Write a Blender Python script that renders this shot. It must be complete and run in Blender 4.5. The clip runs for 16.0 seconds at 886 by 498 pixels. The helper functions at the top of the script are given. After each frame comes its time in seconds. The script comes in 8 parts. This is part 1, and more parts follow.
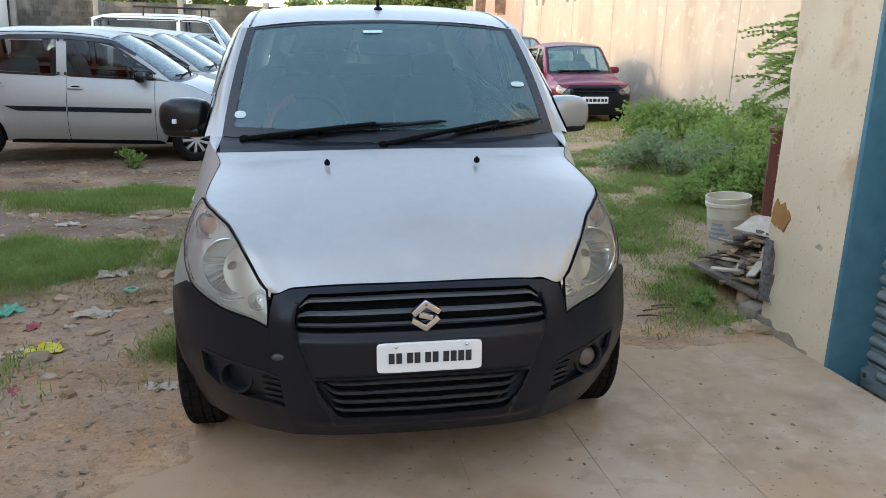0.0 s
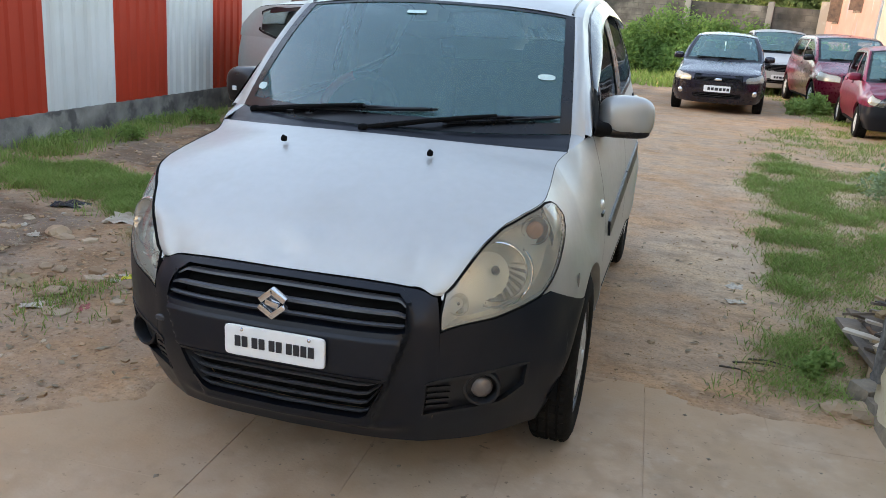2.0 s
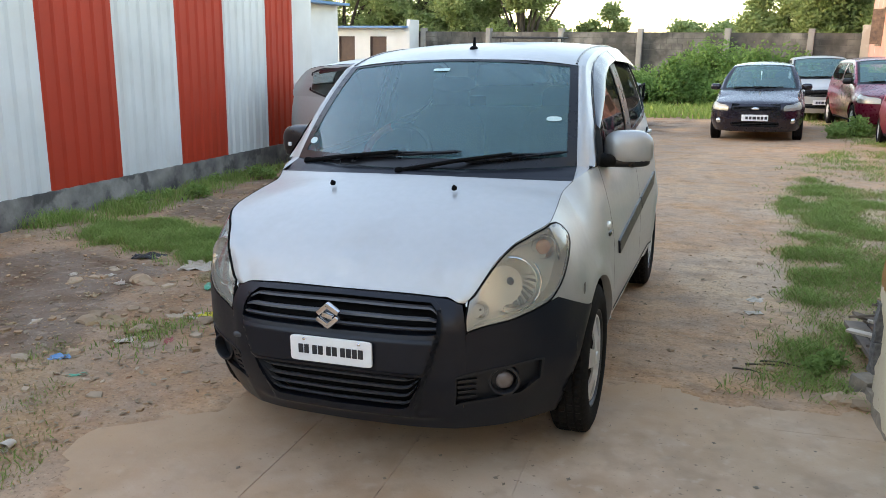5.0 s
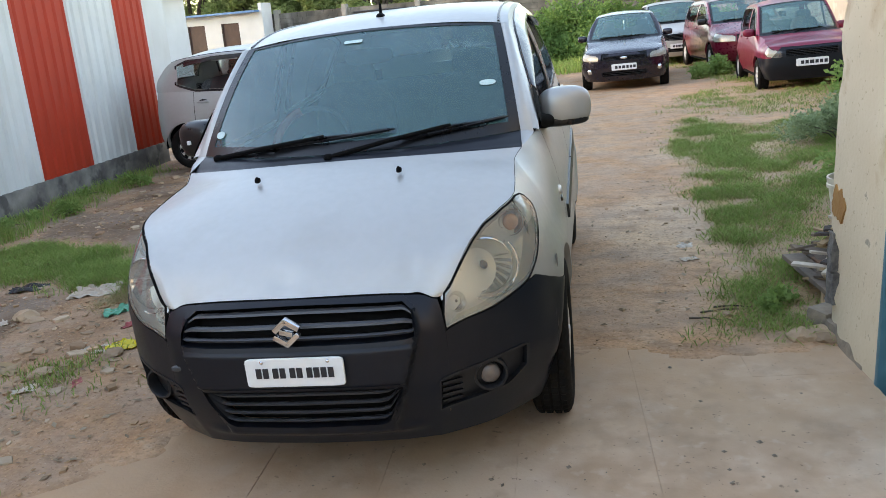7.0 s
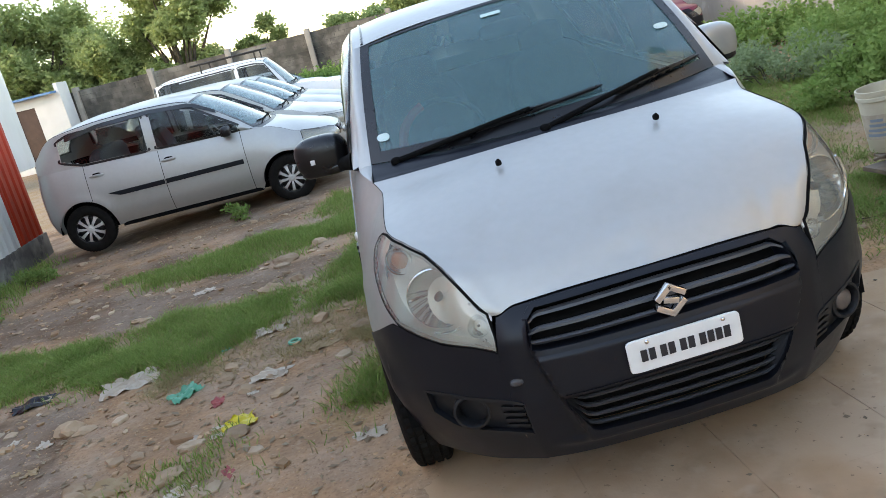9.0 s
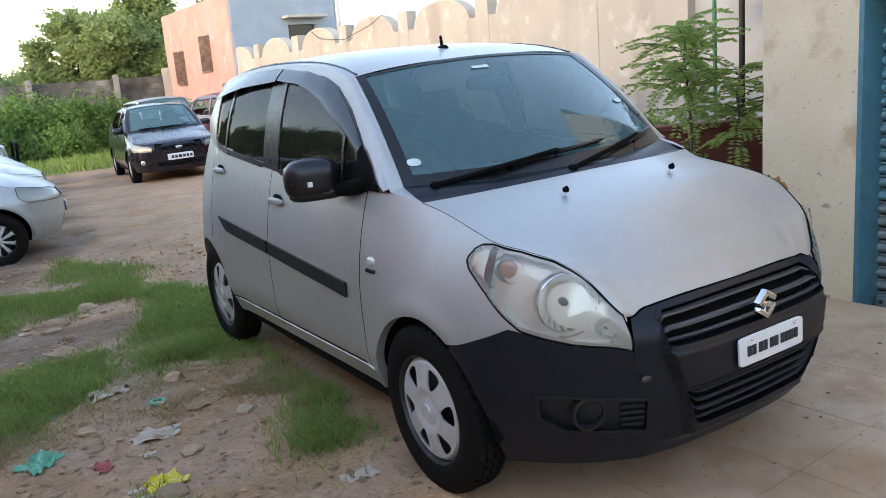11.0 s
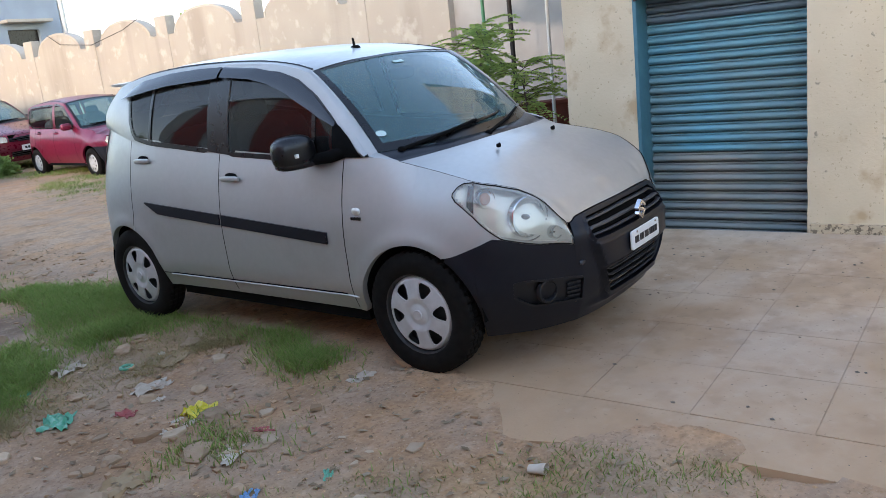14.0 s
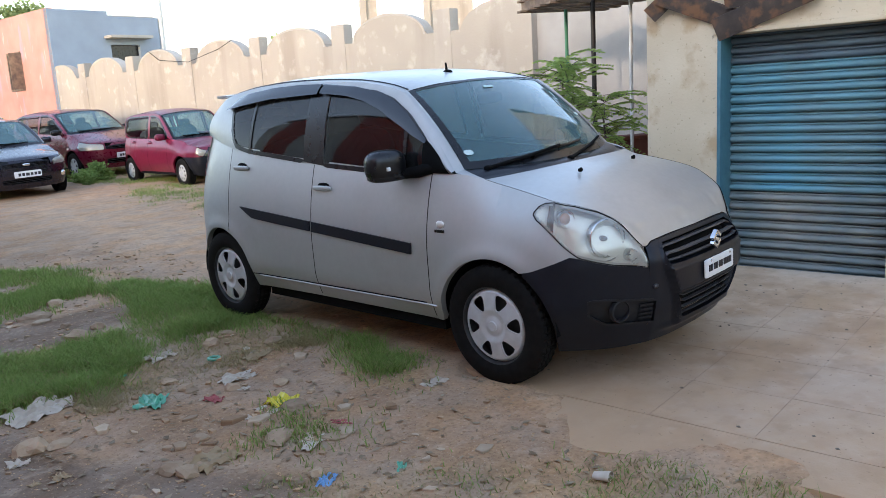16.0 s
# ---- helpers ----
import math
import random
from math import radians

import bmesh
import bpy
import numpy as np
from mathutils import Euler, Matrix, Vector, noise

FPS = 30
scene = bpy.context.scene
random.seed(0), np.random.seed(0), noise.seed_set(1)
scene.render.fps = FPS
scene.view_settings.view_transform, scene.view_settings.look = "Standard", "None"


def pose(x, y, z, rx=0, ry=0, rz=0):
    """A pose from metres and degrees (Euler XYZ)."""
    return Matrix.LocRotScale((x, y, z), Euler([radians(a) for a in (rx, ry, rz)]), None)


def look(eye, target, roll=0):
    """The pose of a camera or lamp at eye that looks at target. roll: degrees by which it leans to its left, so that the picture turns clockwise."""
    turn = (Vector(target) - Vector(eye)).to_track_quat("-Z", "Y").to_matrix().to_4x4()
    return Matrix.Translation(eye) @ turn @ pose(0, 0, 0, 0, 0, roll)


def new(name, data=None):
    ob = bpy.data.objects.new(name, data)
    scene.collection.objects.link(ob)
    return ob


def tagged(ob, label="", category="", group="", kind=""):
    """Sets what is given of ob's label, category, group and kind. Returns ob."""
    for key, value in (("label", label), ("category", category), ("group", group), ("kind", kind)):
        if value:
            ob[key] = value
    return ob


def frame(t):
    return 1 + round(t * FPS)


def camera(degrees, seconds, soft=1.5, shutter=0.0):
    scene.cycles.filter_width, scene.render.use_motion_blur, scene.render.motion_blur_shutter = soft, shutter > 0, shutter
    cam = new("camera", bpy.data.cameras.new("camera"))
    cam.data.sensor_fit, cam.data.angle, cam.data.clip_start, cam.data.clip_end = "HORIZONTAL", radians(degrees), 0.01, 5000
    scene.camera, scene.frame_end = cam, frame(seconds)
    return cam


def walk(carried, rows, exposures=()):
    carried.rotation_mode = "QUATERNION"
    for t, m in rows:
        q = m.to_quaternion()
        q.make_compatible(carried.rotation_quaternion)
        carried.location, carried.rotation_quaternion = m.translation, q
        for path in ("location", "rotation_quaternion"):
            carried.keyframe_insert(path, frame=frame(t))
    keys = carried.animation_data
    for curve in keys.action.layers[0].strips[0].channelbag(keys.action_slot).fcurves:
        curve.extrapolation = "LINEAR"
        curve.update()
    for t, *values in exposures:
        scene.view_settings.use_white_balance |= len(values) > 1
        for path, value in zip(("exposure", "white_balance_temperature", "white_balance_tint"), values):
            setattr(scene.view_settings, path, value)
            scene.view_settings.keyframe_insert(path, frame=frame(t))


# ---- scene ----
cam = camera(57.8, 16.0, soft=0.65)
METRES, EYE, TILT, LEAN, TURN = 7.399, 1.443, 0.0, 0.0, 0.0
ROWS = [
    (0.0, 0.0, 0.0, 0.0, 0.51, -14.56, -1.96),
    (0.5, 0.047, 0.0163, 0.003, 4.57, -14.95, -2.38),
    (1.0, 0.093, 0.0285, 0.0048, 13.73, -14.88, -0.89),
    (1.5, 0.1303, 0.0428, 0.0033, 19.54, -15.44, -3.72),
    (2.0, 0.1678, 0.0665, 0.0074, 25.51, -16.79, -4.73),
    (2.5, 0.1947, 0.0662, 0.0119, 29.63, -16.75, -4.82),
    (3.0, 0.2163, 0.061, 0.0124, 30.34, -16.83, -4.93),
    (5.5, 0.2066, 0.0092, 0.0143, 26.2, -12.95, 1.21),
    (6.0, 0.2015, 0.0144, 0.012, 21.27, -14.64, 2.25),
    (6.5, 0.1882, 0.0193, 0.0118, 18.78, -16.11, 3.52),
    (7.0, 0.1588, 0.0356, 0.0098, 18.42, -15.67, 4.34),
    (7.5, 0.1156, 0.0433, 0.0058, 18.45, -15.77, 5.54),
    (8.0, 0.0649, 0.035, 0.0052, 13.47, -16.68, 7.43),
    (8.5, 0.0099, 0.0365, 0.0022, 6.94, -16.47, 12.95),
    (9.0, -0.0487, 0.0311, 0.0033, 2.84, -15.51, 13.56),
    (11.5, -0.2937, 0.0594, -0.0044, -28.68, -11.13, 4.21),
    (12.0, -0.3314, 0.0642, 0.001, -33.19, -11.58, 5.06),
    (12.5, -0.3691, 0.0538, 0.002, -39.36, -12.57, 5.12),
    (13.0, -0.3963, 0.0299, 0.0021, -40.78, -12.56, 4.95),
    (13.5, -0.4191, 0.0124, 0.0028, -41.72, -13.16, 5.38),
    (14.0, -0.4425, 0.0091, 0.0025, -43.33, -13.41, 6.06),
    (14.5, -0.4643, 0.0016, 0.0002, -43.45, -12.98, 4.58),
    (15.0, -0.4678, -0.0009, -0.0007, -40.29, -11.14, 2.21),
    (15.5, -0.4683, -0.0038, -0.0012, -38.9, -10.9, 2.57),
    (16.0, -0.4686, -0.0052, -0.0023, -37.99, -10.76, 3.28),
]
walk(cam, [(t, pose(0, 0, EYE, TILT, LEAN, TURN) @ pose(METRES * x, METRES * y, METRES * z, 90 + pitch, roll, yaw)) for t, x, y, z, yaw, pitch, roll in ROWS], [(0.0, 2.65, 8050, 17), (9.0, 2.69, 8050, 17), (11.5, 2.49, 7350, 19), (16.0, 2.43, 7150, 19)])

# world, sun
world = bpy.data.worlds.new("world")
scene.world = world
world.use_nodes = True
sky = world.node_tree.nodes.new("ShaderNodeTexSky")
sky.sky_type = "NISHITA"
sky.sun_disc = False
SUN_DIR = Vector((10.8, 3.4, -2.95)).normalized()   # the way the light travels
sky.sun_elevation = math.asin(-SUN_DIR.z)
sky.sun_rotation = math.atan2(-SUN_DIR.x, -SUN_DIR.y)
sky.air_density, sky.dust_density, sky.ozone_density = 1.0, 0.35, 1.0
back = world.node_tree.nodes["Background"]
world.node_tree.links.new(sky.outputs[0], back.inputs[0])
back.inputs[1].default_value = 0.15
sun = new("sun", bpy.data.lights.new("sun", "SUN"))
sun.data.energy, sun.data.angle, sun.data.color = 0.32, radians(3.0), (1.0, 0.87, 0.72)
sun.matrix_world = look((-60, -20, 40), Vector((-60, -20, 40)) + SUN_DIR)

# ---- materials ----
def mat(name, color, rough=0.6, metal=0.0, var=0.12, scale=8.0, bump=0.0, bscale=60.0, coat=0.0, color2=None, spec=0.5, blotch=1.2, piece=0.0, island=0.0):
    """Principled surface with colour variation at two scales and a fine bump."""
    m = bpy.data.materials.new(name)
    m.use_nodes = True
    nt = m.node_tree
    N, L = nt.nodes, nt.links
    b = N["Principled BSDF"]
    b.inputs["Roughness"].default_value = rough
    b.inputs["Metallic"].default_value = metal
    b.inputs["Coat Weight"].default_value = coat
    b.inputs["Coat Roughness"].default_value = 0.08
    b.inputs["Specular IOR Level"].default_value = spec
    tc = N.new("ShaderNodeNewGeometry")
    n1 = N.new("ShaderNodeTexNoise")
    n1.inputs["Scale"].default_value, n1.inputs["Detail"].default_value = scale, 8
    n2 = N.new("ShaderNodeTexNoise")
    n2.inputs["Scale"].default_value, n2.inputs["Detail"].default_value = blotch, 4
    for n in (n1, n2):
        L.new(tc.outputs["Position"], n.inputs["Vector"])
    c2 = color2 or [min(1, c * (1 - 2.2 * var)) for c in color]
    r = N.new("ShaderNodeMixRGB")
    r.inputs[1].default_value, r.inputs[2].default_value = (*color, 1), (*c2, 1)
    mth = N.new("ShaderNodeMath")
    mth.operation = "MULTIPLY_ADD"
    mth.inputs[1].default_value, mth.inputs[2].default_value = 1.6, -0.9
    s = N.new("ShaderNodeMath")
    s.operation = "ADD"
    L.new(n1.outputs[0], s.inputs[0])
    L.new(n2.outputs[0], s.inputs[1])
    L.new(s.outputs[0], mth.inputs[0])
    mth.use_clamp = True
    L.new(mth.outputs[0], r.inputs[0])
    out = r.outputs[0]
    if piece or island:
        oi = N.new("ShaderNodeObjectInfo") if piece else tc
        hs = N.new("ShaderNodeHueSaturation")
        mr = N.new("ShaderNodeMapRange")
        mr.inputs[3].default_value, mr.inputs[4].default_value = 1 - piece - island, 1 + piece + island
        L.new(oi.outputs["Random" if piece else "Random Per Island"], mr.inputs[0])
        L.new(mr.outputs[0], hs.inputs["Value"])
        L.new(out, hs.inputs["Color"])
        out = hs.outputs[0]
    L.new(out, b.inputs["Base Color"])
    mr2 = N.new("ShaderNodeMapRange")
    mr2.inputs[3].default_value, mr2.inputs[4].default_value = max(0, rough - 0.08), min(1, rough + 0.1)
    L.new(n1.outputs[0], mr2.inputs[0])
    L.new(mr2.outputs[0], b.inputs["Roughness"])
    if bump:
        n3 = N.new("ShaderNodeTexNoise")
        n3.inputs["Scale"].default_value, n3.inputs["Detail"].default_value = bscale, 6
        L.new(tc.outputs["Position"], n3.inputs["Vector"])
        bp = N.new("ShaderNodeBump")
        bp.inputs["Strength"].default_value, bp.inputs["Distance"].default_value = bump, 0.01
        L.new(n3.outputs[0], bp.inputs["Height"])
        L.new(bp.outputs[0], b.inputs["Normal"])
    return m


def dirty(m, color, scale, lo, hi, amount=1.0, stretch=(1, 1, 1), detail=8):
    """Mostly stains of their own shape over a material: a second colour where a noise passes from lo to hi."""
    N, L = m.node_tree.nodes, m.node_tree.links
    inp = N["Principled BSDF"].inputs["Base Color"]
    old = inp.links[0].from_socket
    geo, mp, nz, mr, mx = N.new("ShaderNodeNewGeometry"), N.new("ShaderNodeMapping"), N.new("ShaderNodeTexNoise"), N.new("ShaderNodeMapRange"), N.new("ShaderNodeMixRGB")
    mp.inputs["Scale"].default_value = stretch
    mp.inputs["Location"].default_value = (scale * 1.7, hi * 9, 3)
    nz.inputs["Scale"].default_value, nz.inputs["Detail"].default_value = scale, detail
    mr.inputs[1].default_value, mr.inputs[2].default_value, mr.inputs[4].default_value = lo, hi, amount
    L.new(geo.outputs["Position"], mp.inputs["Vector"])
    L.new(mp.outputs[0], nz.inputs["Vector"])
    L.new(nz.outputs[0], mr.inputs[0])
    L.new(mr.outputs[0], mx.inputs[0])
    L.new(old, mx.inputs[1])
    mx.inputs[2].default_value = (*color, 1)
    L.new(mx.outputs[0], inp)
    return m


def blown_over(m, color, across, lo, hi, amount, scale=1.8):
    """Loose earth lying over a surface, thinning in tongues along a direction of the plan."""
    N, L = m.node_tree.nodes, m.node_tree.links
    inp = N["Principled BSDF"].inputs["Base Color"]
    old = inp.links[0].from_socket
    geo, dot, nz, add, mr, mx = N.new("ShaderNodeNewGeometry"), N.new("ShaderNodeVectorMath"), N.new("ShaderNodeTexNoise"), N.new("ShaderNodeMath"), N.new("ShaderNodeMapRange"), N.new("ShaderNodeMixRGB")
    dot.operation = "DOT_PRODUCT"
    dot.inputs[1].default_value = (*across, 0)
    nz.inputs["Scale"].default_value, nz.inputs["Detail"].default_value, nz.inputs["Roughness"].default_value = scale, 9, 0.68
    add.operation = "MULTIPLY_ADD"
    add.inputs[1].default_value = 2.4
    mr.inputs[1].default_value, mr.inputs[2].default_value, mr.inputs[3].default_value, mr.inputs[4].default_value = lo + 1.2, hi + 1.2, amount, 0.0
    L.new(geo.outputs["Position"], dot.inputs[0])
    L.new(geo.outputs["Position"], nz.inputs["Vector"])
    L.new(nz.outputs[0], add.inputs[0])
    L.new(dot.outputs["Value"], add.inputs[2])
    L.new(add.outputs[0], mr.inputs[0])
    L.new(mr.outputs[0], mx.inputs[0])
    L.new(old, mx.inputs[1])
    mx.inputs[2].default_value = (*color, 1)
    L.new(mx.outputs[0], inp)
    return m


def glass(name, tint=(0.8, 0.85, 0.85), clear=0.85, rough=0.02, haze=0.0, film=(0.17, 0.41, 0.44), gloss=1.4):
    """A thin pane: part clear through, part mirror by its angle."""
    m = bpy.data.materials.new(name)
    m.use_nodes = True
    N, L = m.node_tree.nodes, m.node_tree.links
    N.remove(N["Principled BSDF"])
    tr, gl, mx, fr = N.new("ShaderNodeBsdfTransparent"), N.new("ShaderNodeBsdfGlossy"), N.new("ShaderNodeMixShader"), N.new("ShaderNodeFresnel")
    tr.inputs[0].default_value = (*[c * clear for c in tint], 1)
    gl.inputs["Roughness"].default_value = rough
    fr.inputs[0].default_value = 1.52
    add = N.new("ShaderNodeMath")
    add.operation = "MULTIPLY_ADD"
    add.inputs[1].default_value, add.inputs[2].default_value = gloss, 0.03
    L.new(fr.outputs[0], add.inputs[0])
    L.new(add.outputs[0], mx.inputs[0])
    L.new(tr.outputs[0], mx.inputs[1])
    L.new(gl.outputs[0], mx.inputs[2])
    last = mx
    if haze:
        di, m2 = N.new("ShaderNodeBsdfDiffuse"), N.new("ShaderNodeMixShader")
        di.inputs[0].default_value = (*film, 1)
        m2.inputs[0].default_value = haze
        L.new(mx.outputs[0], m2.inputs[1])
        L.new(di.outputs[0], m2.inputs[2])
        last = m2
    L.new(last.outputs[0], N["Material Output"].inputs[0])
    return m


M = {
    "silver": mat("silver_paint", (0.468, 0.465, 0.442), 0.42, 0.55, 0.018, 30, coat=0.22, blotch=2.5),
    "beige_paint": mat("beige_paint", (0.50, 0.48, 0.42), 0.34, 0.5, 0.03, 30, coat=0.3),
    "red_paint": mat("red_paint", (0.19, 0.007, 0.034), 0.35, 0.1, 0.08, 20, coat=0.3),
    "maroon_paint": mat("maroon_paint", (0.16, 0.008, 0.024), 0.28, 0.2, 0.06, 20, coat=0.5),
    "navy_paint": mat("navy_paint", (0.014, 0.010, 0.020), 0.25, 0.3, 0.1, 20, coat=0.6),
    "white_paint": mat("white_paint", (0.72, 0.73, 0.72), 0.4, 0.0, 0.04, 20, coat=0.3),
    "bumper": mat("black_plastic", (0.0045, 0.0062, 0.0115), 0.35, 0.0, 0.15, 25, bump=0.03, bscale=500, color2=(0.008, 0.0095, 0.014), blotch=5, spec=0.32),
    "gloss_black": mat("gloss_black", (0.006, 0.006, 0.007), 0.28, 0.0, 0.1, 20),
    "matte_black": mat("matte_black", (0.003, 0.003, 0.003), 0.85, 0.0, 0.2, 20, spec=0.15),
    "rubber": mat("tyre_rubber", (0.004, 0.004, 0.004), 0.75, 0.0, 0.15, 25, color2=(0.014, 0.0125, 0.011), spec=0.07, bump=0.1, bscale=200),
    "cap": mat("wheel_cover_silver", (0.66, 0.66, 0.65), 0.36, 0.25, 0.08, 20, color2=(0.52, 0.51, 0.49)),
    "chrome": mat("chrome", (0.75, 0.75, 0.76), 0.12, 1.0, 0.03, 20),
    "steel": mat("dark_steel", (0.10, 0.10, 0.10), 0.5, 0.8, 0.2, 20),
    "plate": mat("plate_white", (0.78, 0.79, 0.78), 0.4, 0.0, 0.04, 30),
    "slat": mat("slat_plastic", (0.055, 0.057, 0.063), 0.36, 0.0, 0.1, 25),
    "ink": mat("plate_ink", (0.02, 0.02, 0.025), 0.5, 0.0, 0.1, 30),
    "seat": mat("seat_fabric", (0.09, 0.09, 0.10), 0.9, 0.0, 0.15, 30),
    "dash": mat("dashboard_grey", (0.05, 0.05, 0.055), 0.7, 0.0, 0.15, 30),
    "red_cover": mat("red_wheel_cover", (0.65, 0.04, 0.03), 0.6, 0.0, 0.1, 30),
    "sticker": mat("pale_sticker", (0.30, 0.52, 0.49), 0.6, 0.0, 0.08, 90, color2=(0.55, 0.68, 0.66)),
    "amber": mat("amber_bulb", (0.72, 0.38, 0.24), 0.3, 0.0, 0.08, 40),
    "reflector": mat("lamp_reflector", (0.78, 0.78, 0.75), 0.20, 0.9, 0.03, 40),
    "housing": mat("lamp_housing", (0.84, 0.83, 0.77), 0.30, 0.5, 0.04, 40, bump=0.12, bscale=22),
    "far_housing": mat("dull_lamp_housing", (0.42, 0.40, 0.34), 0.35, 0.3, 0.05, 40),
    "fog": mat("cloudy_fog_glass", (0.20, 0.17, 0.155), 0.3, 0.2, 0.1, 40, color2=(0.12, 0.10, 0.09)),
    "lens": glass("lamp_lens", (0.97, 0.96, 0.90), 0.98, haze=0.13, film=(0.80, 0.78, 0.71)),
    # teal film: sky sheen put into a diffuse colour, over some real dust
    "windscreen": glass("windscreen_glass", (0.66, 0.86, 0.88), 0.86, haze=0.22, gloss=1.2),
    "side_glass": glass("tinted_glass", (0.25, 0.27, 0.28), 0.45, gloss=0.36, haze=0.035, film=(0.30, 0.29, 0.28)),
    "clear_glass": glass("clear_glass", (0.72, 0.78, 0.78), 0.85, gloss=0.16),
    "alloy_black": mat("alloy_black", (0.008, 0.008, 0.009), 0.3, 0.2, 0.1, 20),
    "fog_trim": mat("fog_trim_plastic", (0.018, 0.019, 0.022), 0.42, 0.0, 0.15, 25, bump=0.03, bscale=500, spec=0.35),
    "smoke": mat("smoked_acrylic", (0.016, 0.019, 0.023), 0.16, 0.0, 0.1, 20, spec=0.7),
}
dirty(M["silver"], (0.34, 0.30, 0.255), 2.6, 0.56, 0.76, 0.3)

# ---- mesh tools ----
def mesh_of(name, verts, faces, smooth=True, angle=40):
    me = bpy.data.meshes.new(name)
    me.from_pydata([tuple(v) for v in verts], [], faces)
    me.validate()
    if smooth:
        me.polygons.foreach_set("use_smooth", [True] * len(me.polygons))
        me.set_sharp_from_angle(angle=radians(angle))
    me.update()
    return me


def put(name, me, material, parent=None, m=None, label=""):
    ob = new(name, me)
    if me and material and not me.materials:
        me.materials.append(material)
    if parent:
        ob.parent = parent
    if m is not None:
        ob.matrix_basis = m
    return tagged(ob, label)


def part(name, geo, material, parent=None, label="", smooth=True, angle=40):
    """geo: (verts, faces) or a bmesh. One mesh object under parent."""
    if isinstance(geo, bmesh.types.BMesh):
        me = bpy.data.meshes.new(name)
        bmesh.ops.recalc_face_normals(geo, faces=geo.faces)
        geo.to_mesh(me)
        geo.free()
        if smooth:
            me.polygons.foreach_set("use_smooth", [True] * len(me.polygons))
            me.set_sharp_from_angle(angle=radians(angle))
    else:
        me = mesh_of(name, geo[0], geo[1], smooth, angle)
    return put(name, me, material, parent, None, label)


def thing(name, m, label, category, group="", kind=""):
    ob = new(name)
    ob.matrix_basis = m
    return tagged(ob, label, category, group, kind)


def box_bm(bm, lo, hi, m=None, bevel=0.0):
    """Adds a box from corner lo to corner hi, turned by m."""
    c = (Vector(lo) + Vector(hi)) / 2
    s = Vector(hi) - Vector(lo)
    geo = bmesh.ops.create_cube(bm, size=1, matrix=(m or Matrix()) @ Matrix.Translation(c) @ Matrix.Diagonal((*s, 1)))
    if bevel:
        ed = list({e for v in geo["verts"] for e in v.link_edges})
        bmesh.ops.bevel(bm, geom=ed, offset=bevel, segments=2, affect="EDGES", profile=0.6)
    return bm


def boxes(items, bevel=0.0):
    bm = bmesh.new()
    for it in items:
        box_bm(bm, it[0], it[1], it[2] if len(it) > 2 else None, bevel)
    return bm


def grid_geo(fn, us, vs, skip=None):
    """Quads over fn(u, v); skip(u, v) at a face's middle leaves it out."""
    verts = [fn(u, v) for u in us for v in vs]
    n = len(vs)
    faces = []
    for i in range(len(us) - 1):
        for j in range(n - 1):
            if skip and skip((us[i] + us[i + 1]) / 2, (vs[j] + vs[j + 1]) / 2):
                continue
            faces.append((i * n + j, (i + 1) * n + j, (i + 1) * n + j + 1, i * n + j + 1))
    return verts, faces


def merge(*geos):
    verts, faces = [], []
    for v, f in geos:
        o = len(verts)
        verts += list(v)
        faces += [tuple(i + o for i in q) for q in f]
    return verts, faces


def mirror(geo):
    return [Vector((-v[0], v[1], v[2])) for v in geo[0]], [tuple(reversed(f)) for f in geo[1]]


def both(geo):
    return merge(geo, mirror(geo))


def lin(a, b, n):
    return [a + (b - a) * i / (n - 1) for i in range(n)]


def cr(pts, t):
    """Smooth curve through the tuples pts at t in 0 .. len - 1."""
    n = len(pts) - 1
    t = min(max(t, 0), n)
    i = min(int(t), n - 1)
    f = t - i
    p1, p2 = pts[i], pts[i + 1]
    p0 = pts[i - 1] if i else tuple(2 * a - b for a, b in zip(p1, p2))
    p3 = pts[i + 2] if i + 2 <= n else tuple(2 * b - a for a, b in zip(p1, p2))
    return tuple(0.5 * (2 * b + (c - a) * f + (2 * a - 5 * b + 4 * c - d) * f * f + (3 * b - a - 3 * c + d) * f ** 3) for a, b, c, d in zip(p0, p1, p2, p3))


def at(pts, u):
    """Piecewise linear: pts of (u, value...)."""
    if u <= pts[0][0]:
        return pts[0][1]
    for p, q in zip(pts, pts[1:]):
        if u <= q[0]:
            return p[1] + (q[1] - p[1]) * (u - p[0]) / (q[0] - p[0] or 1)
    return pts[-1][1]


def soft_at(pts, u):
    """Smooth curve through (u, value) with u rising."""
    if u <= pts[0][0]:
        return pts[0][1]
    for i in range(len(pts) - 1):
        if u <= pts[i + 1][0]:
            return cr([(p[1],) for p in pts], i + (u - pts[i][0]) / (pts[i + 1][0] - pts[i][0]))[0]
    return pts[-1][1]


def step(a, b, x):
    t = min(max((x - a) / (b - a), 0), 1)
    return t * t * (3 - 2 * t)


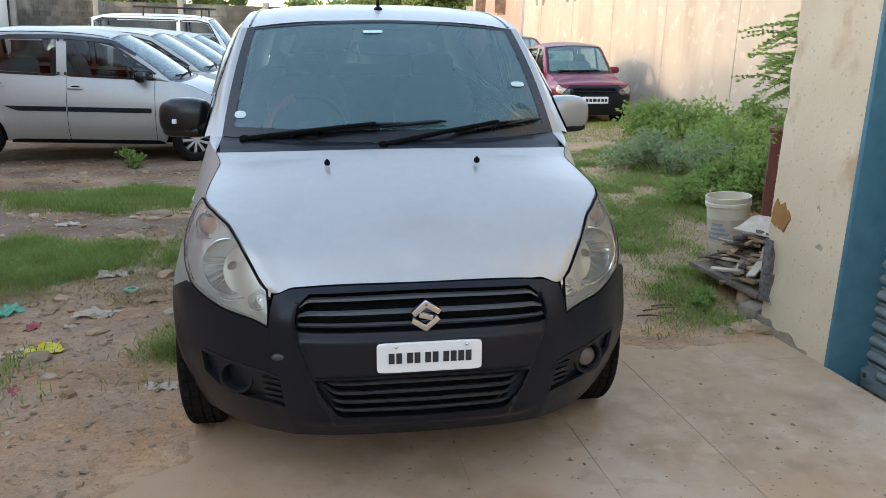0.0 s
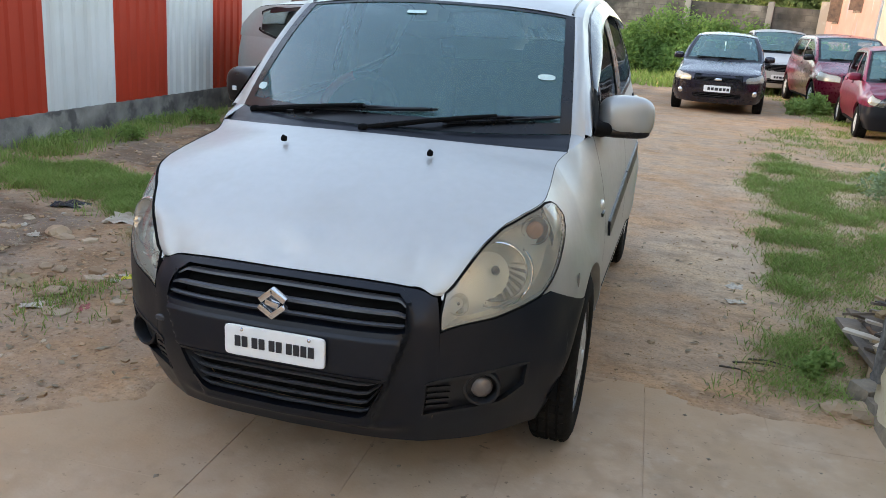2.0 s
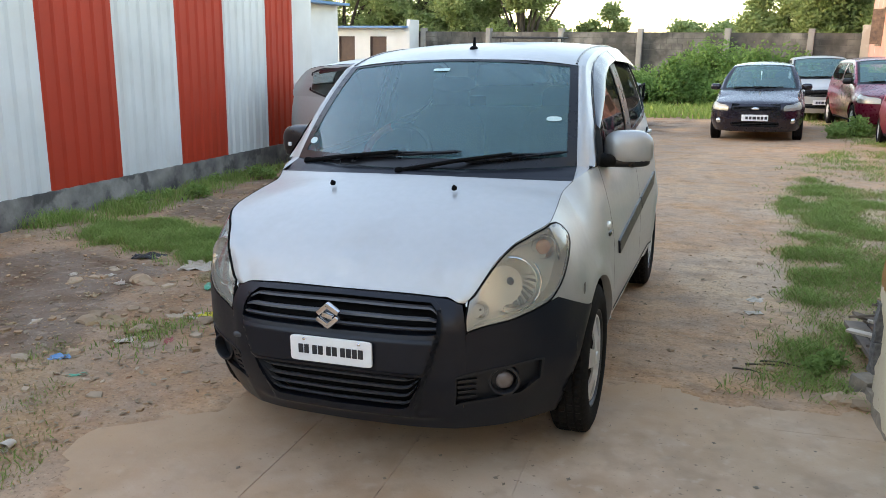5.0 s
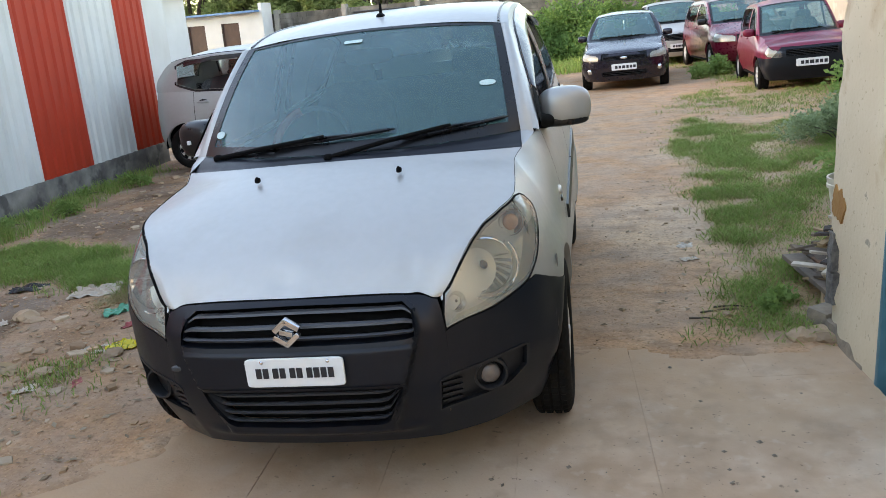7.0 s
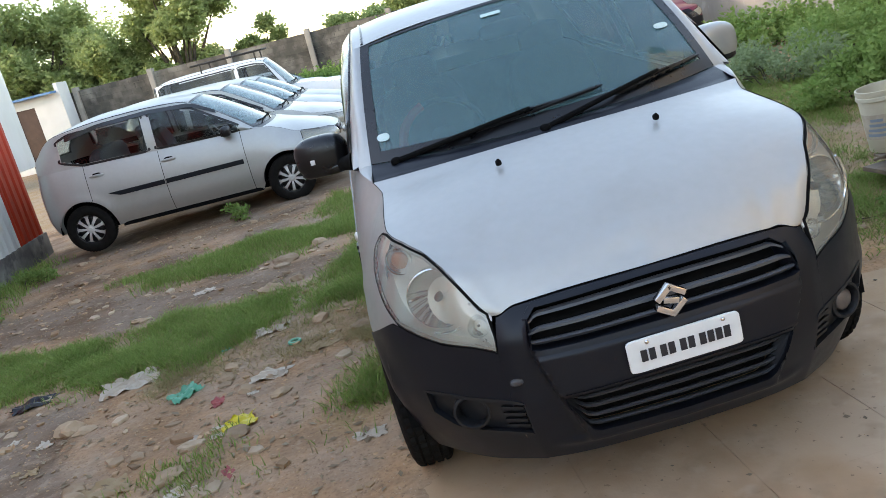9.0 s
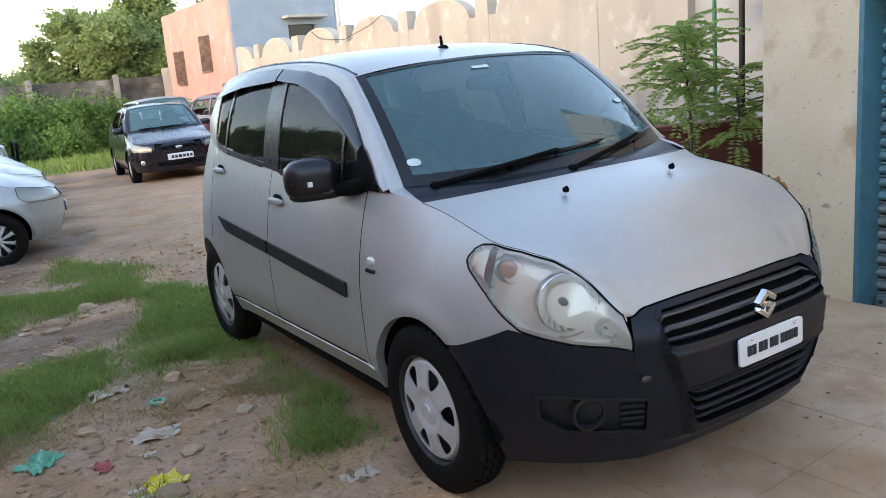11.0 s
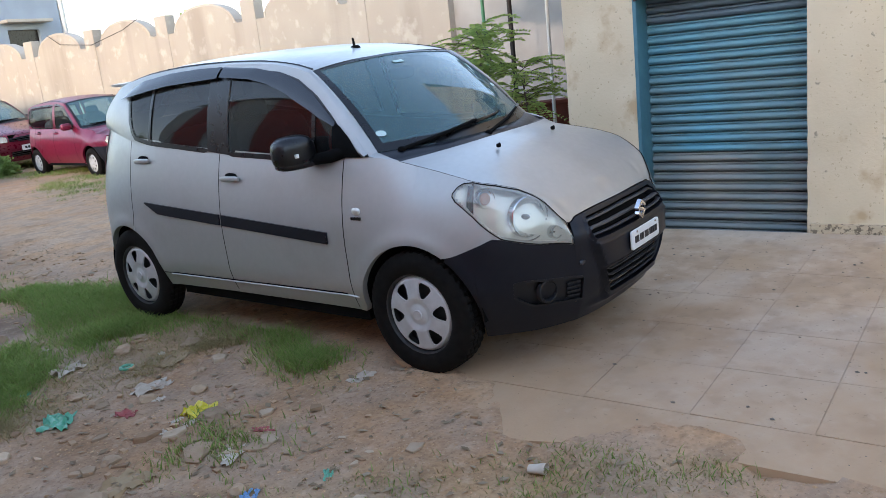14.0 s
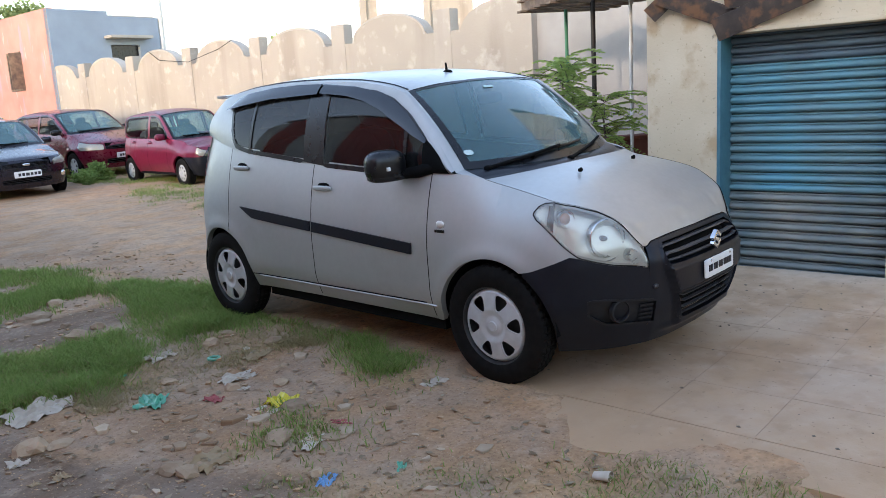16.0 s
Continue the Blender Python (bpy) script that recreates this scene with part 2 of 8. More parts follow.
def tube(points, r, sides=8, closed=False):
    """A round rod along points."""
    pts = [Vector(p) for p in points]
    n = len(pts)
    verts, faces = [], []
    up = Vector((0.13, 0.21, 0.97))
    for i, p in enumerate(pts):
        d = (pts[(i + 1) % n] - pts[i - 1]) if closed else pts[min(i + 1, n - 1)] - pts[max(i - 1, 0)]
        d.normalize()
        a = d.cross(up)
        if a.length < 0.05:
            a = d.cross(Vector((1, 0, 0)))
        a.normalize()
        b = d.cross(a)
        rr = r[i] if isinstance(r, (list, tuple)) else r
        for k in range(sides):
            w = 2 * math.pi * k / sides
            verts.append(p + (a * math.cos(w) + b * math.sin(w)) * rr)
    for i in range(n if closed else n - 1):
        j = (i + 1) % n
        for k in range(sides):
            l = (k + 1) % sides
            faces.append((i * sides + k, j * sides + k, j * sides + l, i * sides + l))
    if not closed:
        faces.append(tuple(range(sides - 1, -1, -1)))
        faces.append(tuple((n - 1) * sides + k for k in range(sides)))
    return verts, faces


def lathe(profile, n=40, axis="x", close=False):
    """profile of (radius, along) turned round an axis."""
    verts, faces = [], []
    k = len(profile)
    for i in range(n):
        w = 2 * math.pi * i / n
        for r, h in profile:
            c, s = r * math.cos(w), r * math.sin(w)
            verts.append(Vector((h, c, s)) if axis == "x" else Vector((c, s, h)))
    for i in range(n):
        j = (i + 1) % n
        for a in range(k - 1 + (1 if close else 0)):
            b = (a + 1) % k
            faces.append((i * k + a, j * k + a, j * k + b, i * k + b))
    return verts, faces


def solid(front, depth_vec):
    """Closes a grid sheet into a slab by pushing a copy along depth_vec."""
    v, f = front
    n = len(v)
    d = Vector(depth_vec)
    verts = list(v) + [Vector(p) + d for p in v]
    faces = list(f) + [tuple(i + n for i in reversed(q)) for q in f]
    cnt = {}
    for q in f:
        for a, b in zip(q, q[1:] + q[:1]):
            cnt[(a, b)] = cnt.get((a, b), 0) + 1
    for (a, b) in list(cnt):
        if (b, a) not in cnt:
            faces.append((b, a, a + n, b + n))
    return verts, faces

# ---- cars: local x to the car's left, y from the nose backwards, z up from the ground ----
class Shell:
    """The body's skin below the windows and round the nose. rows: (x, y, zbot, zsplit, ztop, inset at the top)."""

    def __init__(self, rows, axles, R, zw, nose=0.0, tuck=0.085, zl=0.45, zm=0.60, flare=0.011, power=1.9, split=None, tops=None, ledge=0.0):
        self.rows, self.axles, self.R, self.zw, self.nose = rows, axles, R, zw, nose
        self.tuck, self.zl, self.zm, self.flare, self.power = tuck, zl, zm, flare, power
        self.n = len(rows) - 1
        self.split, self.tops, self.ledge = split, tops, ledge

    def row(self, a):
        r = cr(self.rows, a)
        i = min(int(a), self.n - 1)
        f = a - i
        p, q = self.rows[i], self.rows[i + 1]
        if self.tops and a < self.tops[-1][0]:
            r = (*r[:4], soft_at([(q_[0], q_[1]) for q_ in self.tops], a), soft_at([(q_[0], q_[2]) for q_ in self.tops], a))
        zs = min(at(self.split, a), r[4] - 0.003) if self.split and a < self.split[-1][0] else p[3] + (q[3] - p[3]) * f
        return r[0], r[1], p[2] + (q[2] - p[2]) * f, zs, r[4], r[5]

    def a_y(self, y):
        lo, hi = 0.0, float(self.n)
        for _ in range(30):
            m = (lo + hi) / 2
            lo, hi = (m, hi) if self.row(m)[1] < y else (lo, m)
        return lo

    def a_x(self, x):
        lo, hi = 0.0, 6.0
        for _ in range(30):
            m = (lo + hi) / 2
            lo, hi = (m, hi) if self.row(m)[0] < x else (lo, m)
        return lo

    def bottom(self, a, grow=0.0):
        x, y, zb = self.row(abs(a))[:3]
        R = self.R + grow
        for c in self.axles:
            if abs(y - c) < R:
                zb = max(zb, self.zw + math.sqrt(R * R - (y - c) ** 2))
        return zb

    def pt(self, a, z, off=0.0):
        sg, a = (-1 if a < 0 else 1), abs(a)
        x, y, zbot, zs, zt, it = self.row(a)
        e = 0.02
        p, q = cr(self.rows, max(a - e, 0)), cr(self.rows, min(a + e, self.n))
        tx, ty = q[0] - p[0], q[1] - p[1]
        if a < e:
            tx, ty = 1.0, 0.0
        l = math.hypot(tx, ty) or 1
        nx, ny = ty / l, -tx / l
        d = off
        if z < self.zl:
            d -= self.tuck * ((self.zl - z) / 0.25) ** 1.6
        if z > self.zm:
            d -= it * (min(z - self.zm, zt + 0.1 - self.zm) / max(zt - self.zm, 0.02)) ** self.power
        if x > 0.6:
            for c in self.axles:
                r = math.hypot(y - c, z - self.zw)
                d += self.flare * math.exp(-((r - self.R - 0.015) / 0.05) ** 2)
        if self.nose and y < 0.2:
            xe = 0.368 - 0.30 * max(0.60 - z, 0)
            d += self.nose * step(xe + 0.02, xe, x) * step(0.255, 0.29, z) * step(0.69, 0.62, z)
            d += 0.012 * math.exp(-((z - 0.272) / 0.017) ** 2) * step(0.42, 0.30, x)
            d += self.ledge * step(xe + 0.02, xe, x) * step(0.445, 0.465, z) * step(0.588, 0.572, z)
        return Vector((sg * (x + nx * d), y + ny * d, z))

    def top(self, a):
        return self.pt(a, self.row(abs(a))[4])

    def side(self, y, z, off=0.0):
        return self.pt(self.a_y(y), z, off)


def sheet(surf, lo, hi, nu=24, nv=8, off=0.0):
    """A patch on surf(u, z, off) between the curves lo and hi of (u, z)."""
    us = lin(max(lo[0][0], hi[0][0]), min(lo[-1][0], hi[-1][0]), nu)
    return grid_geo(lambda u, v: surf(u, at(lo, u) + (at(hi, u) - at(lo, u)) * v, off), us, lin(0, 1, nv))


def inside(lo, hi, u, z, pad=0.0):
    return lo[0][0] < u < lo[-1][0] and at(lo, u) + pad < z < at(hi, u) - pad


def outline(lo, hi, n=24):
    us = lin(lo[0][0], lo[-1][0], n)
    return [(u, at(lo, u)) for u in us] + [(u, at(hi, u)) for u in reversed(us)]


def ribbon(surf, line, w, off, scale=1.0, closed=True, inner=0.0):
    """A flat band of width w round a closed line of (u, z), with a small edge back to the surface. scale: metres per u."""
    line = [p for i, p in enumerate(line) if not i or math.hypot((p[0] - line[i - 1][0]) * scale, p[1] - line[i - 1][1]) > 1e-4]
    n = len(line)
    area = sum(line[i][0] * line[(i + 1) % n][1] - line[(i + 1) % n][0] * line[i][1] for i in range(n))
    s = 1 if area > 0 else -1
    verts, faces = [], []
    for i, (u, z) in enumerate(line):
        p, q = line[i - 1], line[(i + 1) % n]
        if not closed:
            p, q = line[max(i - 1, 0)], line[min(i + 1, n - 1)]
        du, dz = (q[0] - p[0]) * scale, q[1] - p[1]
        l = math.hypot(du, dz) or 1
        nu, nz = dz / l * s / scale, -du / l * s
        for d, o in ((-inner, off - 0.012), (-inner, off), (w, off), (w, off - 0.012)):
            verts.append(surf(u + nu * d, z + nz * d, o))
    for i in range(n if closed else n - 1):
        j = (i + 1) % n
        for k in range(3):
            faces.append((i * 4 + k, j * 4 + k, j * 4 + k + 1, i * 4 + k + 1))
    return verts, faces


def coons(c0, c1, d0, d1, extra=None, power=2.0):
    """Smooth sheet over -1 < u < 1: front edge c0, rear edge c1, middle line d0, side line d1."""
    a, b, c, d = c0(0), c0(1), c1(0), c1(1)

    def fn(u, v):
        w = abs(u)
        h = w ** power
        p = c0(w) * (1 - v) + c1(w) * v + d0(v) * (1 - h) + d1(v) * h - (a * (1 - h) * (1 - v) + b * h * (1 - v) + c * (1 - h) * v + d * h * v)
        lat = c0(w).x * (1 - v) + c1(w).x * v + (d1(v).x - (b.x * (1 - v) + d.x * v)) * w
        p = Vector((lat if u >= 0 else -lat, p.y, p.z))
        if extra:
            p += extra(p)
        return p
    return fn


def egg(c, r, e=0.6, n=14, m=20, mt=None):
    """A rounded block: centre, half sizes, squareness."""
    def pw(v):
        return math.copysign(abs(v) ** e, v)

    def f(u, v):
        p = Vector((r[0] * pw(math.cos(v)) * pw(math.cos(u)), r[1] * pw(math.cos(v)) * pw(math.sin(u)), r[2] * pw(math.sin(v))))
        return Vector(c) + (mt @ p if mt else p)
    return grid_geo(f, lin(-math.pi, math.pi, m), lin(-math.pi / 2, math.pi / 2, n))


def tyre_geo(r, w, rim):
    prof = [(rim, -w * 0.44), (rim + 0.012, -w * 0.5), (rim + (r - rim) * 0.45, -w * 0.54), (r - 0.035, -w * 0.51), (r - 0.012, -w * 0.44), (r - 0.003, -w * 0.38)]
    half = [(r, -w * 0.30), (r, -w * 0.26), (r - 0.008, -w * 0.25), (r - 0.008, -w * 0.20), (r, -w * 0.19), (r, -w * 0.04), (r - 0.008, -w * 0.03)]
    p = prof + half
    p = p + [(a, -b) for a, b in reversed(p)]
    v, f = lathe(p, 144)
    k = len(p)
    for i in range(144):
        if i % 3 == 0:
            for j in (5, 6, 7, k - 6, k - 7, k - 8, 10, 11, k - 11, k - 12):
                q = v[i * k + j]
                s = (r - 0.009) / math.hypot(q.y, q.z)
                q.y *= s
                q.z *= s
    return v, f


WHEELS = {}


def wheel_meshes(kind, r, w, rim):
    key = (kind, r, w)
    if key in WHEELS:
        return WHEELS[key]
    ty = mesh_of("tyre", *tyre_geo(r, w, rim), angle=30)
    ty.materials.append(M["rubber"])
    if kind == "cover":
        spokes, r0, r1 = 6, 0.45, 0.85
    elif kind == "alloy":
        spokes, r0, r1 = 9, 0.26, 0.97
    else:
        spokes, r0, r1 = 8, 0.5, 0.78

    def dome(t, ang):
        h = w * 0.5 - 0.008 - 0.020 * t * t + 0.012 * (1 - step(0.0, 0.3, t)) - 0.02 * step(0.88, 1, t) + 0.012 * step(0.25, 0.45, t)
        return Vector((h, t * rim * math.cos(ang), t * rim * math.sin(ang)))

    def gap(t, ang):
        f = (ang * spokes / (2 * math.pi)) % 1
        wd = {"cover": 0.26, "alloy": 0.34, "plain": 0.27}[kind]
        m = (r0 + r1) / 2
        hh = (r1 - r0) / 2
        k = abs(f - 0.5) / (wd * (0.85 + 0.25 * (t - m) / hh))
        return k ** 3 + (abs(t - m) / hh) ** 3 < 1
    n = spokes * (72 if kind == "cover" else 40)
    v, f = grid_geo(dome, [0.02] + lin(0.08, 1.0, 84 if kind == "cover" else 44), lin(0, 2 * math.pi, n + 1), gap)
    v, f = solid((v, f), (-0.008, 0, 0))
    v, f = merge((v, f), lathe([(0.0, w * 0.5 + 0.004), (0.024, w * 0.5 + 0.004), (0.028, w * 0.5 - 0.004)], 20))
    cv = mesh_of("cover", v, f, angle=35)
    cv.materials.append(M["cap"])
    rm = mesh_of("rim", *lathe([(0.02, w * 0.1), (rim * 0.6, w * 0.16), (rim * 0.9, w * 0.05), (rim, w * 0.45), (rim + 0.008, w * 0.47), (rim + 0.004, -w * 0.4), (0.03, -w * 0.4)], 40))
    rm.materials.append(M["alloy_black" if kind == "alloy" else "steel"])
    WHEELS[key] = (ty, cv, rm)
    return WHEELS[key]


def wheel(parent, x, y, z, kind, r, w, rim, turn=0.0):
    ty, cv, rm = wheel_meshes(kind, r, w, rim)
    side = 0 if x > 0 else 180
    hub = put("wheel", rm, None, parent, pose(x, y, z, random.uniform(0, 50), 0, side + turn))
    put("tyre", ty, None, hub)
    put("wheel_cover" if kind != "alloy" else "alloy_face", cv, None, hub, label="silver plastic wheel cover" if kind != "alloy" else "dark and silver spoked face")
    return hub


def car(name, P, m, label, group="", detail=False):
    """Builds a car from its curves in P at the pose m."""
    root = thing(name, m, label, "car", group)
    S = Shell(P["rows"], P["axles"], P["R"], P["zw"], **P.get("shape", {}))
    paint = M[P["paint"]]
    plastic = M[P.get("bumper", "bumper")]
    k = 2 if detail else 1
    f_ax, r_ax = P["axles"]
    R = P["R"]
    a_c = P["hood_corner"]
    a_h = S.a_y(P["hood_y"])
    lamp = P.get("lamp")
    openings = P.get("openings", [])

    def columns(y0, y1, step_m):
        ys = lin(y0, y1, max(int((y1 - y0) / step_m) + 1, 2))
        for c in (f_ax, r_ax):
            for i in range(25):
                y = c - R * math.cos(math.pi * i / 24)
                if y0 < y < y1:
                    ys.append(y)
        return sorted({round(y, 4) for y in ys})

    # front bumper
    a_front = S.a_y(f_ax - R * 0.55)
    cols = sorted(set([c[0] for c in (S.split or []) if c[0] < S.a_y(f_ax - R)] + lin(0, S.a_y(f_ax - R), 44 * k) + [S.a_y(y) for y in columns(f_ax - R, f_ax - R * 0.3, 0.02)]))
    cols = [a for a in cols if S.bottom(a) < S.row(a)[3] - 0.002]

    def cut(a, z):
        return any(inside(lo, hi, abs(a), z) for lo, hi in openings)

    nv = 30 * k
    verts, faces = [], []
    for sg in (1, -1):
        g = grid_geo(lambda a, v: S.pt(sg * a, S.bottom(a) + (S.row(a)[3] - S.bottom(a)) * v, 0.004), cols, lin(0, 1, nv),
                     lambda a, v: cut(a, S.bottom(a) + (S.row(a)[3] - S.bottom(a)) * v))
        if sg < 0:
            g = (g[0], [tuple(reversed(q)) for q in g[1]])
        verts, faces = merge((verts, faces), g)
    # lower lip turned under
    a_lip = S.a_y(f_ax - R * 1.0)
    lip = grid_geo(lambda a, v: S.pt(a, S.bottom(abs(a)) + 0.001, 0.004 - v * 0.10) - Vector((0, 0, 0.012 * v)), lin(-a_lip, a_lip, 60), [0, 0.3, 1])
    part("bumper", merge((verts, faces), lip), plastic, root, P.get("bumper_label", ""), angle=50)

    # side panels: fender, doors, quarter
    def panel(pname, y0, y1, from_a=None, mt=paint):
        ys = columns(y0, y1, 0.05 / k) if from_a is None else None
        al = [S.a_y(y) for y in ys] if ys else sorted(set([c[0] for c in (S.split or []) if from_a < c[0] < S.a_y(y0)] + lin(from_a, S.a_y(y0), 30 * k) + [S.a_y(y) for y in columns(y0, y1, 0.04 / k)]))

        def low(a):
            return max(S.bottom(a), S.row(a)[3] if S.row(a)[1] < f_ax else 0)
        vs = lin(0, 1, 14 * k)
        fn = lambda a, v: S.pt(a, low(a) + (S.row(a)[4] - low(a)) * v)
        sk = (lambda a, v: inside(lamp[0], lamp[1], a, low(a) + (S.row(a)[4] - low(a)) * v, 0.010)) if lamp and from_a is not None else None
        g = grid_geo(fn, al, vs, sk)
        edge = grid_geo(lambda a, v: S.pt(a, low(a), -v * 0.035), al, [0, 1])
        edge = (edge[0], [tuple(reversed(q)) for q in edge[1]])
        for sg, gg in ((1, merge(g, edge)), (-1, mirror(merge(g, edge)))):
            part(pname, gg, mt, root, angle=50)

    dz = P["doors"]
    panel("fender", f_ax - R, dz[0] - 0.003, from_a=P.get("fender_a", a_c))
    for i in range(len(dz) - 1):
        panel("front_door_skin" if i == 0 else "rear_door_skin", dz[i] + 0.003, dz[i + 1] - 0.003)
    panel("rear_quarter", dz[-1] + 0.003, P["rows"][-1][1] - 0.001)
    # dark liner behind the gaps, wheel wells, floor pan
    al = [S.a_y(y) for y in columns(f_ax - R, P["rows"][-1][1] - 0.05, 0.08)]
    inner = grid_geo(lambda a, v: S.pt(a, S.bottom(a, 0.02) + (S.row(a)[4] - 0.01 - S.bottom(a, 0.02)) * v, -0.03), al, lin(0, 1, 6))
    part("body_liner", both(inner), M["matte_black"], root)
    wells = []
    xo = S.side(f_ax, S.zw + R + 0.02).x - 0.02
    for c in (f_ax, r_ax):
        wells.append(grid_geo(lambda w, x: Vector((x, c - (R + 0.015) * math.cos(w), S.zw + (R + 0.015) * math.sin(w))), lin(-0.02, math.pi + 0.02, 20), [xo - 0.32, xo - 0.02]))
        wells.append(grid_geo(lambda w, q: Vector((xo - 0.32, c - (R + 0.015) * q * math.cos(w), S.zw + (R + 0.015) * q * math.sin(w))), lin(-0.3, math.pi + 0.3, 20), [0, 1]))
    for i in (0, 2):
        w2 = merge(wells[i], wells[i + 1])
        part("wheel_well", w2, M["matte_black"], root)
        part("wheel_well", mirror(w2), M["matte_black"], root)
    L = P["rows"][-1][1]
    part("floor_pan", boxes([((-xo + 0.22, 0.5, 0.20), (xo - 0.22, L - 0.3, 0.27)), ((-xo + 0.05, f_ax + R + 0.04, 0.205), (xo - 0.05, r_ax - R - 0.04, 0.275))]), M["matte_black"], root, smooth=False)

    # unseen tray added to cut light leaking in through the wheel wells
    part("undertray", boxes([((-0.36, 0.34, 0.225), (0.36, f_ax + 0.3, 0.245))], 0.004), M["matte_black"], root, smooth=False)

    # hood
    hc = P["hood"]
    c0 = lambda u: S.top(u * a_c) if u > 0 else Vector((0, S.top(0).y, S.row(0)[4]))
    e = S.top(a_h)
    c1 = lambda u: Vector((u * e.x, hc[-1][0] + (e.y - hc[-1][0]) * u ** 2.5, hc[-1][1] + (e.z - hc[-1][1]) * u * u))
    h0 = [(c0(0).y, c0(0).z)] + hc
    d0 = lambda v: (lambda p: Vector((0, p[0], p[1])))(cr(h0, v * (len(h0) - 1)))
    d1 = lambda v: S.top(a_c + (a_h - a_c) * v)
    dents = P.get("dents", [])

    def dent(p):
        return Vector((0, 0, sum(h * math.exp(-((p.x - x) / sx) ** 2 - ((p.y - y) / sy) ** 2) for x, y, h, sx, sy in dents)))
    hood = coons(c0, c1, d0, d1, dent, P.get("hood_pow", 2.0))
    us = lin(-1, 1, 36 * k + 1)
    part("hood", grid_geo(hood, us, lin(0, 1, 26 * k)), M[P.get("hood_paint", P["paint"])], root, P.get("hood_label", ""), angle=60)
    part("hood_gap", merge(*[tube([d1(v) * 1 + Vector((0, 0, 0.001)) if s > 0 else Vector((-d1(v).x, d1(v).y, d1(v).z + 0.001)) for v in lin(0, 1, 30)], 0.0010, 6) for s in (1, -1)],
                           tube([hood(u, 0.0) + Vector((0, -0.001, -0.001)) for u in us], 0.0022, 6)), M["matte_black"], root)

    # windscreen, scuttle, pillars, roof
    wb, wt = P["ws_base"], P["ws_top"]          # (centre y, z), (corner x, y, z)
    rail = P["rail"]                             # (y, z, x)
    rl = lambda y: Vector((soft_at([(q[0], q[2]) for q in rail], y), y, soft_at([(q[0], q[1]) for q in rail], y)))
    yb, yt = rail[0][0], wt[2]
    ws0 = lambda u: Vector((u * wb[2], wb[0] + (wb[3] - wb[0]) * u ** 2.2, wb[1] + (wb[4] - wb[1]) * u * u))
    tc = rl(yt)
    ws1 = lambda u: Vector((u * (tc.x - 0.035), wt[0] + (yt - wt[0]) * u * u, wt[1] + (tc.z + 0.004 - wt[1]) * u * u))
    bul = P.get("ws_bulge", 0.02)

    def wind(u, v, off=0.0):
        p = ws0(abs(u)) * (1 - v) + ws1(abs(u)) * v
        d = bul * 4 * v * (1 - v) + off
        sl = math.atan2(wt[1] - wb[1], wt[0] - wb[0])
        p += Vector((0.12 * abs(u) ** 2 * d, -math.sin(sl) * d, math.cos(sl) * d))
        return Vector((math.copysign(p.x, u) if u else 0.0, p.y, p.z))
    us = lin(-1, 1, 25)
    part("windscreen", grid_geo(wind, us, lin(0, 1, 16)), M["windscreen"], root, "tinted windscreen glass").visible_shadow = False
    band = [grid_geo(lambda u, v: wind(u, v, 0.003), us, [0, P.get("frit", 0.055)]), grid_geo(lambda u, v: wind(u, v, 0.003), us, [0.972, 1.0])]
    for s in (1, -1):
        band.append(grid_geo(lambda u, v: wind(s * u, v, 0.003), [0.94, 1.0], lin(0, 1, 16)))
    part("windscreen_seal", merge(*band), M["gloss_black"], root)
    part("scuttle", grid_geo(lambda u, v: c1(abs(u)) * (1 - v) + ws0(abs(u)) * v + Vector((-2 * (c1(abs(u)) * (1 - v) + ws0(abs(u)) * v).x if u < 0 else 0, 0, -0.012 * math.sin(math.pi * min(v * 2, 1)))), us, lin(0, 1, 6)), M["bumper"], root)

    def pil(v, w):
        a, b = wind(1, v), rl(yb + (yt - yb) * v)
        return a + (b - a) * w + Vector((0.3, -0.5, 0.4)) * 0.012 * 4 * w * (1 - w) * min(1, 4 * v)
    for s in (1, -1):
        g = grid_geo(pil, lin(0, 1, 16), lin(0, 1, 5))
        part("front_pillar", g if s > 0 else mirror(g), paint, root)
    def corner(t, w):
        a, b = e.lerp(wind(1, 0), t), S.top(a_h + (S.a_y(yb) - a_h) * t) if t < 1 else rl(yb)
        return a.lerp(b, w) + Vector((0, 0, 0.004 * math.sin(math.pi * w)))
    g = grid_geo(corner, lin(0, 1, 8), lin(0, 1, 4))
    for s in (1, -1):
        part("cowl_corner", g if s > 0 else mirror(g), paint, root)
    yr = P["roof_end"]                           # (centre y, z), side y
    r1 = lambda u: Vector((u * rl(yr[2]).x, yr[0] + (yr[2] - yr[0]) * u * u, yr[1] + (rl(yr[2]).z - yr[1]) * u ** 3))
    r0 = lambda u: Vector((u * tc.x, ws1(u).y, wt[1] + (tc.z - wt[1]) * u ** 3))
    rc = [(wt[0], wt[1])] + P["roof"] + [(yr[0], yr[1])]
    roof = coons(r0, r1, lambda v: (lambda p: Vector((0, p[0], p[1])))(cr(rc, v * (len(rc) - 1))), lambda v: rl(yt + (yr[2] - yt) * v))
    part("roof", grid_geo(roof, lin(-1, 1, 31), lin(0, 1, 24)), M[P.get("roof_paint", P["paint"])], root, angle=60)
    for s in (1, -1):
        part("roof_gutter", tube([Vector((s * rl(y).x * 0.93, y, roof(0.93, (y - yt) / (yr[2] - yt)).z + 0.002)) for y in lin(yt + 0.01, yr[2], 20)], 0.006, 6), M["gloss_black"], root)

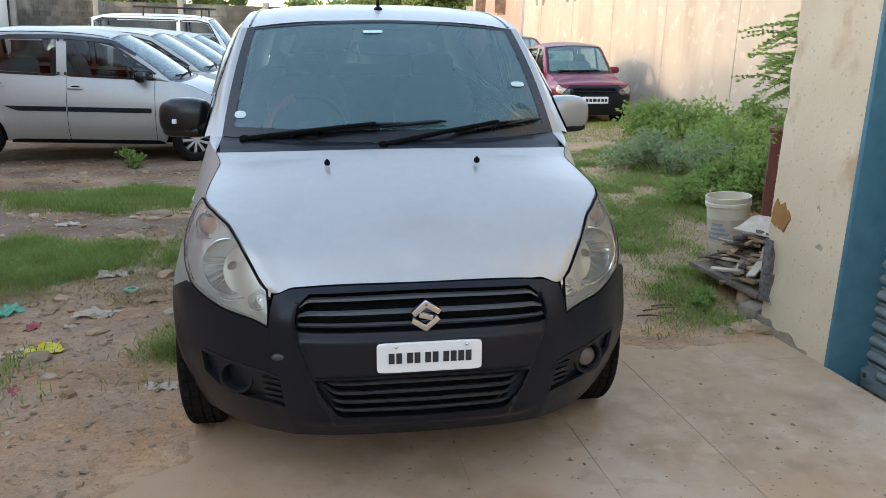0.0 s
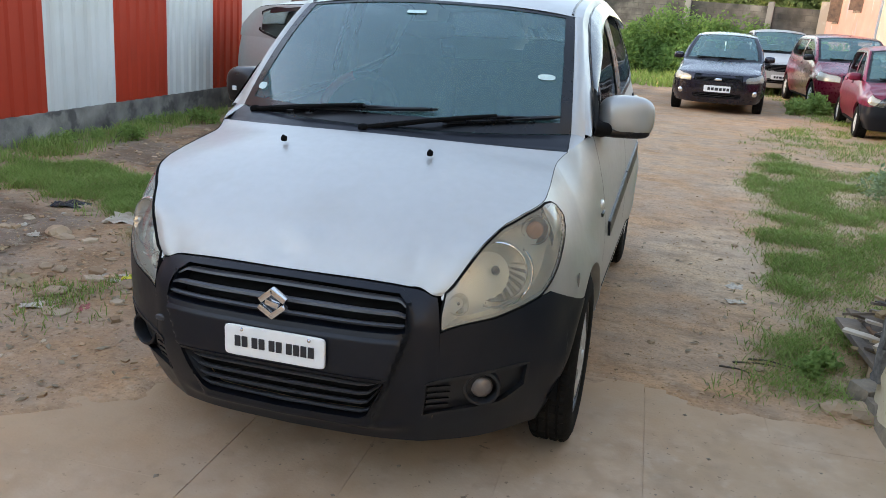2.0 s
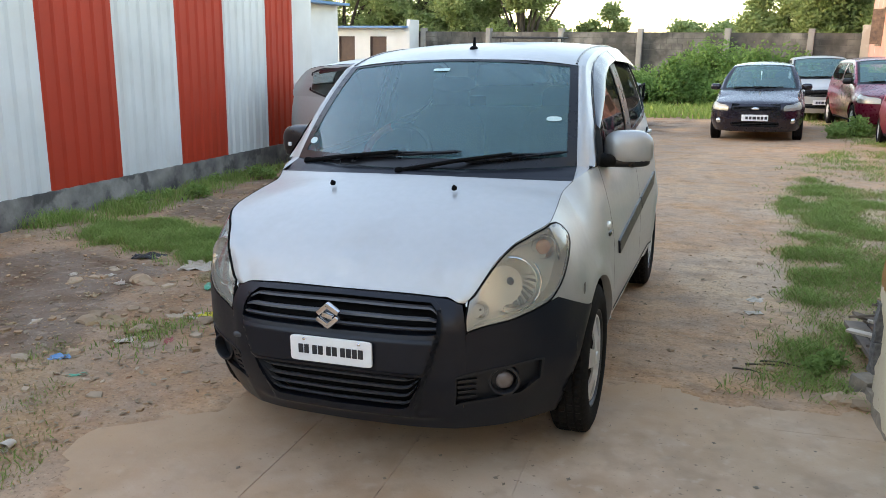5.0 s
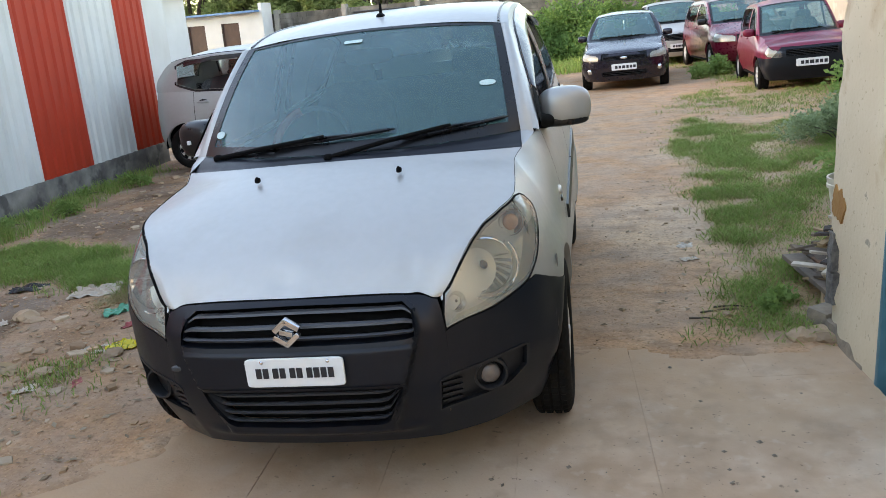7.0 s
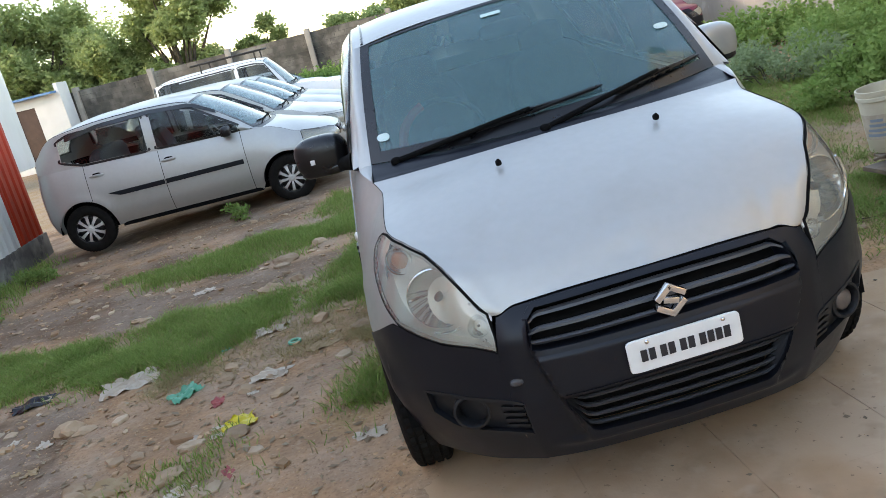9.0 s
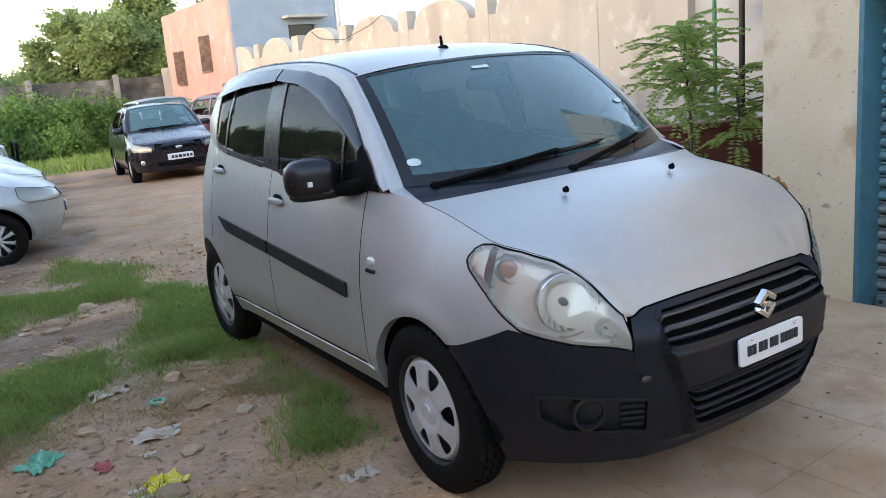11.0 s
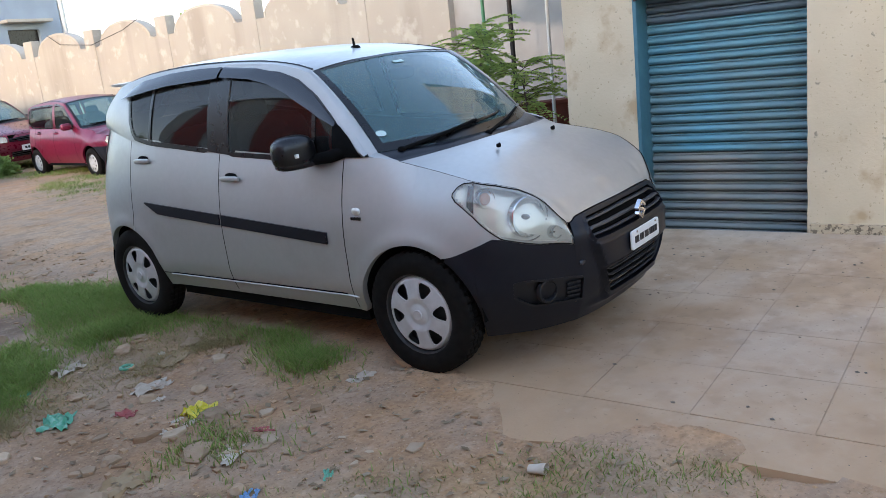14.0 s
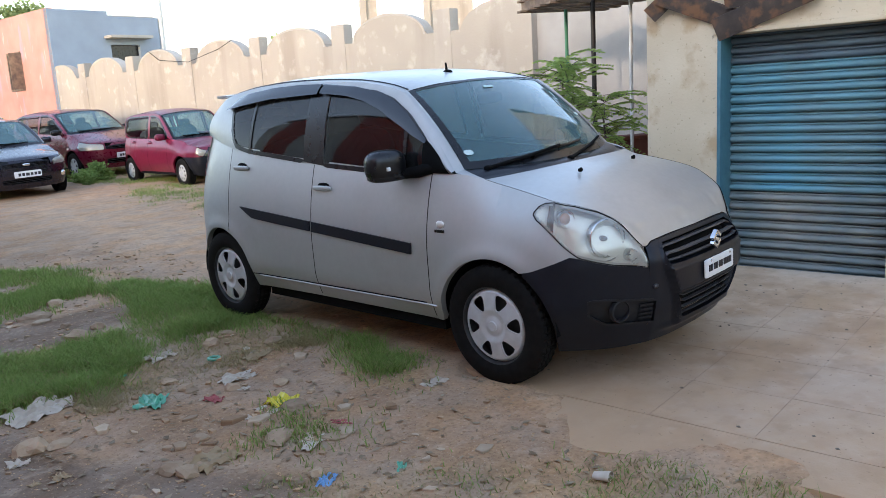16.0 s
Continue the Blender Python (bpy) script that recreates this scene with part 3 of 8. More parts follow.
    # cabin sides with cut windows
    def cab(y, z, off=0.0):
        sg, y = (-1 if y < 0 else 1), abs(y)
        b = S.top(S.a_y(y))
        t = (z - b.z) / max(rl(y).z - b.z, 0.01)
        p = b.x + (rl(y).x - b.x) * t + 0.022 * 4 * t * (1 - t) + off
        return Vector((sg * p, y, z))
    wins = P["windows"]

    def cabv(y, v, off=0.0):
        b, t = S.row(S.a_y(y))[4], rl(y).z
        return cab(y, b + (t - b) * v, off)

    def hole(y, v):
        b, t = S.row(S.a_y(y))[4], rl(y).z
        z = b + (t - b) * v
        return any(inside(lo, hi, y, z, 0.006) for lo, hi in wins)
    g = grid_geo(cabv, lin(yb + 0.01, P["cab_end"], 70 * k), lin(0, 1, 18 * k), hole)
    for s in (1, -1):
        part("cabin_side", g if s > 0 else mirror(g), paint, root)
    for i, (lo, hi) in enumerate(wins):
        for s in (1, -1):
            q = sheet(cab, lo, hi, 14, 6, 0.0)
            f = ribbon(cab, outline(lo, hi), P.get("win_rim", 0.022), 0.004, inner=0.004)
            w = part("side_window", q if s > 0 else mirror(q), M[P.get("side_glass", "side_glass")], root, "dark tinted side window" if P.get("side_glass", "") == "" else "")
            w.visible_shadow = False
            part("window_seal", f if s > 0 else mirror(f), M["gloss_black"], w)
    for lo, hi in P.get("pillars", []):
        q = sheet(cab, lo, hi, 6, 12, 0.005)
        for s in (1, -1):
            part("door_pillar", q if s > 0 else mirror(q), M["gloss_black"], root)
    # tailgate
    a_e = S.a_y(yr[3] if len(yr) > 3 else P["cab_end"])

    def tail(u, v):
        a, b = r1(abs(u)), S.top(S.n - (S.n - a_e) * abs(u)) if abs(u) > 0.001 else Vector((0, L, S.row(S.n)[4]))
        p = a + (b - a) * v + Vector((0, P.get("tail_bulge", 0.05) * math.sin(math.pi * v), 0))
        return Vector((math.copysign(p.x, u), p.y, p.z))
    ls = lambda u, v: abs(u) < 0.82 and 0.12 < v < 0.72
    tg = part("tailgate", grid_geo(tail, lin(-1, 1, 21), lin(0, 1, 14), ls), paint, root)
    part("rear_glass", grid_geo(lambda u, v: tail(u, v) - Vector((0, 0.004, 0)), lin(-0.86, 0.86, 13), lin(0.1, 0.75, 8)), M[P.get("side_glass", "side_glass")], tg)

    # wheels
    wr, ww, rim = P["wheel"]
    for c in (f_ax, r_ax):
        for s in (1, -1):
            wheel(root, s * P["track"], c, wr - 0.006, P.get("cover", "cover"), wr, ww, rim)

    # lamps
    if lamp:
        lo, hi = lamp
        for s in (1, -1):
            sf = lambda a, z, off=0.0: S.pt(s * a, z, off)
            fl = (lambda g: g) if s > 0 else (lambda g: (g[0], [tuple(reversed(q)) for q in g[1]]))
            tp = lambda a: 0.10 + 0.90 * step(lo[-1][0], lo[-1][0] - 1.1, a) * step(lo[0][0], lo[0][0] + 0.5, a)
            h = part("headlamp", fl(sheet(lambda a, z, o=0.0: sf(a, z, o * tp(a)), lo, hi, 26, 12, -0.055 if detail else -0.02)), M["housing" if detail else "far_housing"], root, "hazy clear headlamp")
            part("lens", fl(sheet(sf, lo, hi, 30, 14, 0.004)), M["lens"], h).visible_shadow = False
            part("gasket", ribbon(sf, outline(lo, hi, 30), 0.002, 0.005, P.get("a_scale", 0.13), inner=0.002), M["matte_black"], h)
            part("lamp_wall", fl(merge(*[grid_geo(lambda i, d: sf(*outline(lo, hi, 30)[int(i) % 60], -0.056 * d * tp(outline(lo, hi, 30)[int(i) % 60][0])), lin(0, 60, 61), [0, 1])])), M["housing"], h)
            for la, lz, lr, mm in P.get("bowls", []):
                c = sf(la, lz, -0.050)
                ax = (sf(la, lz, 0.1) - sf(la, lz, 0.0)).normalized() * 0.6 + Vector((0, -1, 0.06)) * 0.8
                mt = Matrix.Translation(c) @ ax.to_track_quat("X", "Z").to_matrix().to_4x4()
                big = mm != "amber"
                flutes = 22 if lr > 0.05 else 0
                dish = lambda q, w: Vector((-0.042 * lr / 0.083 + 0.064 * lr / 0.083 * q * q + (0.0022 * math.cos(flutes * w) * q if flutes and math.sin(w) < 0.35 else 0), lr * q * math.cos(w), lr * q * math.sin(w)))
                bw = merge(grid_geo(dish, lin(0.02, 1.0, 14), lin(0, 2 * math.pi, 133 if flutes else 49)), lathe([(lr, 0.020), (lr * 1.035, 0.026), (lr * 1.07, 0.022), (lr * 1.07, -0.01)], 48))
                bb = part("reflector_bowl", ([mt @ p for p in bw[0]], bw[1]), M["reflector"], h, angle=25)
                bl = egg((0.002 if big else 0.012, 0, 0), (0.030 * lr / 0.083 if big else 0.014, lr * (0.15 if big else 0.66), lr * (0.15 if big else 0.66)), 1.0, 10, 16)
                part("bulb", ([mt @ p for p in bl[0]], bl[1]), M["fog" if big else mm], bb)
                if flutes:
                    arc = tube([mt @ Vector((0.030, lr * 1.22 * math.cos(w), lr * 1.22 * math.sin(w))) for w in lin(-1.9, 0.7, 24)], 0.004, 6)
                    part("trim_arc", arc, M["reflector"], h)
    for q in P.get("grilles", []):
        lo, hi, bars, depth = q
        nega = [(-u, z) for u, z in reversed(lo)], [(-u, z) for u, z in reversed(hi)]
        full_lo, full_hi = ([*nega[0], *lo[1:]], [*nega[1], *hi[1:]]) if lo[0][0] == 0 else (lo, hi)
        gr = part("grille", sheet(S.pt, full_lo, full_hi, 50, 6, -depth), M["matte_black"], root, "black slatted grille")
        bord = outline(full_lo, full_hi, 40)
        part("grille_wall", grid_geo(lambda i, d: S.pt(*bord[int(i) % len(bord)], 0.004 - depth * d), lin(0, len(bord), len(bord) + 1), [0, 1]), M["bumper"], gr)
        part("grille_rim", ribbon(S.pt, bord, 0.010, 0.006, 0.12, inner=0.004), M["bumper"], gr)
        for j in range(bars):
            f = (j + 0.7) / (bars + 0.4)
            hgt = P.get("slat_share", 0.16) / bars
            us = lin(full_lo[0][0], full_lo[-1][0], 48)
            zz = lambda u: at(full_lo, u) + (at(full_hi, u) - at(full_lo, u)) * f
            hh = lambda u: (at(full_hi, u) - at(full_lo, u)) * hgt
            prof = [(-0.030, 0.2), (-0.014, 0.8), (-0.005, 0.3), (-0.010, -0.9), (-0.030, -0.6)] if detail else [(-depth * 0.9, 0.8), (-0.012, 0.9), (-0.004, 0.2), (-0.010, -0.9), (-depth * 0.9, -0.5)]
            sl = grid_geo(lambda u, w: S.pt(u, zz(u) + hh(u) * prof[int(w)][1], prof[int(w)][0]), us, [0, 1, 2, 3, 4])
            part("slat", sl, M["slat"], gr, angle=25)
    return root, S, cab, wind, hood, roof


def lettered_plate(root, m, w, h, bars, name="number_plate"):
    """A white plate with plain dark bars in place of its writing, facing -y."""
    pl = part(name, ([m @ v for v in (lambda b: b)(list(egg((0, 0, 0), (w / 2, 0.004, h / 2), 0.12, 10, 16))[0])], egg((0, 0, 0), (w / 2, 0.004, h / 2), 0.12, 10, 16)[1]), M["plate"], root, "white plate with plain dark bars")
    x = -w / 2 + 0.045 * w / 0.31
    for bw in bars:
        b = boxes([((x, -0.0065, -h * 0.24), (x + bw, -0.003, h * 0.2))], 0.0)
        b.transform(m)
        part("bar", b, M["ink"], pl, smooth=False)
        x += bw + 0.012 * w / 0.31
    return pl

# ---- ground shape ----
def gz(x, y):
    """Height of the ground: it falls to the west and rises a little to the north."""
    return 0.015 + 0.03 * max(min(x, 5), -9) + 0.0055 * max(0, min(y, 16) - 6)


def on_ground(x, y, yaw=0.0, dz=0.0):
    return pose(x, y, gz(x, y) + dz, 0, -1.72, yaw)


# ---- the silver hatchback ----
HATCH = dict(
    paint="silver", hood_paint="silver", axles=(0.747, 3.107), R=0.345, zw=0.30, hood_corner=2.9, fender_a=2.97, hood_y=0.84, track=0.738, wheel=(0.308, 0.144, 0.196),
    rows=[(0, 0, 0.214, 0.712, 0.716, 0.075), (0.25, 0.012, 0.214, 0.705, 0.714, 0.075), (0.40, 0.045, 0.210, 0.70, 0.716, 0.08), (0.47, 0.08, 0.205, 0.585, 0.745, 0.085),
          (0.60, 0.17, 0.20, 0.60, 0.81, 0.09), (0.71, 0.29, 0.198, 0.635, 0.86, 0.10), (0.772, 0.40, 0.198, 0.66, 0.885, 0.12), (0.797, 0.52, 0.21, 0.60, 0.92, 0.145),
          (0.806, 0.747, 0.26, 0.57, 0.985, 0.155), (0.815, 1.0, 0.27, 0.5, 1.045, 0.10), (0.822, 1.5, 0.275, 0.3, 1.04, 0.085), (0.832, 2.2, 0.28, 0.3, 1.088, 0.085),
          (0.84, 2.8, 0.275, 0.3, 1.145, 0.09), (0.828, 3.1, 0.27, 0.3, 1.195, 0.115), (0.76, 3.42, 0.27, 0.3, 1.25, 0.15), (0.55, 3.64, 0.28, 0.3, 1.25, 0.13), (0, 3.70, 0.28, 0.3, 1.25, 0.11)],
    shape=dict(nose=0.026, ledge=0.014, tops=[(0, 0.716, 0.075), (1, 0.714, 0.075), (2, 0.706, 0.058), (2.5, 0.696, 0.045), (2.9, 0.688, 0.035), (3.0, 0.692, 0.03), (3.22, 0.722, 0.03), (3.4, 0.757, 0.037), (3.67, 0.81, 0.048), (3.85, 0.833, 0.06), (4, 0.846, 0.068), (4.35, 0.872, 0.087), (5, 0.90, 0.10), (6, 0.92, 0.113), (7, 0.942, 0.13), (8, 0.985, 0.155)], split=[(0, 0.80), (2.86, 0.80), (2.90, 0.59), (3.4, 0.610), (4, 0.623), (4.5, 0.643), (5, 0.667), (5.3, 0.675), (6, 0.642), (6.5, 0.622), (7, 0.60)]),
    hood=[(0.15, 0.80), (0.27, 0.885), (0.42, 0.955), (0.56, 1.003), (0.70, 1.038)],
    dents=[(-0.04, 0.115, -0.010, 0.045, 0.018), (0.36, 0.14, -0.006, 0.024, 0.035), (-0.02, 0.155, 0.006, 0.06, 0.02), (0.38, 0.10, 0.003, 0.02, 0.03)],
    ws_base=(0.775, 1.052, 0.665, 0.985, 1.058), ws_top=(1.395, 1.505, 1.43), ws_bulge=0.025, frit=0.075,
    rail=[(1.0, 1.048, 0.715), (1.2, 1.272, 0.668), (1.43, 1.465, 0.615), (1.8, 1.54, 0.598), (2.4, 1.565, 0.592), (2.9, 1.548, 0.582), (3.25, 1.50, 0.555), (3.48, 1.40, 0.53)],
    roof=[(1.65, 1.558), (2.0, 1.592), (2.6, 1.603), (3.05, 1.575)], roof_end=(3.42, 1.515, 3.30), cab_end=3.44,
    doors=[1.155, 2.105, 2.98],
    windows=[([(1.21, 1.052), (1.6, 1.062), (2.03, 1.088)], [(1.21, 1.20), (1.36, 1.335), (1.5, 1.42), (1.65, 1.467), (2.03, 1.502)]),
             ([(2.20, 1.108), (2.53, 1.142), (2.77, 1.165), (2.92, 1.195), (2.98, 1.26), (3.03, 1.40)], [(2.20, 1.508), (2.6, 1.502), (2.9, 1.475), (3.03, 1.44)])],
    pillars=[([(2.025, 1.075), (2.205, 1.098)], [(2.025, 1.535), (2.205, 1.54)])],
    hood_pow=2.3, tail_bulge=0.015, slat_share=0.17,
    lamp=([(2.92, 0.595), (3.4, 0.613), (4, 0.627), (4.5, 0.647), (5, 0.671), (5.5, 0.722), (6, 0.778), (6.3, 0.803), (6.6, 0.822), (6.85, 0.840), (6.98, 0.862)], [(2.92, 0.64), (2.94, 0.684), (3.22, 0.718), (3.4, 0.753), (3.67, 0.806), (3.85, 0.829), (4, 0.842), (4.35, 0.868), (5, 0.896), (6, 0.916), (6.6, 0.914), (6.85, 0.900), (6.98, 0.875)]),
    bowls=[(4.2, 0.742, 0.086, "reflector"), (5.55, 0.838, 0.042, "amber"), (3.4, 0.655, 0.028, "reflector")],
    openings=[([(0, 0.592), (1.62, 0.592), (1.78, 0.60)], [(0, 0.704), (1.6, 0.696), (1.78, 0.672)]),
              ([(0, 0.302), (1.0, 0.305), (1.12, 0.318), (1.42, 0.436)], [(0, 0.455), (1.42, 0.448)]),
              ([(2.4, 0.322), (4.3, 0.342), (4.75, 0.39)], [(2.4, 0.432), (4.3, 0.462), (4.75, 0.462)])],
    grilles=[([(0, 0.592), (1.62, 0.592), (1.78, 0.60)], [(0, 0.704), (1.6, 0.696), (1.78, 0.672)], 3, 0.07),
             ([(0, 0.302), (1.0, 0.305), (1.12, 0.318), (1.42, 0.436)], [(0, 0.455), (1.42, 0.448)], 4, 0.07)],
    bumper_label="unpainted dark grey plastic bumper", hood_label="dented silver hood")
hatch, HS, HCAB, HWIND, HHOOD, HROOF = car("silver_hatchback", HATCH, on_ground(-0.031, 2.272, 9.2), "dusty silver hatchback with unpainted dark bumper and dented hood", detail=True)

# ---- the yard ----
UX, UY = Vector((0.981, 0.196, 0)), Vector((-0.196, 0.981, 0))     # the site's own east and north


def site(e, n, z=0.0):
    return UX * e + UY * n + Vector((0, 0, z))


def along(p, direction_deg, z=0.0):
    return Matrix.Translation((p[0], p[1], z)) @ Matrix.Rotation(radians(direction_deg), 4, "Z")


def in_poly(x, y, poly):
    c = False
    for (x0, y0), (x1, y1) in zip(poly, poly[1:] + poly[:1]):
        if (y0 > y) != (y1 > y) and x < (x1 - x0) * (y - y0) / (y1 - y0) + x0:
            c = not c
    return c


def edge_dist(x, y, poly):
    best = 9.0
    for (x0, y0), (x1, y1) in zip(poly, poly[1:] + poly[:1]):
        dx, dy = x1 - x0, y1 - y0
        t = min(max(((x - x0) * dx + (y - y0) * dy) / (dx * dx + dy * dy), 0), 1)
        best = min(best, math.hypot(x - x0 - dx * t, y - y0 - dy * t))
    return best if in_poly(x, y, poly) else -best


# materials of the yard
def ground_mat():
    """Earth: dry tan, dark patches, mostly damp mud, where the mesh says so, gritty at a small scale."""
    m = mat("earth", (0.56, 0.345, 0.195), 0.95, 0, 0.12, 5.0, bump=0.55, bscale=60, color2=(0.45, 0.25, 0.13), blotch=0.9, spec=0.15)
    N, L = m.node_tree.nodes, m.node_tree.links
    b = N["Principled BSDF"]
    base = b.inputs["Base Color"].links[0].from_socket
    at1 = N.new("ShaderNodeAttribute")
    at1.attribute_name = "soil"
    sep = N.new("ShaderNodeSeparateColor")
    L.new(at1.outputs["Color"], sep.inputs[0])
    fine = N.new("ShaderNodeTexNoise")
    fine.inputs["Scale"].default_value, fine.inputs["Detail"].default_value = 28, 9
    tc = N.new("ShaderNodeNewGeometry")
    L.new(tc.outputs["Position"], fine.inputs["Vector"])
    vor = N.new("ShaderNodeTexVoronoi")
    vor.inputs["Scale"].default_value = 45
    L.new(tc.outputs["Position"], vor.inputs["Vector"])
    last = base
    for ch, col in (("Red", (0.165, 0.100, 0.060)), ("Green", (0.28, 0.205, 0.10)), ("Blue", (0.55, 0.375, 0.235))):
        w = N.new("ShaderNodeMath")
        w.operation = "MULTIPLY_ADD"
        w.inputs[1].default_value, w.use_clamp = 1.5, True
        sub = N.new("ShaderNodeMath")
        sub.operation = "MULTIPLY_ADD"
        sub.inputs[1].default_value, sub.inputs[2].default_value = 1.6, -1.05
        L.new(fine.outputs[0], sub.inputs[0])
        L.new(sep.outputs[ch], w.inputs[0])
        gate = N.new("ShaderNodeMath")
        gate.operation = "MULTIPLY"
        L.new(sub.outputs[0], gate.inputs[0])
        L.new(sep.outputs[ch], gate.inputs[1])
        L.new(gate.outputs[0], w.inputs[2])
        mx = N.new("ShaderNodeMixRGB")
        mx.inputs[2].default_value = (*col, 1)
        L.new(w.outputs[0], mx.inputs[0])
        L.new(last, mx.inputs[1])
        last = mx.outputs[0]
    grit = N.new("ShaderNodeMapRange")
    grit.inputs[1].default_value, grit.inputs[2].default_value = 0.0, 0.6
    grit.inputs[3].default_value, grit.inputs[4].default_value = 0.86, 1.12
    L.new(vor.outputs["Distance"], grit.inputs[0])
    hs = N.new("ShaderNodeHueSaturation")
    L.new(grit.outputs[0], hs.inputs["Value"])
    L.new(last, hs.inputs["Color"])
    L.new(hs.outputs[0], b.inputs["Base Color"])
    return m


M["earth"] = ground_mat()
dirty(M["earth"], (0.27, 0.170, 0.105), 4.2, 0.50, 0.66, 0.55, (1.0, 1.7, 1.0))
dirty(M["earth"], (0.38, 0.305, 0.24), 2.3, 0.38, 0.58, 0.38)
dirty(M["earth"], (0.60, 0.46, 0.33), 11, 0.57, 0.70, 0.3)
dirty(M["earth"], (0.09, 0.06, 0.04), 62, 0.61, 0.66, 0.40, detail=5)
dirty(M["earth"], (0.66, 0.52, 0.38), 70, 0.63, 0.69, 0.3, detail=6)
# flecks that colour in the shade of small crevices in the earth
dirty(M["earth"], (0.20, 0.12, 0.07), 19, 0.52, 0.66, 0.3, (1.0, 1.3, 1.0), detail=10)
M["slab"] = mat("scored_cement", (0.62, 0.46, 0.33), 0.78, 0, 0.10, 7, bump=0.13, bscale=90, color2=(0.42, 0.285, 0.185), blotch=1.3, piece=0.012, spec=0.25)
dirty(M["slab"], (0.25, 0.165, 0.105), 2.8, 0.52, 0.70, 0.35)
dirty(M["slab"], (0.62, 0.52, 0.42), 16, 0.58, 0.72, 0.3)
dirty(M["slab"], (0.36, 0.235, 0.145), 0.9, 0.46, 0.70, 0.6)
dirty(M["slab"], (0.46, 0.31, 0.19), 1.7, 0.48, 0.64, 0.75)
dirty(M["slab"], (0.60, 0.53, 0.45), 1.3, 0.50, 0.64, 0.3)
dirty(M["slab"], (0.30, 0.21, 0.14), 9, 0.54, 0.68, 0.35)
dirty(M["slab"], (0.12, 0.085, 0.06), 45, 0.66, 0.70, 0.55, detail=6)
blown_over(M["slab"], (0.50, 0.315, 0.18), (0.981, 0.196), -0.75, 0.55, 0.8)
blown_over(M["slab"], (0.50, 0.315, 0.18), (0.196, -0.981), -3.75, -2.75, 0.85)
M["joint"] = mat("joint_dirt", (0.16, 0.13, 0.10), 0.95, 0, 0.2, 30)
M["cream"] = mat("cream_plaster", (0.67, 0.56, 0.40), 0.9, 0, 0.05, 3.0, bump=0.25, bscale=50, color2=(0.58, 0.47, 0.325), blotch=1.3)
M["pitted"] = mat("pitted_plaster", (0.55, 0.44, 0.30), 0.95, 0, 0.10, 6, bump=0.9, bscale=40, color2=(0.42, 0.32, 0.21), blotch=2)
dirty(M["pitted"], (0.10, 0.075, 0.05), 38, 0.52, 0.60, 0.8, detail=5)
dirty(M["cream"], (0.30, 0.21, 0.12), 44, 0.64, 0.69, 0.45, detail=5)
M["old_cream"] = mat("weathered_cream", (0.41, 0.365, 0.305), 0.92, 0, 0.10, 1.6, bump=0.4, bscale=30, color2=(0.36, 0.315, 0.26), blotch=0.5)
dirty(M["old_cream"], (0.24, 0.20, 0.16), 1.1, 0.52, 0.70, 0.55, (1.6, 1.6, 0.25))
dirty(M["cream"], (0.42, 0.27, 0.14), 3.4, 0.60, 0.70, 0.7)
dirty(M["cream"], (0.24, 0.20, 0.15), 16, 0.68, 0.74, 0.8, detail=4)
M["ochre"] = mat("bare_ochre", (0.38, 0.20, 0.06), 0.95, 0, 0.2, 14, bump=0.4, color2=(0.30, 0.14, 0.04))
M["bare"] = mat("bare_cement", (0.36, 0.27, 0.18), 0.95, 0, 0.3, 14, bump=0.6, color2=(0.17, 0.14, 0.11), blotch=5)
M["core"] = mat("exposed_concrete", (0.24, 0.22, 0.195), 0.95, 0, 0.3, 30, bump=1.0, bscale=45, color2=(0.07, 0.065, 0.06), blotch=8)
dirty(M["old_cream"], (0.60, 0.56, 0.50), 4.0, 0.58, 0.70, 0.35)
M["coping"] = mat("pale_coping", (0.47, 0.43, 0.37), 0.9, 0, 0.1, 4, bump=0.3, bscale=40, color2=(0.38, 0.34, 0.29))
M["grey_plaster"] = mat("grey_plaster", (0.40, 0.385, 0.355), 0.9, 0, 0.08, 2, bump=0.25, bscale=40, color2=(0.30, 0.285, 0.26))
M["pink"] = mat("flaking_pink", (0.52, 0.20, 0.165), 0.9, 0, 0.2, 2.5, bump=0.3, bscale=30, color2=(0.52, 0.275, 0.225), blotch=0.8)
dirty(M["pink"], (0.62, 0.58, 0.53), 2.8, 0.62, 0.72, 0.55, (1.5, 1.5, 0.35))
dirty(M["pink"], (0.36, 0.30, 0.38), 1.8, 0.62, 0.70, 0.6, (1.5, 1.5, 0.4))
M["bluegrey"] = mat("blue_grey_paint", (0.30, 0.36, 0.43), 0.85, 0, 0.08, 2, color2=(0.25, 0.30, 0.36))
M["teal"] = mat("teal_paint", (0.025, 0.11, 0.15), 0.5, 0, 0.12, 12, color2=(0.06, 0.18, 0.22), bump=0.05)
M["shutter"] = mat("teal_shutter", (0.085, 0.33, 0.43), 0.36, 0.1, 0.2, 1.4, color2=(0.13, 0.24, 0.27), blotch=2.2, bump=0.06)
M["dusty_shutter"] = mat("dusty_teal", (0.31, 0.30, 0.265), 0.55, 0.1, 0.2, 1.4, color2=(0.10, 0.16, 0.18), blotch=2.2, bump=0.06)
M["darker_shutter"] = mat("darker_teal", (0.12, 0.20, 0.25), 0.5, 0.1, 0.2, 1.4, color2=(0.075, 0.10, 0.12), blotch=2.2, bump=0.06)
M["sheet_white"] = mat("white_sheet", (0.58, 0.58, 0.555), 0.5, 0, 0.04, 2, color2=(0.50, 0.495, 0.465))
dirty(M["sheet_white"], (0.36, 0.33, 0.28), 1.3, 0.56, 0.72, 0.35, (3, 3, 0.3))
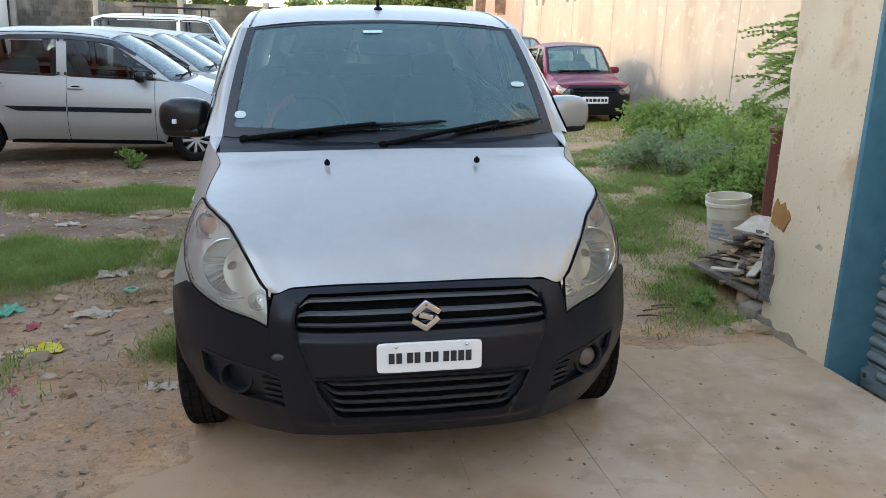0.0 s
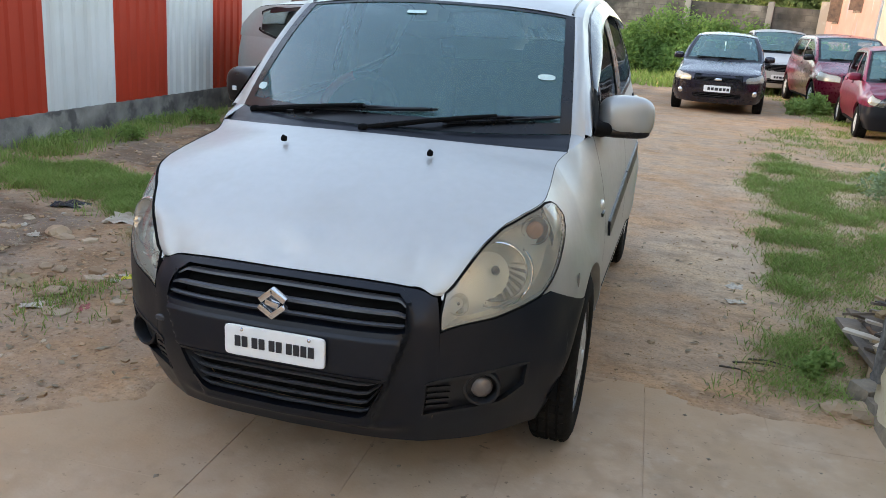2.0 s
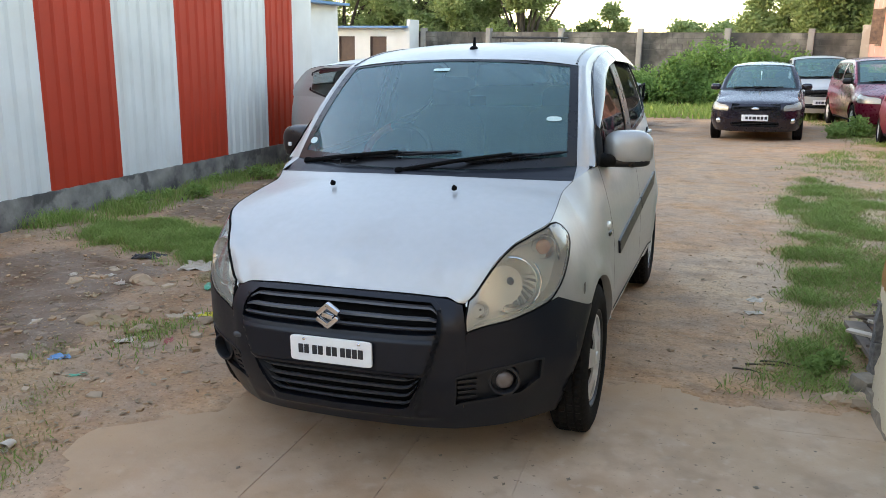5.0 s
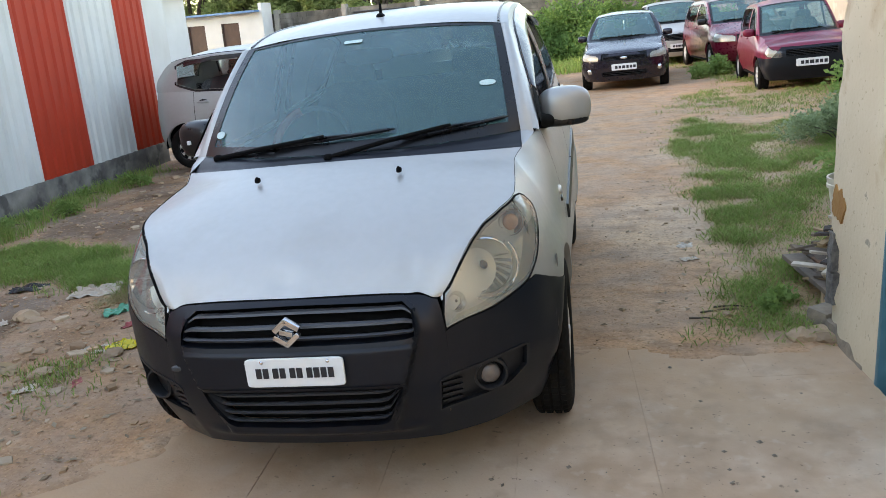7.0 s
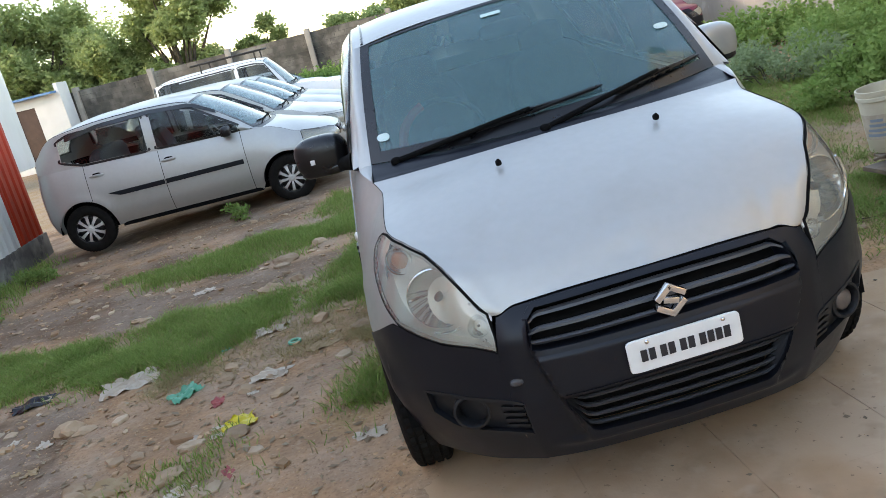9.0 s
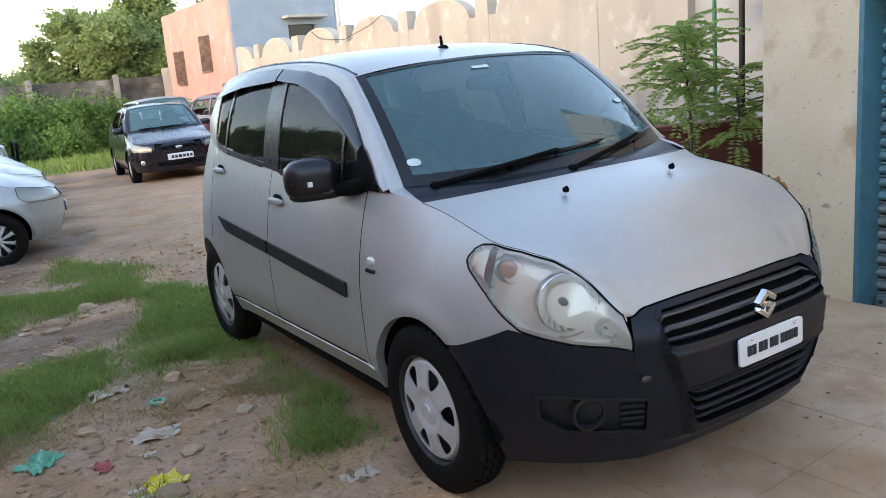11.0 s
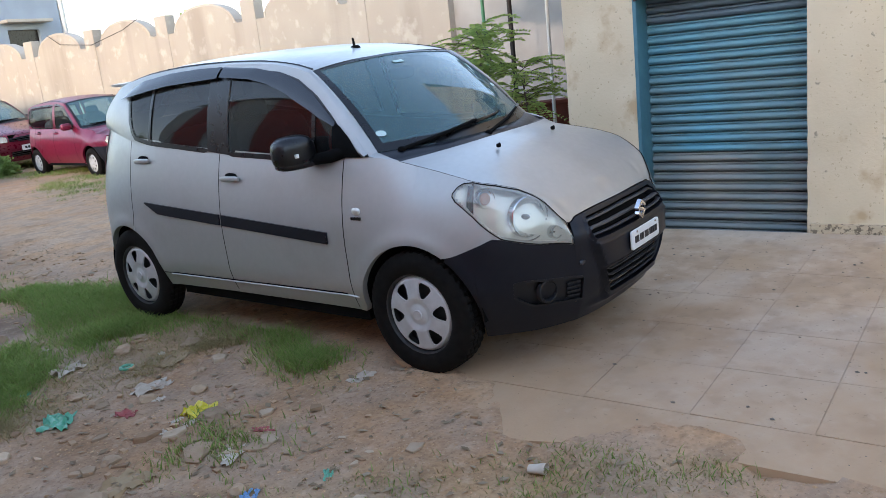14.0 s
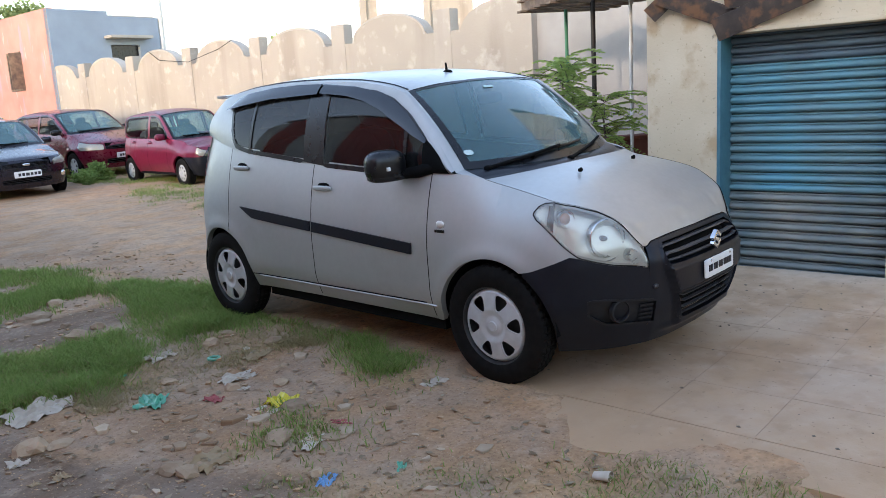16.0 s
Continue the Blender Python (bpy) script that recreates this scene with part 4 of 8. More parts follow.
M["sheet_red"] = mat("red_sheet", (0.43, 0.036, 0.014), 0.5, 0, 0.08, 2, spec=0.22, color2=(0.36, 0.034, 0.014))
M["plinth"] = mat("stained_concrete", (0.33, 0.30, 0.255), 0.95, 0, 0.25, 4.0, bump=0.6, bscale=25, color2=(0.085, 0.075, 0.065), blotch=1.6)
dirty(M["plinth"], (0.045, 0.04, 0.035), 5, 0.54, 0.64, 0.8)
M["block"] = mat("grey_block", (0.18, 0.16, 0.138), 0.95, 0, 0.2, 3, bump=0.6, bscale=25, color2=(0.065, 0.06, 0.052), blotch=0.6, island=0.18)
dirty(M["block"], (0.34, 0.31, 0.27), 0.9, 0.55, 0.70, 0.6)
dirty(M["block"], (0.035, 0.033, 0.03), 1.4, 0.54, 0.66, 0.7)
M["mortar"] = mat("mortar", (0.12, 0.11, 0.095), 0.95, 0, 0.2, 4, bump=0.3)
M["post_paint"] = mat("pale_post", (0.33, 0.30, 0.26), 0.9, 0, 0.2, 3, color2=(0.22, 0.2, 0.18))
M["white_wall"] = mat("white_wall", (0.62, 0.63, 0.62), 0.9, 0, 0.05, 2)
M["blue_roof"] = mat("blue_sheet", (0.08, 0.22, 0.42), 0.5, 0, 0.1, 3)
M["brown_door"] = mat("brown_door", (0.06, 0.026, 0.018), 0.6, 0, 0.15, 6)
M["wood"] = mat("weathered_wood", (0.34, 0.235, 0.15), 0.85, 0, 0.2, 9, bump=0.3, color2=(0.12, 0.09, 0.07), piece=0.15)
M["old_plank"] = mat("rusty_plank", (0.11, 0.075, 0.055), 0.85, 0, 0.25, 7, bump=0.4, color2=(0.045, 0.035, 0.03), piece=0.3)
dirty(M["old_plank"], (0.24, 0.115, 0.055), 7, 0.50, 0.62, 0.8)
M["brick"] = mat("red_brick", (0.22, 0.07, 0.05), 0.9, 0, 0.2, 6, bump=0.3)
M["iron"] = mat("dark_iron", (0.05, 0.045, 0.04), 0.6, 0.5, 0.2, 12)
M["green_pipe"] = mat("green_pipe", (0.05, 0.25, 0.13), 0.5, 0, 0.1, 8)
M["pipe_white"] = mat("pale_pipe", (0.65, 0.65, 0.62), 0.5, 0, 0.1, 8)

# ground sheet, finer near the walk
SLAB = [site(-0.2, 3.47), site(0.62, 3.44), site(2.385, 3.34), site(2.385, -6), site(-0.55, -6), site(-0.62, 1.1), site(-0.62, 1.75), site(-0.78, 2.3), site(-0.45, 2.75)]
SLAB = [(p.x, p.y) for p in SLAB]
GRASS = {
    "west": [(-4.9, 5.2), (-4.3, 5.65), (-3.4, 5.4), (-2.5, 5.5), (-2.0, 5.6), (-1.75, 5.95), (-1.72, 6.6), (-1.66, 7.3), (-1.35, 6.9), (-1.22, 6.3), (-1.05, 5.6), (-0.9, 4.9), (-0.86, 4.4), (-0.88, 4.0), (-1.0, 3.58), (-1.12, 3.33), (-1.26, 3.24), (-1.33, 3.32), (-1.25, 3.5), (-1.11, 3.9), (-1.06, 4.2), (-1.02, 4.5), (-1.25, 4.7), (-1.42, 4.77), (-1.58, 4.93), (-1.92, 4.88), (-2.07, 4.75), (-2.31, 4.45), (-2.98, 4.45), (-3.8, 4.6), (-4.8, 4.7)],
    "worn": [(-2.7, 4.4), (-2.31, 4.45), (-2.07, 4.75), (-1.6, 4.9), (-1.2, 4.7), (-1.0, 4.6), (-1.15, 4.15), (-1.5, 4.25), (-1.95, 4.2), (-2.5, 4.1)],
    "middle": [(-4.2, 7.3), (-3.2, 7.55), (-2.1, 7.6), (-1.7, 7.5), (-1.6, 6.9), (-1.86, 6.85), (-2.68, 6.58), (-3.75, 6.7)],
    "north": [(-2.4, 9.1), (-1.7, 8.2), (-1.5, 7.4), (-2.0, 7.35), (-2.6, 8.2)],
    "shed": [(-5.45, 4.6), (-5.6, 5.2), (-5.85, 6.4), (-6.2, 8.2), (-6.45, 9.6), (-6.0, 9.4), (-5.55, 7.9), (-5.2, 6.3), (-4.9, 5.2)],
    "tuft": [(-2.15, 3.1), (-1.9, 3.32), (-1.68, 3.0), (-1.95, 2.9)],
    "front": [(-2.2, 2.72), (-1.9, 2.55), (-1.45, 2.12), (-1.1, 1.75), (-0.9, 1.35), (-1.3, 1.2), (-1.9, 1.9), (-2.4, 2.3)],
    "east": [(1.2, 3.83), (1.62, 3.9), (1.72, 4.3), (1.75, 5.2), (1.9, 5.6), (2.4, 7.0), (2.9, 9.0), (2.6, 11.4), (1.5, 10.4), (0.75, 11.2), (0.55, 10.2), (0.92, 7.8), (1.05, 6.1), (1.2, 5.0)],
    "lot": [(0.3, 12.0), (1.3, 11.2), (3.0, 11.5), (3.6, 15), (3.0, 19), (2.4, 23), (-1.0, 25), (0.4, 20), (1.0, 16)],
    "far": [(-9, 25), (-4, 22), (-1.0, 21.5), (1.5, 23), (1.2, 30.5), (-14, 30.5)],
}
THICK = dict(west=1.0, worn=0.35, middle=0.8, north=0.6, shed=0.45, tuft=0.7, front=0.3, east=0.85, lot=0.22, far=0.5)
# patches of mud, and last a darker floor in the shutter's recess
DARK_GROUND = [[(-5.6, 7.2), (-3.4, 6.5), (-2.4, 6.45), (-1.8, 6.5), (-1.75, 5.9), (-2.4, 5.45), (-3.8, 5.7), (-4.8, 5.75)], [(-4.4, 4.4), (-2.9, 4.2), (-2.5, 3.6), (-2.2, 2.7), (-3.2, 1.8), (-5, 2.2)], [(-5.3, 8.8), (-2.2, 9.2), (-2.0, 11.5), (-6.0, 11.2)], [(1.85, 3.75), (2.3, 3.8), (2.6, 2.0), (2.1, 1.9)]]


def bumps(x, y):
    n = noise.noise(Vector((x * 0.9, y * 0.9, 3.1))) * 0.018 + noise.noise(Vector((x * 3.1, y * 3.1, 7.7))) * 0.010 + noise.noise(Vector((x * 9, y * 9, 1.7))) * 0.006
    d = edge_dist(x, y, SLAB)
    if 0.981 * x + 0.196 * y > 1.2 and -0.196 * x + 0.981 * y < 3.3:      # swept clean along the shop
        d = max(d, 0.6)
    r = d - 0.24 * (noise.noise(Vector((x * 2.1, y * 2.1, 11))) + 0.4 * noise.noise(Vector((x * 7, y * 7, 4))) + 0.35)
    return (n + 0.013) * step(0.10, -0.25, d) + 0.011 * step(0.05, -0.02, r) * step(-0.25, 0.1, d) - 0.03 * step(-0.03, 0.08, r)


def ground_z(x, y):
    e, n = 0.981 * x + 0.196 * y, -0.196 * x + 0.981 * y
    if 2.38 < e < 2.75 and 1.75 < n < 3.05:      # the sunk threshold under the shop's shutter
        return gz(x, y) - 0.10
    return gz(x, y) + (bumps(x, y) if -8 < x < 6 and -3 < y < 14 else 0.0)


gx = [-2500, -800, -250, -90, -40, -22, -14] + lin(-9, -5.1, 27) + lin(-5.0, 3.0, 161) + lin(3.15, 6, 16) + [9, 16, 30, 80, 250, 800, 2500]
gy = [-2500, -600, -150, -40, -15, -8] + lin(-4, 0.9, 20) + lin(1.0, 9.0, 161) + lin(9.15, 16, 40) + lin(16.5, 34, 30) + [45, 70, 150, 400, 1000, 2500]
gv, gf = grid_geo(lambda x, y: Vector((x, y, ground_z(x, y))), gx, gy)
ground_me = mesh_of("ground", gv, gf, angle=180)
soil = ground_me.color_attributes.new("soil", "FLOAT_COLOR", "POINT")
vals = []
for v in gv:
    x, y = v.x, v.y
    near = -8 < x < 6 and -4 < y < 32
    w = noise.noise(Vector((x * 1.3, y * 1.3, 5))) * 0.25
    ground_dark = max(step(-0.12, 0.25, edge_dist(x, y, p) + w) for p in DARK_GROUND) if near else 0.3
    west = max(0.30 * step(-0.7, -1.5, x + 0.8 * w), 0.75 * step(5.2, 6.2, y + 2 * w) * step(-2.0, -2.9, x + 1.5 * w))
    ground_dark = max(ground_dark, west * (0.7 + 1.2 * noise.noise(Vector((x * 1.9, y * 1.9, 15))))) if near else ground_dark
    gr = max(step(-0.15, 0.12, edge_dist(x, y, p) + w * 0.6) * (0.15 + 0.45 * THICK[k]) for k, p in GRASS.items()) if near else 0.5
    pale = step(0.25, 0.6, noise.noise(Vector((x * 0.7, y * 0.5, 9)))) * 0.7
    vals += [max(0, ground_dark), gr * 0.8, pale * max(0, 1 - ground_dark) * step(-1.4, -0.4, x), 1]
soil.data.foreach_set("color", vals)
ground_ob = put("ground", ground_me, M["earth"])
tagged(ground_ob, "dry tan earth yard with damp dark ruts and grit", "ground", kind="structure")

# scored cement apron in front of the shop
apron = tagged(part("pavement", ([(p[0], p[1], gz(*p) + 0.004) for p in SLAB] + [(p[0], p[1], gz(*p) - 0.15) for p in SLAB],
                                [tuple(range(len(SLAB)))[::-1]] + [(i, (i + 1) % len(SLAB), (i + 1) % len(SLAB) + len(SLAB), i + len(SLAB)) for i in range(len(SLAB))]), M["joint"], smooth=False),
               "worn cement apron scored into squares", "pavement", kind="structure")

# shed: ribbed sheets in white and red on a stained plinth
SHED_A, SHED_DIR = Vector((-6.63, 10.25, 0)), math.degrees(math.atan2(-0.981, 0.196))
shed = thing("shed", Matrix.Translation(SHED_A) @ Matrix.Rotation(radians(SHED_DIR), 4, "Z"), "long shed clad in red and white ribbed sheets", "shed")
# local: x along the wall southwards, y to the yard, z up


def ribbed(x0, x1, z0, z1, depth=0.022, pitch=0.185):
    xs = []
    k = math.floor(x0 / pitch)
    while k * pitch < x1:
        for f, d in ((0, 0), (0.38, 0), (0.5, 1), (0.82, 1), (0.98, 0)):
            x = (k + f) * pitch
            if x0 <= x <= x1:
                xs.append((x, d * depth))
        k += 1
    xs = [(x0, 0)] + xs + [(x1, 0)]
    v, f = grid_geo(lambda i, z: Vector((xs[int(i)][0], xs[int(i)][1], z)), list(range(len(xs))), [z0, z1])
    return solid((v, f), (0, -0.004, 0))


def sheet_z(x):
    return 0.135


marks = [0.03, 0.873, 1.97, 3.01, 4.12, 5.19, 6.27, 7.32, 8.37, 9.4, 10.5, 11.6, 12.6]
for i in range(len(marks) - 1):
    part("cladding_sheet", ribbed(marks[i], marks[i + 1] - 0.004, 0.135 + random.uniform(-0.006, 0.006), 4.05), M["sheet_red" if i % 2 == 0 else "sheet_white"], shed, "red ribbed sheet" if i % 2 == 0 else "white ribbed sheet", smooth=False)
part("plinth", boxes([((0.0, -0.22, -0.6), (12.6, 0.035, 0.15))], 0.012), M["plinth"], shed, "stained concrete plinth")
part("end_panel", boxes([((-0.66, -0.06, 0.97), (-0.0, -0.02, 4.0))]), M["sheet_white"], shed, smooth=False)
part("roof_sheet", boxes([((-0.2, -7, 4.05), (12.9, 0.35, 4.09), Matrix.Rotation(0.06, 4, "X"))]), M["sheet_white"], shed, smooth=False)
part("end_wall", boxes([((-0.03, -7, -0.4), (0.02, -0.03, 4.0))]), M["sheet_white"], shed, smooth=False)

# cream boundary wall with scalloped top
CW = Vector((5.23, 8.86, 0))
BAY = 2.52
cw_m = Matrix.Translation(CW) @ Matrix.Rotation(math.atan2(0.981, -0.196), 4, "Z")     # x along the wall northwards, y to the yard
first = 1.75


def cream_wall():
    xs = sorted(set(lin(0, 16.0, 161) + [first + BAY * k + o for k in range(-1, 7) for o in (-0.19, 0.19, -0.191, 0.191)]))
    xs = [x for x in xs if 0 <= x <= 16.0]

    def top(x):
        f = (x - first) % BAY
        c = abs(f - BAY / 2) / (BAY * 0.34)
        z = 2.46 + 0.012 * noise.noise(Vector((x * 4, 0, 0)))
        if c < 1:
            z = 2.46 + 0.40 * math.sqrt(1 - c * c)
        return z
    verts, faces = [], []
    for x in xs:
        verts += [Vector((x, 0, -0.4)), Vector((x, 0, 1.2)), Vector((x, 0, top(x))), Vector((x, -0.2, top(x))), Vector((x, -0.2, -0.4))]
    for i in range(len(xs) - 1):
        for k in range(4):
            faces.append((i * 5 + k, i * 5 + k + 1, i * 5 + k + 6, i * 5 + k + 5))
    faces += [(4, 3, 2, 1, 0), tuple((len(xs) - 1) * 5 + k for k in range(5))]
    w = part("wall_east", (verts, faces), M["old_cream"], smooth=False)
    w.matrix_basis = cw_m
    tagged(w, "weathered cream boundary wall with a scalloped top", "wall", kind="structure")
    for k in range(6):
        x = first + BAY * k
        if 0.2 < x < 15.8:
            p = part("pier", boxes([((x - 0.18, -0.21, -0.3), (x + 0.18, 0.014, 2.82))], 0.02), M["old_cream"], w)
        c = x + BAY / 2
        arc = [(c + BAY * 0.34 * math.cos(a), 2.46 + 0.40 * math.sin(a)) for a in lin(0, math.pi, 25)]
        v, f = [], []
        for (px_, pz_) in arc:
            d = Vector((px_ - c, 0, pz_ - 2.46)).normalized()
            v += [Vector((px_, 0.006, pz_)) - d * 0.02, Vector((px_, 0.006, pz_)) + d * 0.022, Vector((px_, -0.22, pz_)) + d * 0.022, Vector((px_, -0.22, pz_)) - d * 0.03]
        for i in range(24):
            for q in range(4):
                f.append((i * 4 + q, i * 4 + (q + 1) % 4, i * 4 + 4 + (q + 1) % 4, i * 4 + 4 + q))
        f += [(0, 1, 2, 3), (99, 98, 97, 96)]
        if c < 15.2:
            part("arched_coping", (v, f), M["coping"], w)
    return w


wall_east = cream_wall()

# pink and blue-grey house past the wall
pk = thing("pink_house", Matrix.Translation((2.1, 24.45, 0)) @ Matrix.Rotation(math.atan2(0.196, 0.981), 4, "Z"), "flat-roofed house with a flaking pink side and a blue-grey side", "house")
# local: x east, y north
for lo_, hi_ in (((0, 0, -0.5), (0.2, 2.05, 4.42)), ((0, 3.0, -0.5), (0.2, 6.7, 4.42)), ((0, 2.05, -0.5), (0.2, 3.0, 2.3)), ((0, 2.05, 3.42), (0.2, 3.0, 4.42))):
    part("west_wall", boxes([(lo_, hi_)]), M["pink"], pk, smooth=False)
for lo_, hi_ in (((0.0, -0.02, -0.5), (1.72, 0.18, 4.40)), ((2.62, -0.02, -0.5), (3.3, 0.18, 4.25)), ((1.72, -0.02, -0.5), (2.62, 0.18, 3.0)), ((1.72, -0.02, 3.45), (2.62, 0.18, 4.25))):
    part("south_wall", boxes([(lo_, hi_)]), M["bluegrey"], pk, smooth=False)
part("flat_roof", boxes([((0.1, 0.1, 4.2), (3.25, 6.6, 4.3))]), M["grey_plaster"], pk, smooth=False)
part("sunshade", boxes([((1.55, -0.45, 3.62), (2.85, 0.0, 3.70))], 0.01), M["coping"], pk)


def shutter_window(parent, x, y, z, w, h, turn):
    m = Matrix.Translation((x, y, z)) @ Matrix.Rotation(turn, 4, "Z")
    fr = boxes([((0, -0.03, 0), (0.06, 0.05, h)), ((w - 0.06, -0.03, 0), (w, 0.05, h)), ((0, -0.03, h - 0.06), (w, 0.05, h)), ((0, -0.03, 0), (w, 0.05, 0.06)), ((w / 2 - 0.02, 0, 0), (w / 2 + 0.02, 0.04, h))])
    fr.transform(m)
    f = part("window", fr, M["wood"], parent, smooth=False)
    p = boxes([((0.05, 0.06, 0.05), (w - 0.05, 0.07, h - 0.05))])
    p.transform(m)
    part("pane", p, M["gloss_black"], f, smooth=False)
    s = boxes([((w, -0.35, 0.05), (w + 0.03, 0, h - 0.05))])
    s.transform(m)
    part("leaf", s, M["wood"], f, smooth=False)


shutter_window(pk, 0.0, 3.0, 2.3, 0.95, 1.12, -math.pi / 2)
shutter_window(pk, 0.0, 5.6, 2.0, 0.85, 1.15, -math.pi / 2)
part("dark_opening", boxes([((1.72, 0.1, 3.0), (2.62, 0.14, 3.45))]), M["gloss_black"], pk, smooth=False)
tagged(part("pole", tube([(5.45, 25.15, -0.2), (5.45, 25.15, 7.5)], 0.09, 12), M["pipe_white"]), "tall white pole behind the boundary wall", "pole")

# block wall at the far end with its posts
bw = part("wall_north", boxes([((-30, 31.08, -0.6), (0.9, 31.2, 2.44))]), M["mortar"], smooth=False)
tagged(bw, "grey concrete block wall with pale posts", "wall", kind="structure")
bv, bf = [], []
rb = random.Random(3)
for r_ in range(12):
    x = -26.0 + (0.2 if r_ % 2 else 0)
    while x < 0.5:
        z0, z1 = -0.02 + r_ * 0.205, -0.02 + r_ * 0.205 + 0.192
        y0 = 31.06 + rb.uniform(-0.006, 0.006)
        o = len(bv)
        bv += [(x, y0, z0), (x + 0.39, y0, z0), (x + 0.39, y0, z1), (x, y0, z1), (x, 31.1, z0), (x + 0.39, 31.1, z0), (x + 0.39, 31.1, z1), (x, 31.1, z1)]
        bf += [tuple(i + o for i in q) for q in ((0, 1, 2, 3), (3, 2, 6, 7), (1, 5, 6, 2), (4, 0, 3, 7), (4, 5, 1, 0))]
        x += 0.402
tagged(part("blocks", (bv, bf), M["block"], bw, smooth=False), "rough grey concrete blocks", kind="stuff")
for x in (-22.5, -19.6, -16.3, -13.2, -10.05, -6.9, -3.75, -1.0):
    part("post", boxes([((x - 0.10, 30.95, -0.5), (x + 0.10, 31.22, 2.58))], 0.01), M["post_paint"], bw)
part("end_post", boxes([((0.55, 30.9, -0.5), (1.0, 31.25, 2.7))], 0.01), M["old_cream"], bw)

# unseen wall added behind the camera to cut low southern sky light
ws = part("wall_south", boxes([((-14, -11.7, -0.6), (14, -11.5, 3.9))]), M["old_cream"], smooth=False)
tagged(ws, "plain cream wall added out of view to block low sky light", "wall", kind="structure")

# white hut with two brown doors
hut = thing("hut", Matrix.Translation((-20.6, 30.2, gz(-20, 30))), "small white hut with brown doors and a blue sheet roof", "hut")
for lo_, hi_ in (((0, 0, 0), (0.45, 0.15, 2.75)), ((1.3, 0, 0), (2.1, 0.15, 2.75)), ((2.95, 0, 0), (3.95, 0.15, 2.75)), ((0.45, 0, 2.4), (1.3, 0.15, 2.75)), ((2.1, 0, 2.4), (2.95, 0.15, 2.75)), ((3.95, 0, 0), (4.1, 0.78, 3.1)), ((0, 0.15, 0), (0.1, 0.70, 2.75)), ((0, 0.70, 0), (3.95, 0.78, 2.75))):
    part("wall", boxes([(lo_, hi_)]), M["white_wall"], hut, smooth=False)
for x in (0.45, 2.1):
    d = part("door", boxes([((x, 0.05, 0), (x + 0.85, 0.1, 2.4))]), M["brown_door"], hut, smooth=False)
    part("door_frame", boxes([((x, 0.02, 0), (x + 0.06, 0.05, 2.4)), ((x + 0.79, 0.02, 0), (x + 0.85, 0.05, 2.4)), ((x + 0.06, 0.02, 1.15), (x + 0.79, 0.05, 1.25))]), M["brown_door"], d, smooth=False)
part("roof", boxes([((-0.2, -0.4, 2.75), (4.0, 0.75, 2.83))]), M["blue_roof"], hut, smooth=False)
house = thing("white_building", Matrix.Translation((-17.0, 22.0, gz(-20, 20))), "white walled building with a blue sheet roof", "building")
part("wall", boxes([((-4, 0, 0), (0.55, 3, 3.35))]), M["white_wall"], house, smooth=False)
part("roof", boxes([((-4, -0.4, 3.35), (1.1, 3, 3.43))]), M["blue_roof"], house, smooth=False)
part("gutter_pipe", tube([(0.75, -0.1, 0), (0.75, -0.1, 4.2)], 0.05, 8), M["pipe_white"], house)

# shop front: pillar, roller shutter, wall
shop_m = Matrix.Translation((1.637, 3.948, 0)) @ Matrix.Rotation(math.atan2(-0.978, 0.2088), 4, "Z")     # x southwards along the face, y to the building's inside... negative is the yard
shop_base = gz(1.8, 3.5)


def rough_wall(name, x0, x1, z0, z1, depth, parent, material, worn=()):
    """A plastered block with a slightly uneven face towards -y and worn arrises."""
    nx, nz = max(int((x1 - x0) / 0.06), 3), max(int((z1 - z0) / 0.06), 3)

    def f(x, z):
        e = min(x - x0, x1 - x) if worn else 1
        d = 0.006 * noise.noise(Vector((x * 2.3, z * 2.3, 4))) + 0.004 * noise.noise(Vector((x * 9, z * 9, 2)))
        for wx, wz, r, dep in worn:
            q = math.hypot((x - wx), (z - wz)) + 0.09 * noise.noise(Vector((x * 7, z * 7, 8)))
            d += dep * step(r, r * 0.8, q)
        return Vector((x, d, z))
    g = grid_geo(f, lin(x0, x1, nx), lin(z0, z1, nz))
    g = (g[0], [tuple(reversed(q)) for q in g[1]])
    return part(name, solid(g, (0, depth, 0)), material, parent, angle=30)


shop = thing("shop_building", shop_m, "cream plastered shop with a closed teal roller shutter", "building")
# local y points east (into the building) after this turn: x south, y = z cross x = east side
S0, S1, ZT = 0.548, 1.687, 1.745
part("pillar", boxes([((0.0, 0.03, shop_base - 0.2), (S0, 0.34, 3.2))], 0.01), M["cream"], shop)
rough_wall("plaster_face", 0.0, S0, shop_base + 0.0, 3.2, 0.05, shop, M["cream"], [(-0.05, shop_base + 0.05, 0.15, 0.02), (0.0, shop_base + 0.35, 0.10, 0.02), (0.0, 1.2, 0.05, 0.012), (0.02, 1.45, 0.05, 0.012)])
cr_ = random.Random(8)
for z0_, z1_, w_ in ((0.22, 0.36, 0.07), (0.365, 0.53, 0.05)):
    cb_ = boxes([((-0.012, -0.008, z0_), (w_, 0.10, z1_))])
    bmesh.ops.subdivide_edges(cb_, edges=list(cb_.edges), cuts=5, use_grid_fill=True)
    for v_ in cb_.verts:
        v_.co += Vector((noise.noise(v_.co * 19), noise.noise(v_.co * 17 + Vector((5, 0, 0))), noise.noise(v_.co * 21 + Vector((0, 7, 0))))) * 0.012
    part("core_block", cb_, M["core"], shop, "exposed grey concrete core of the pillar")
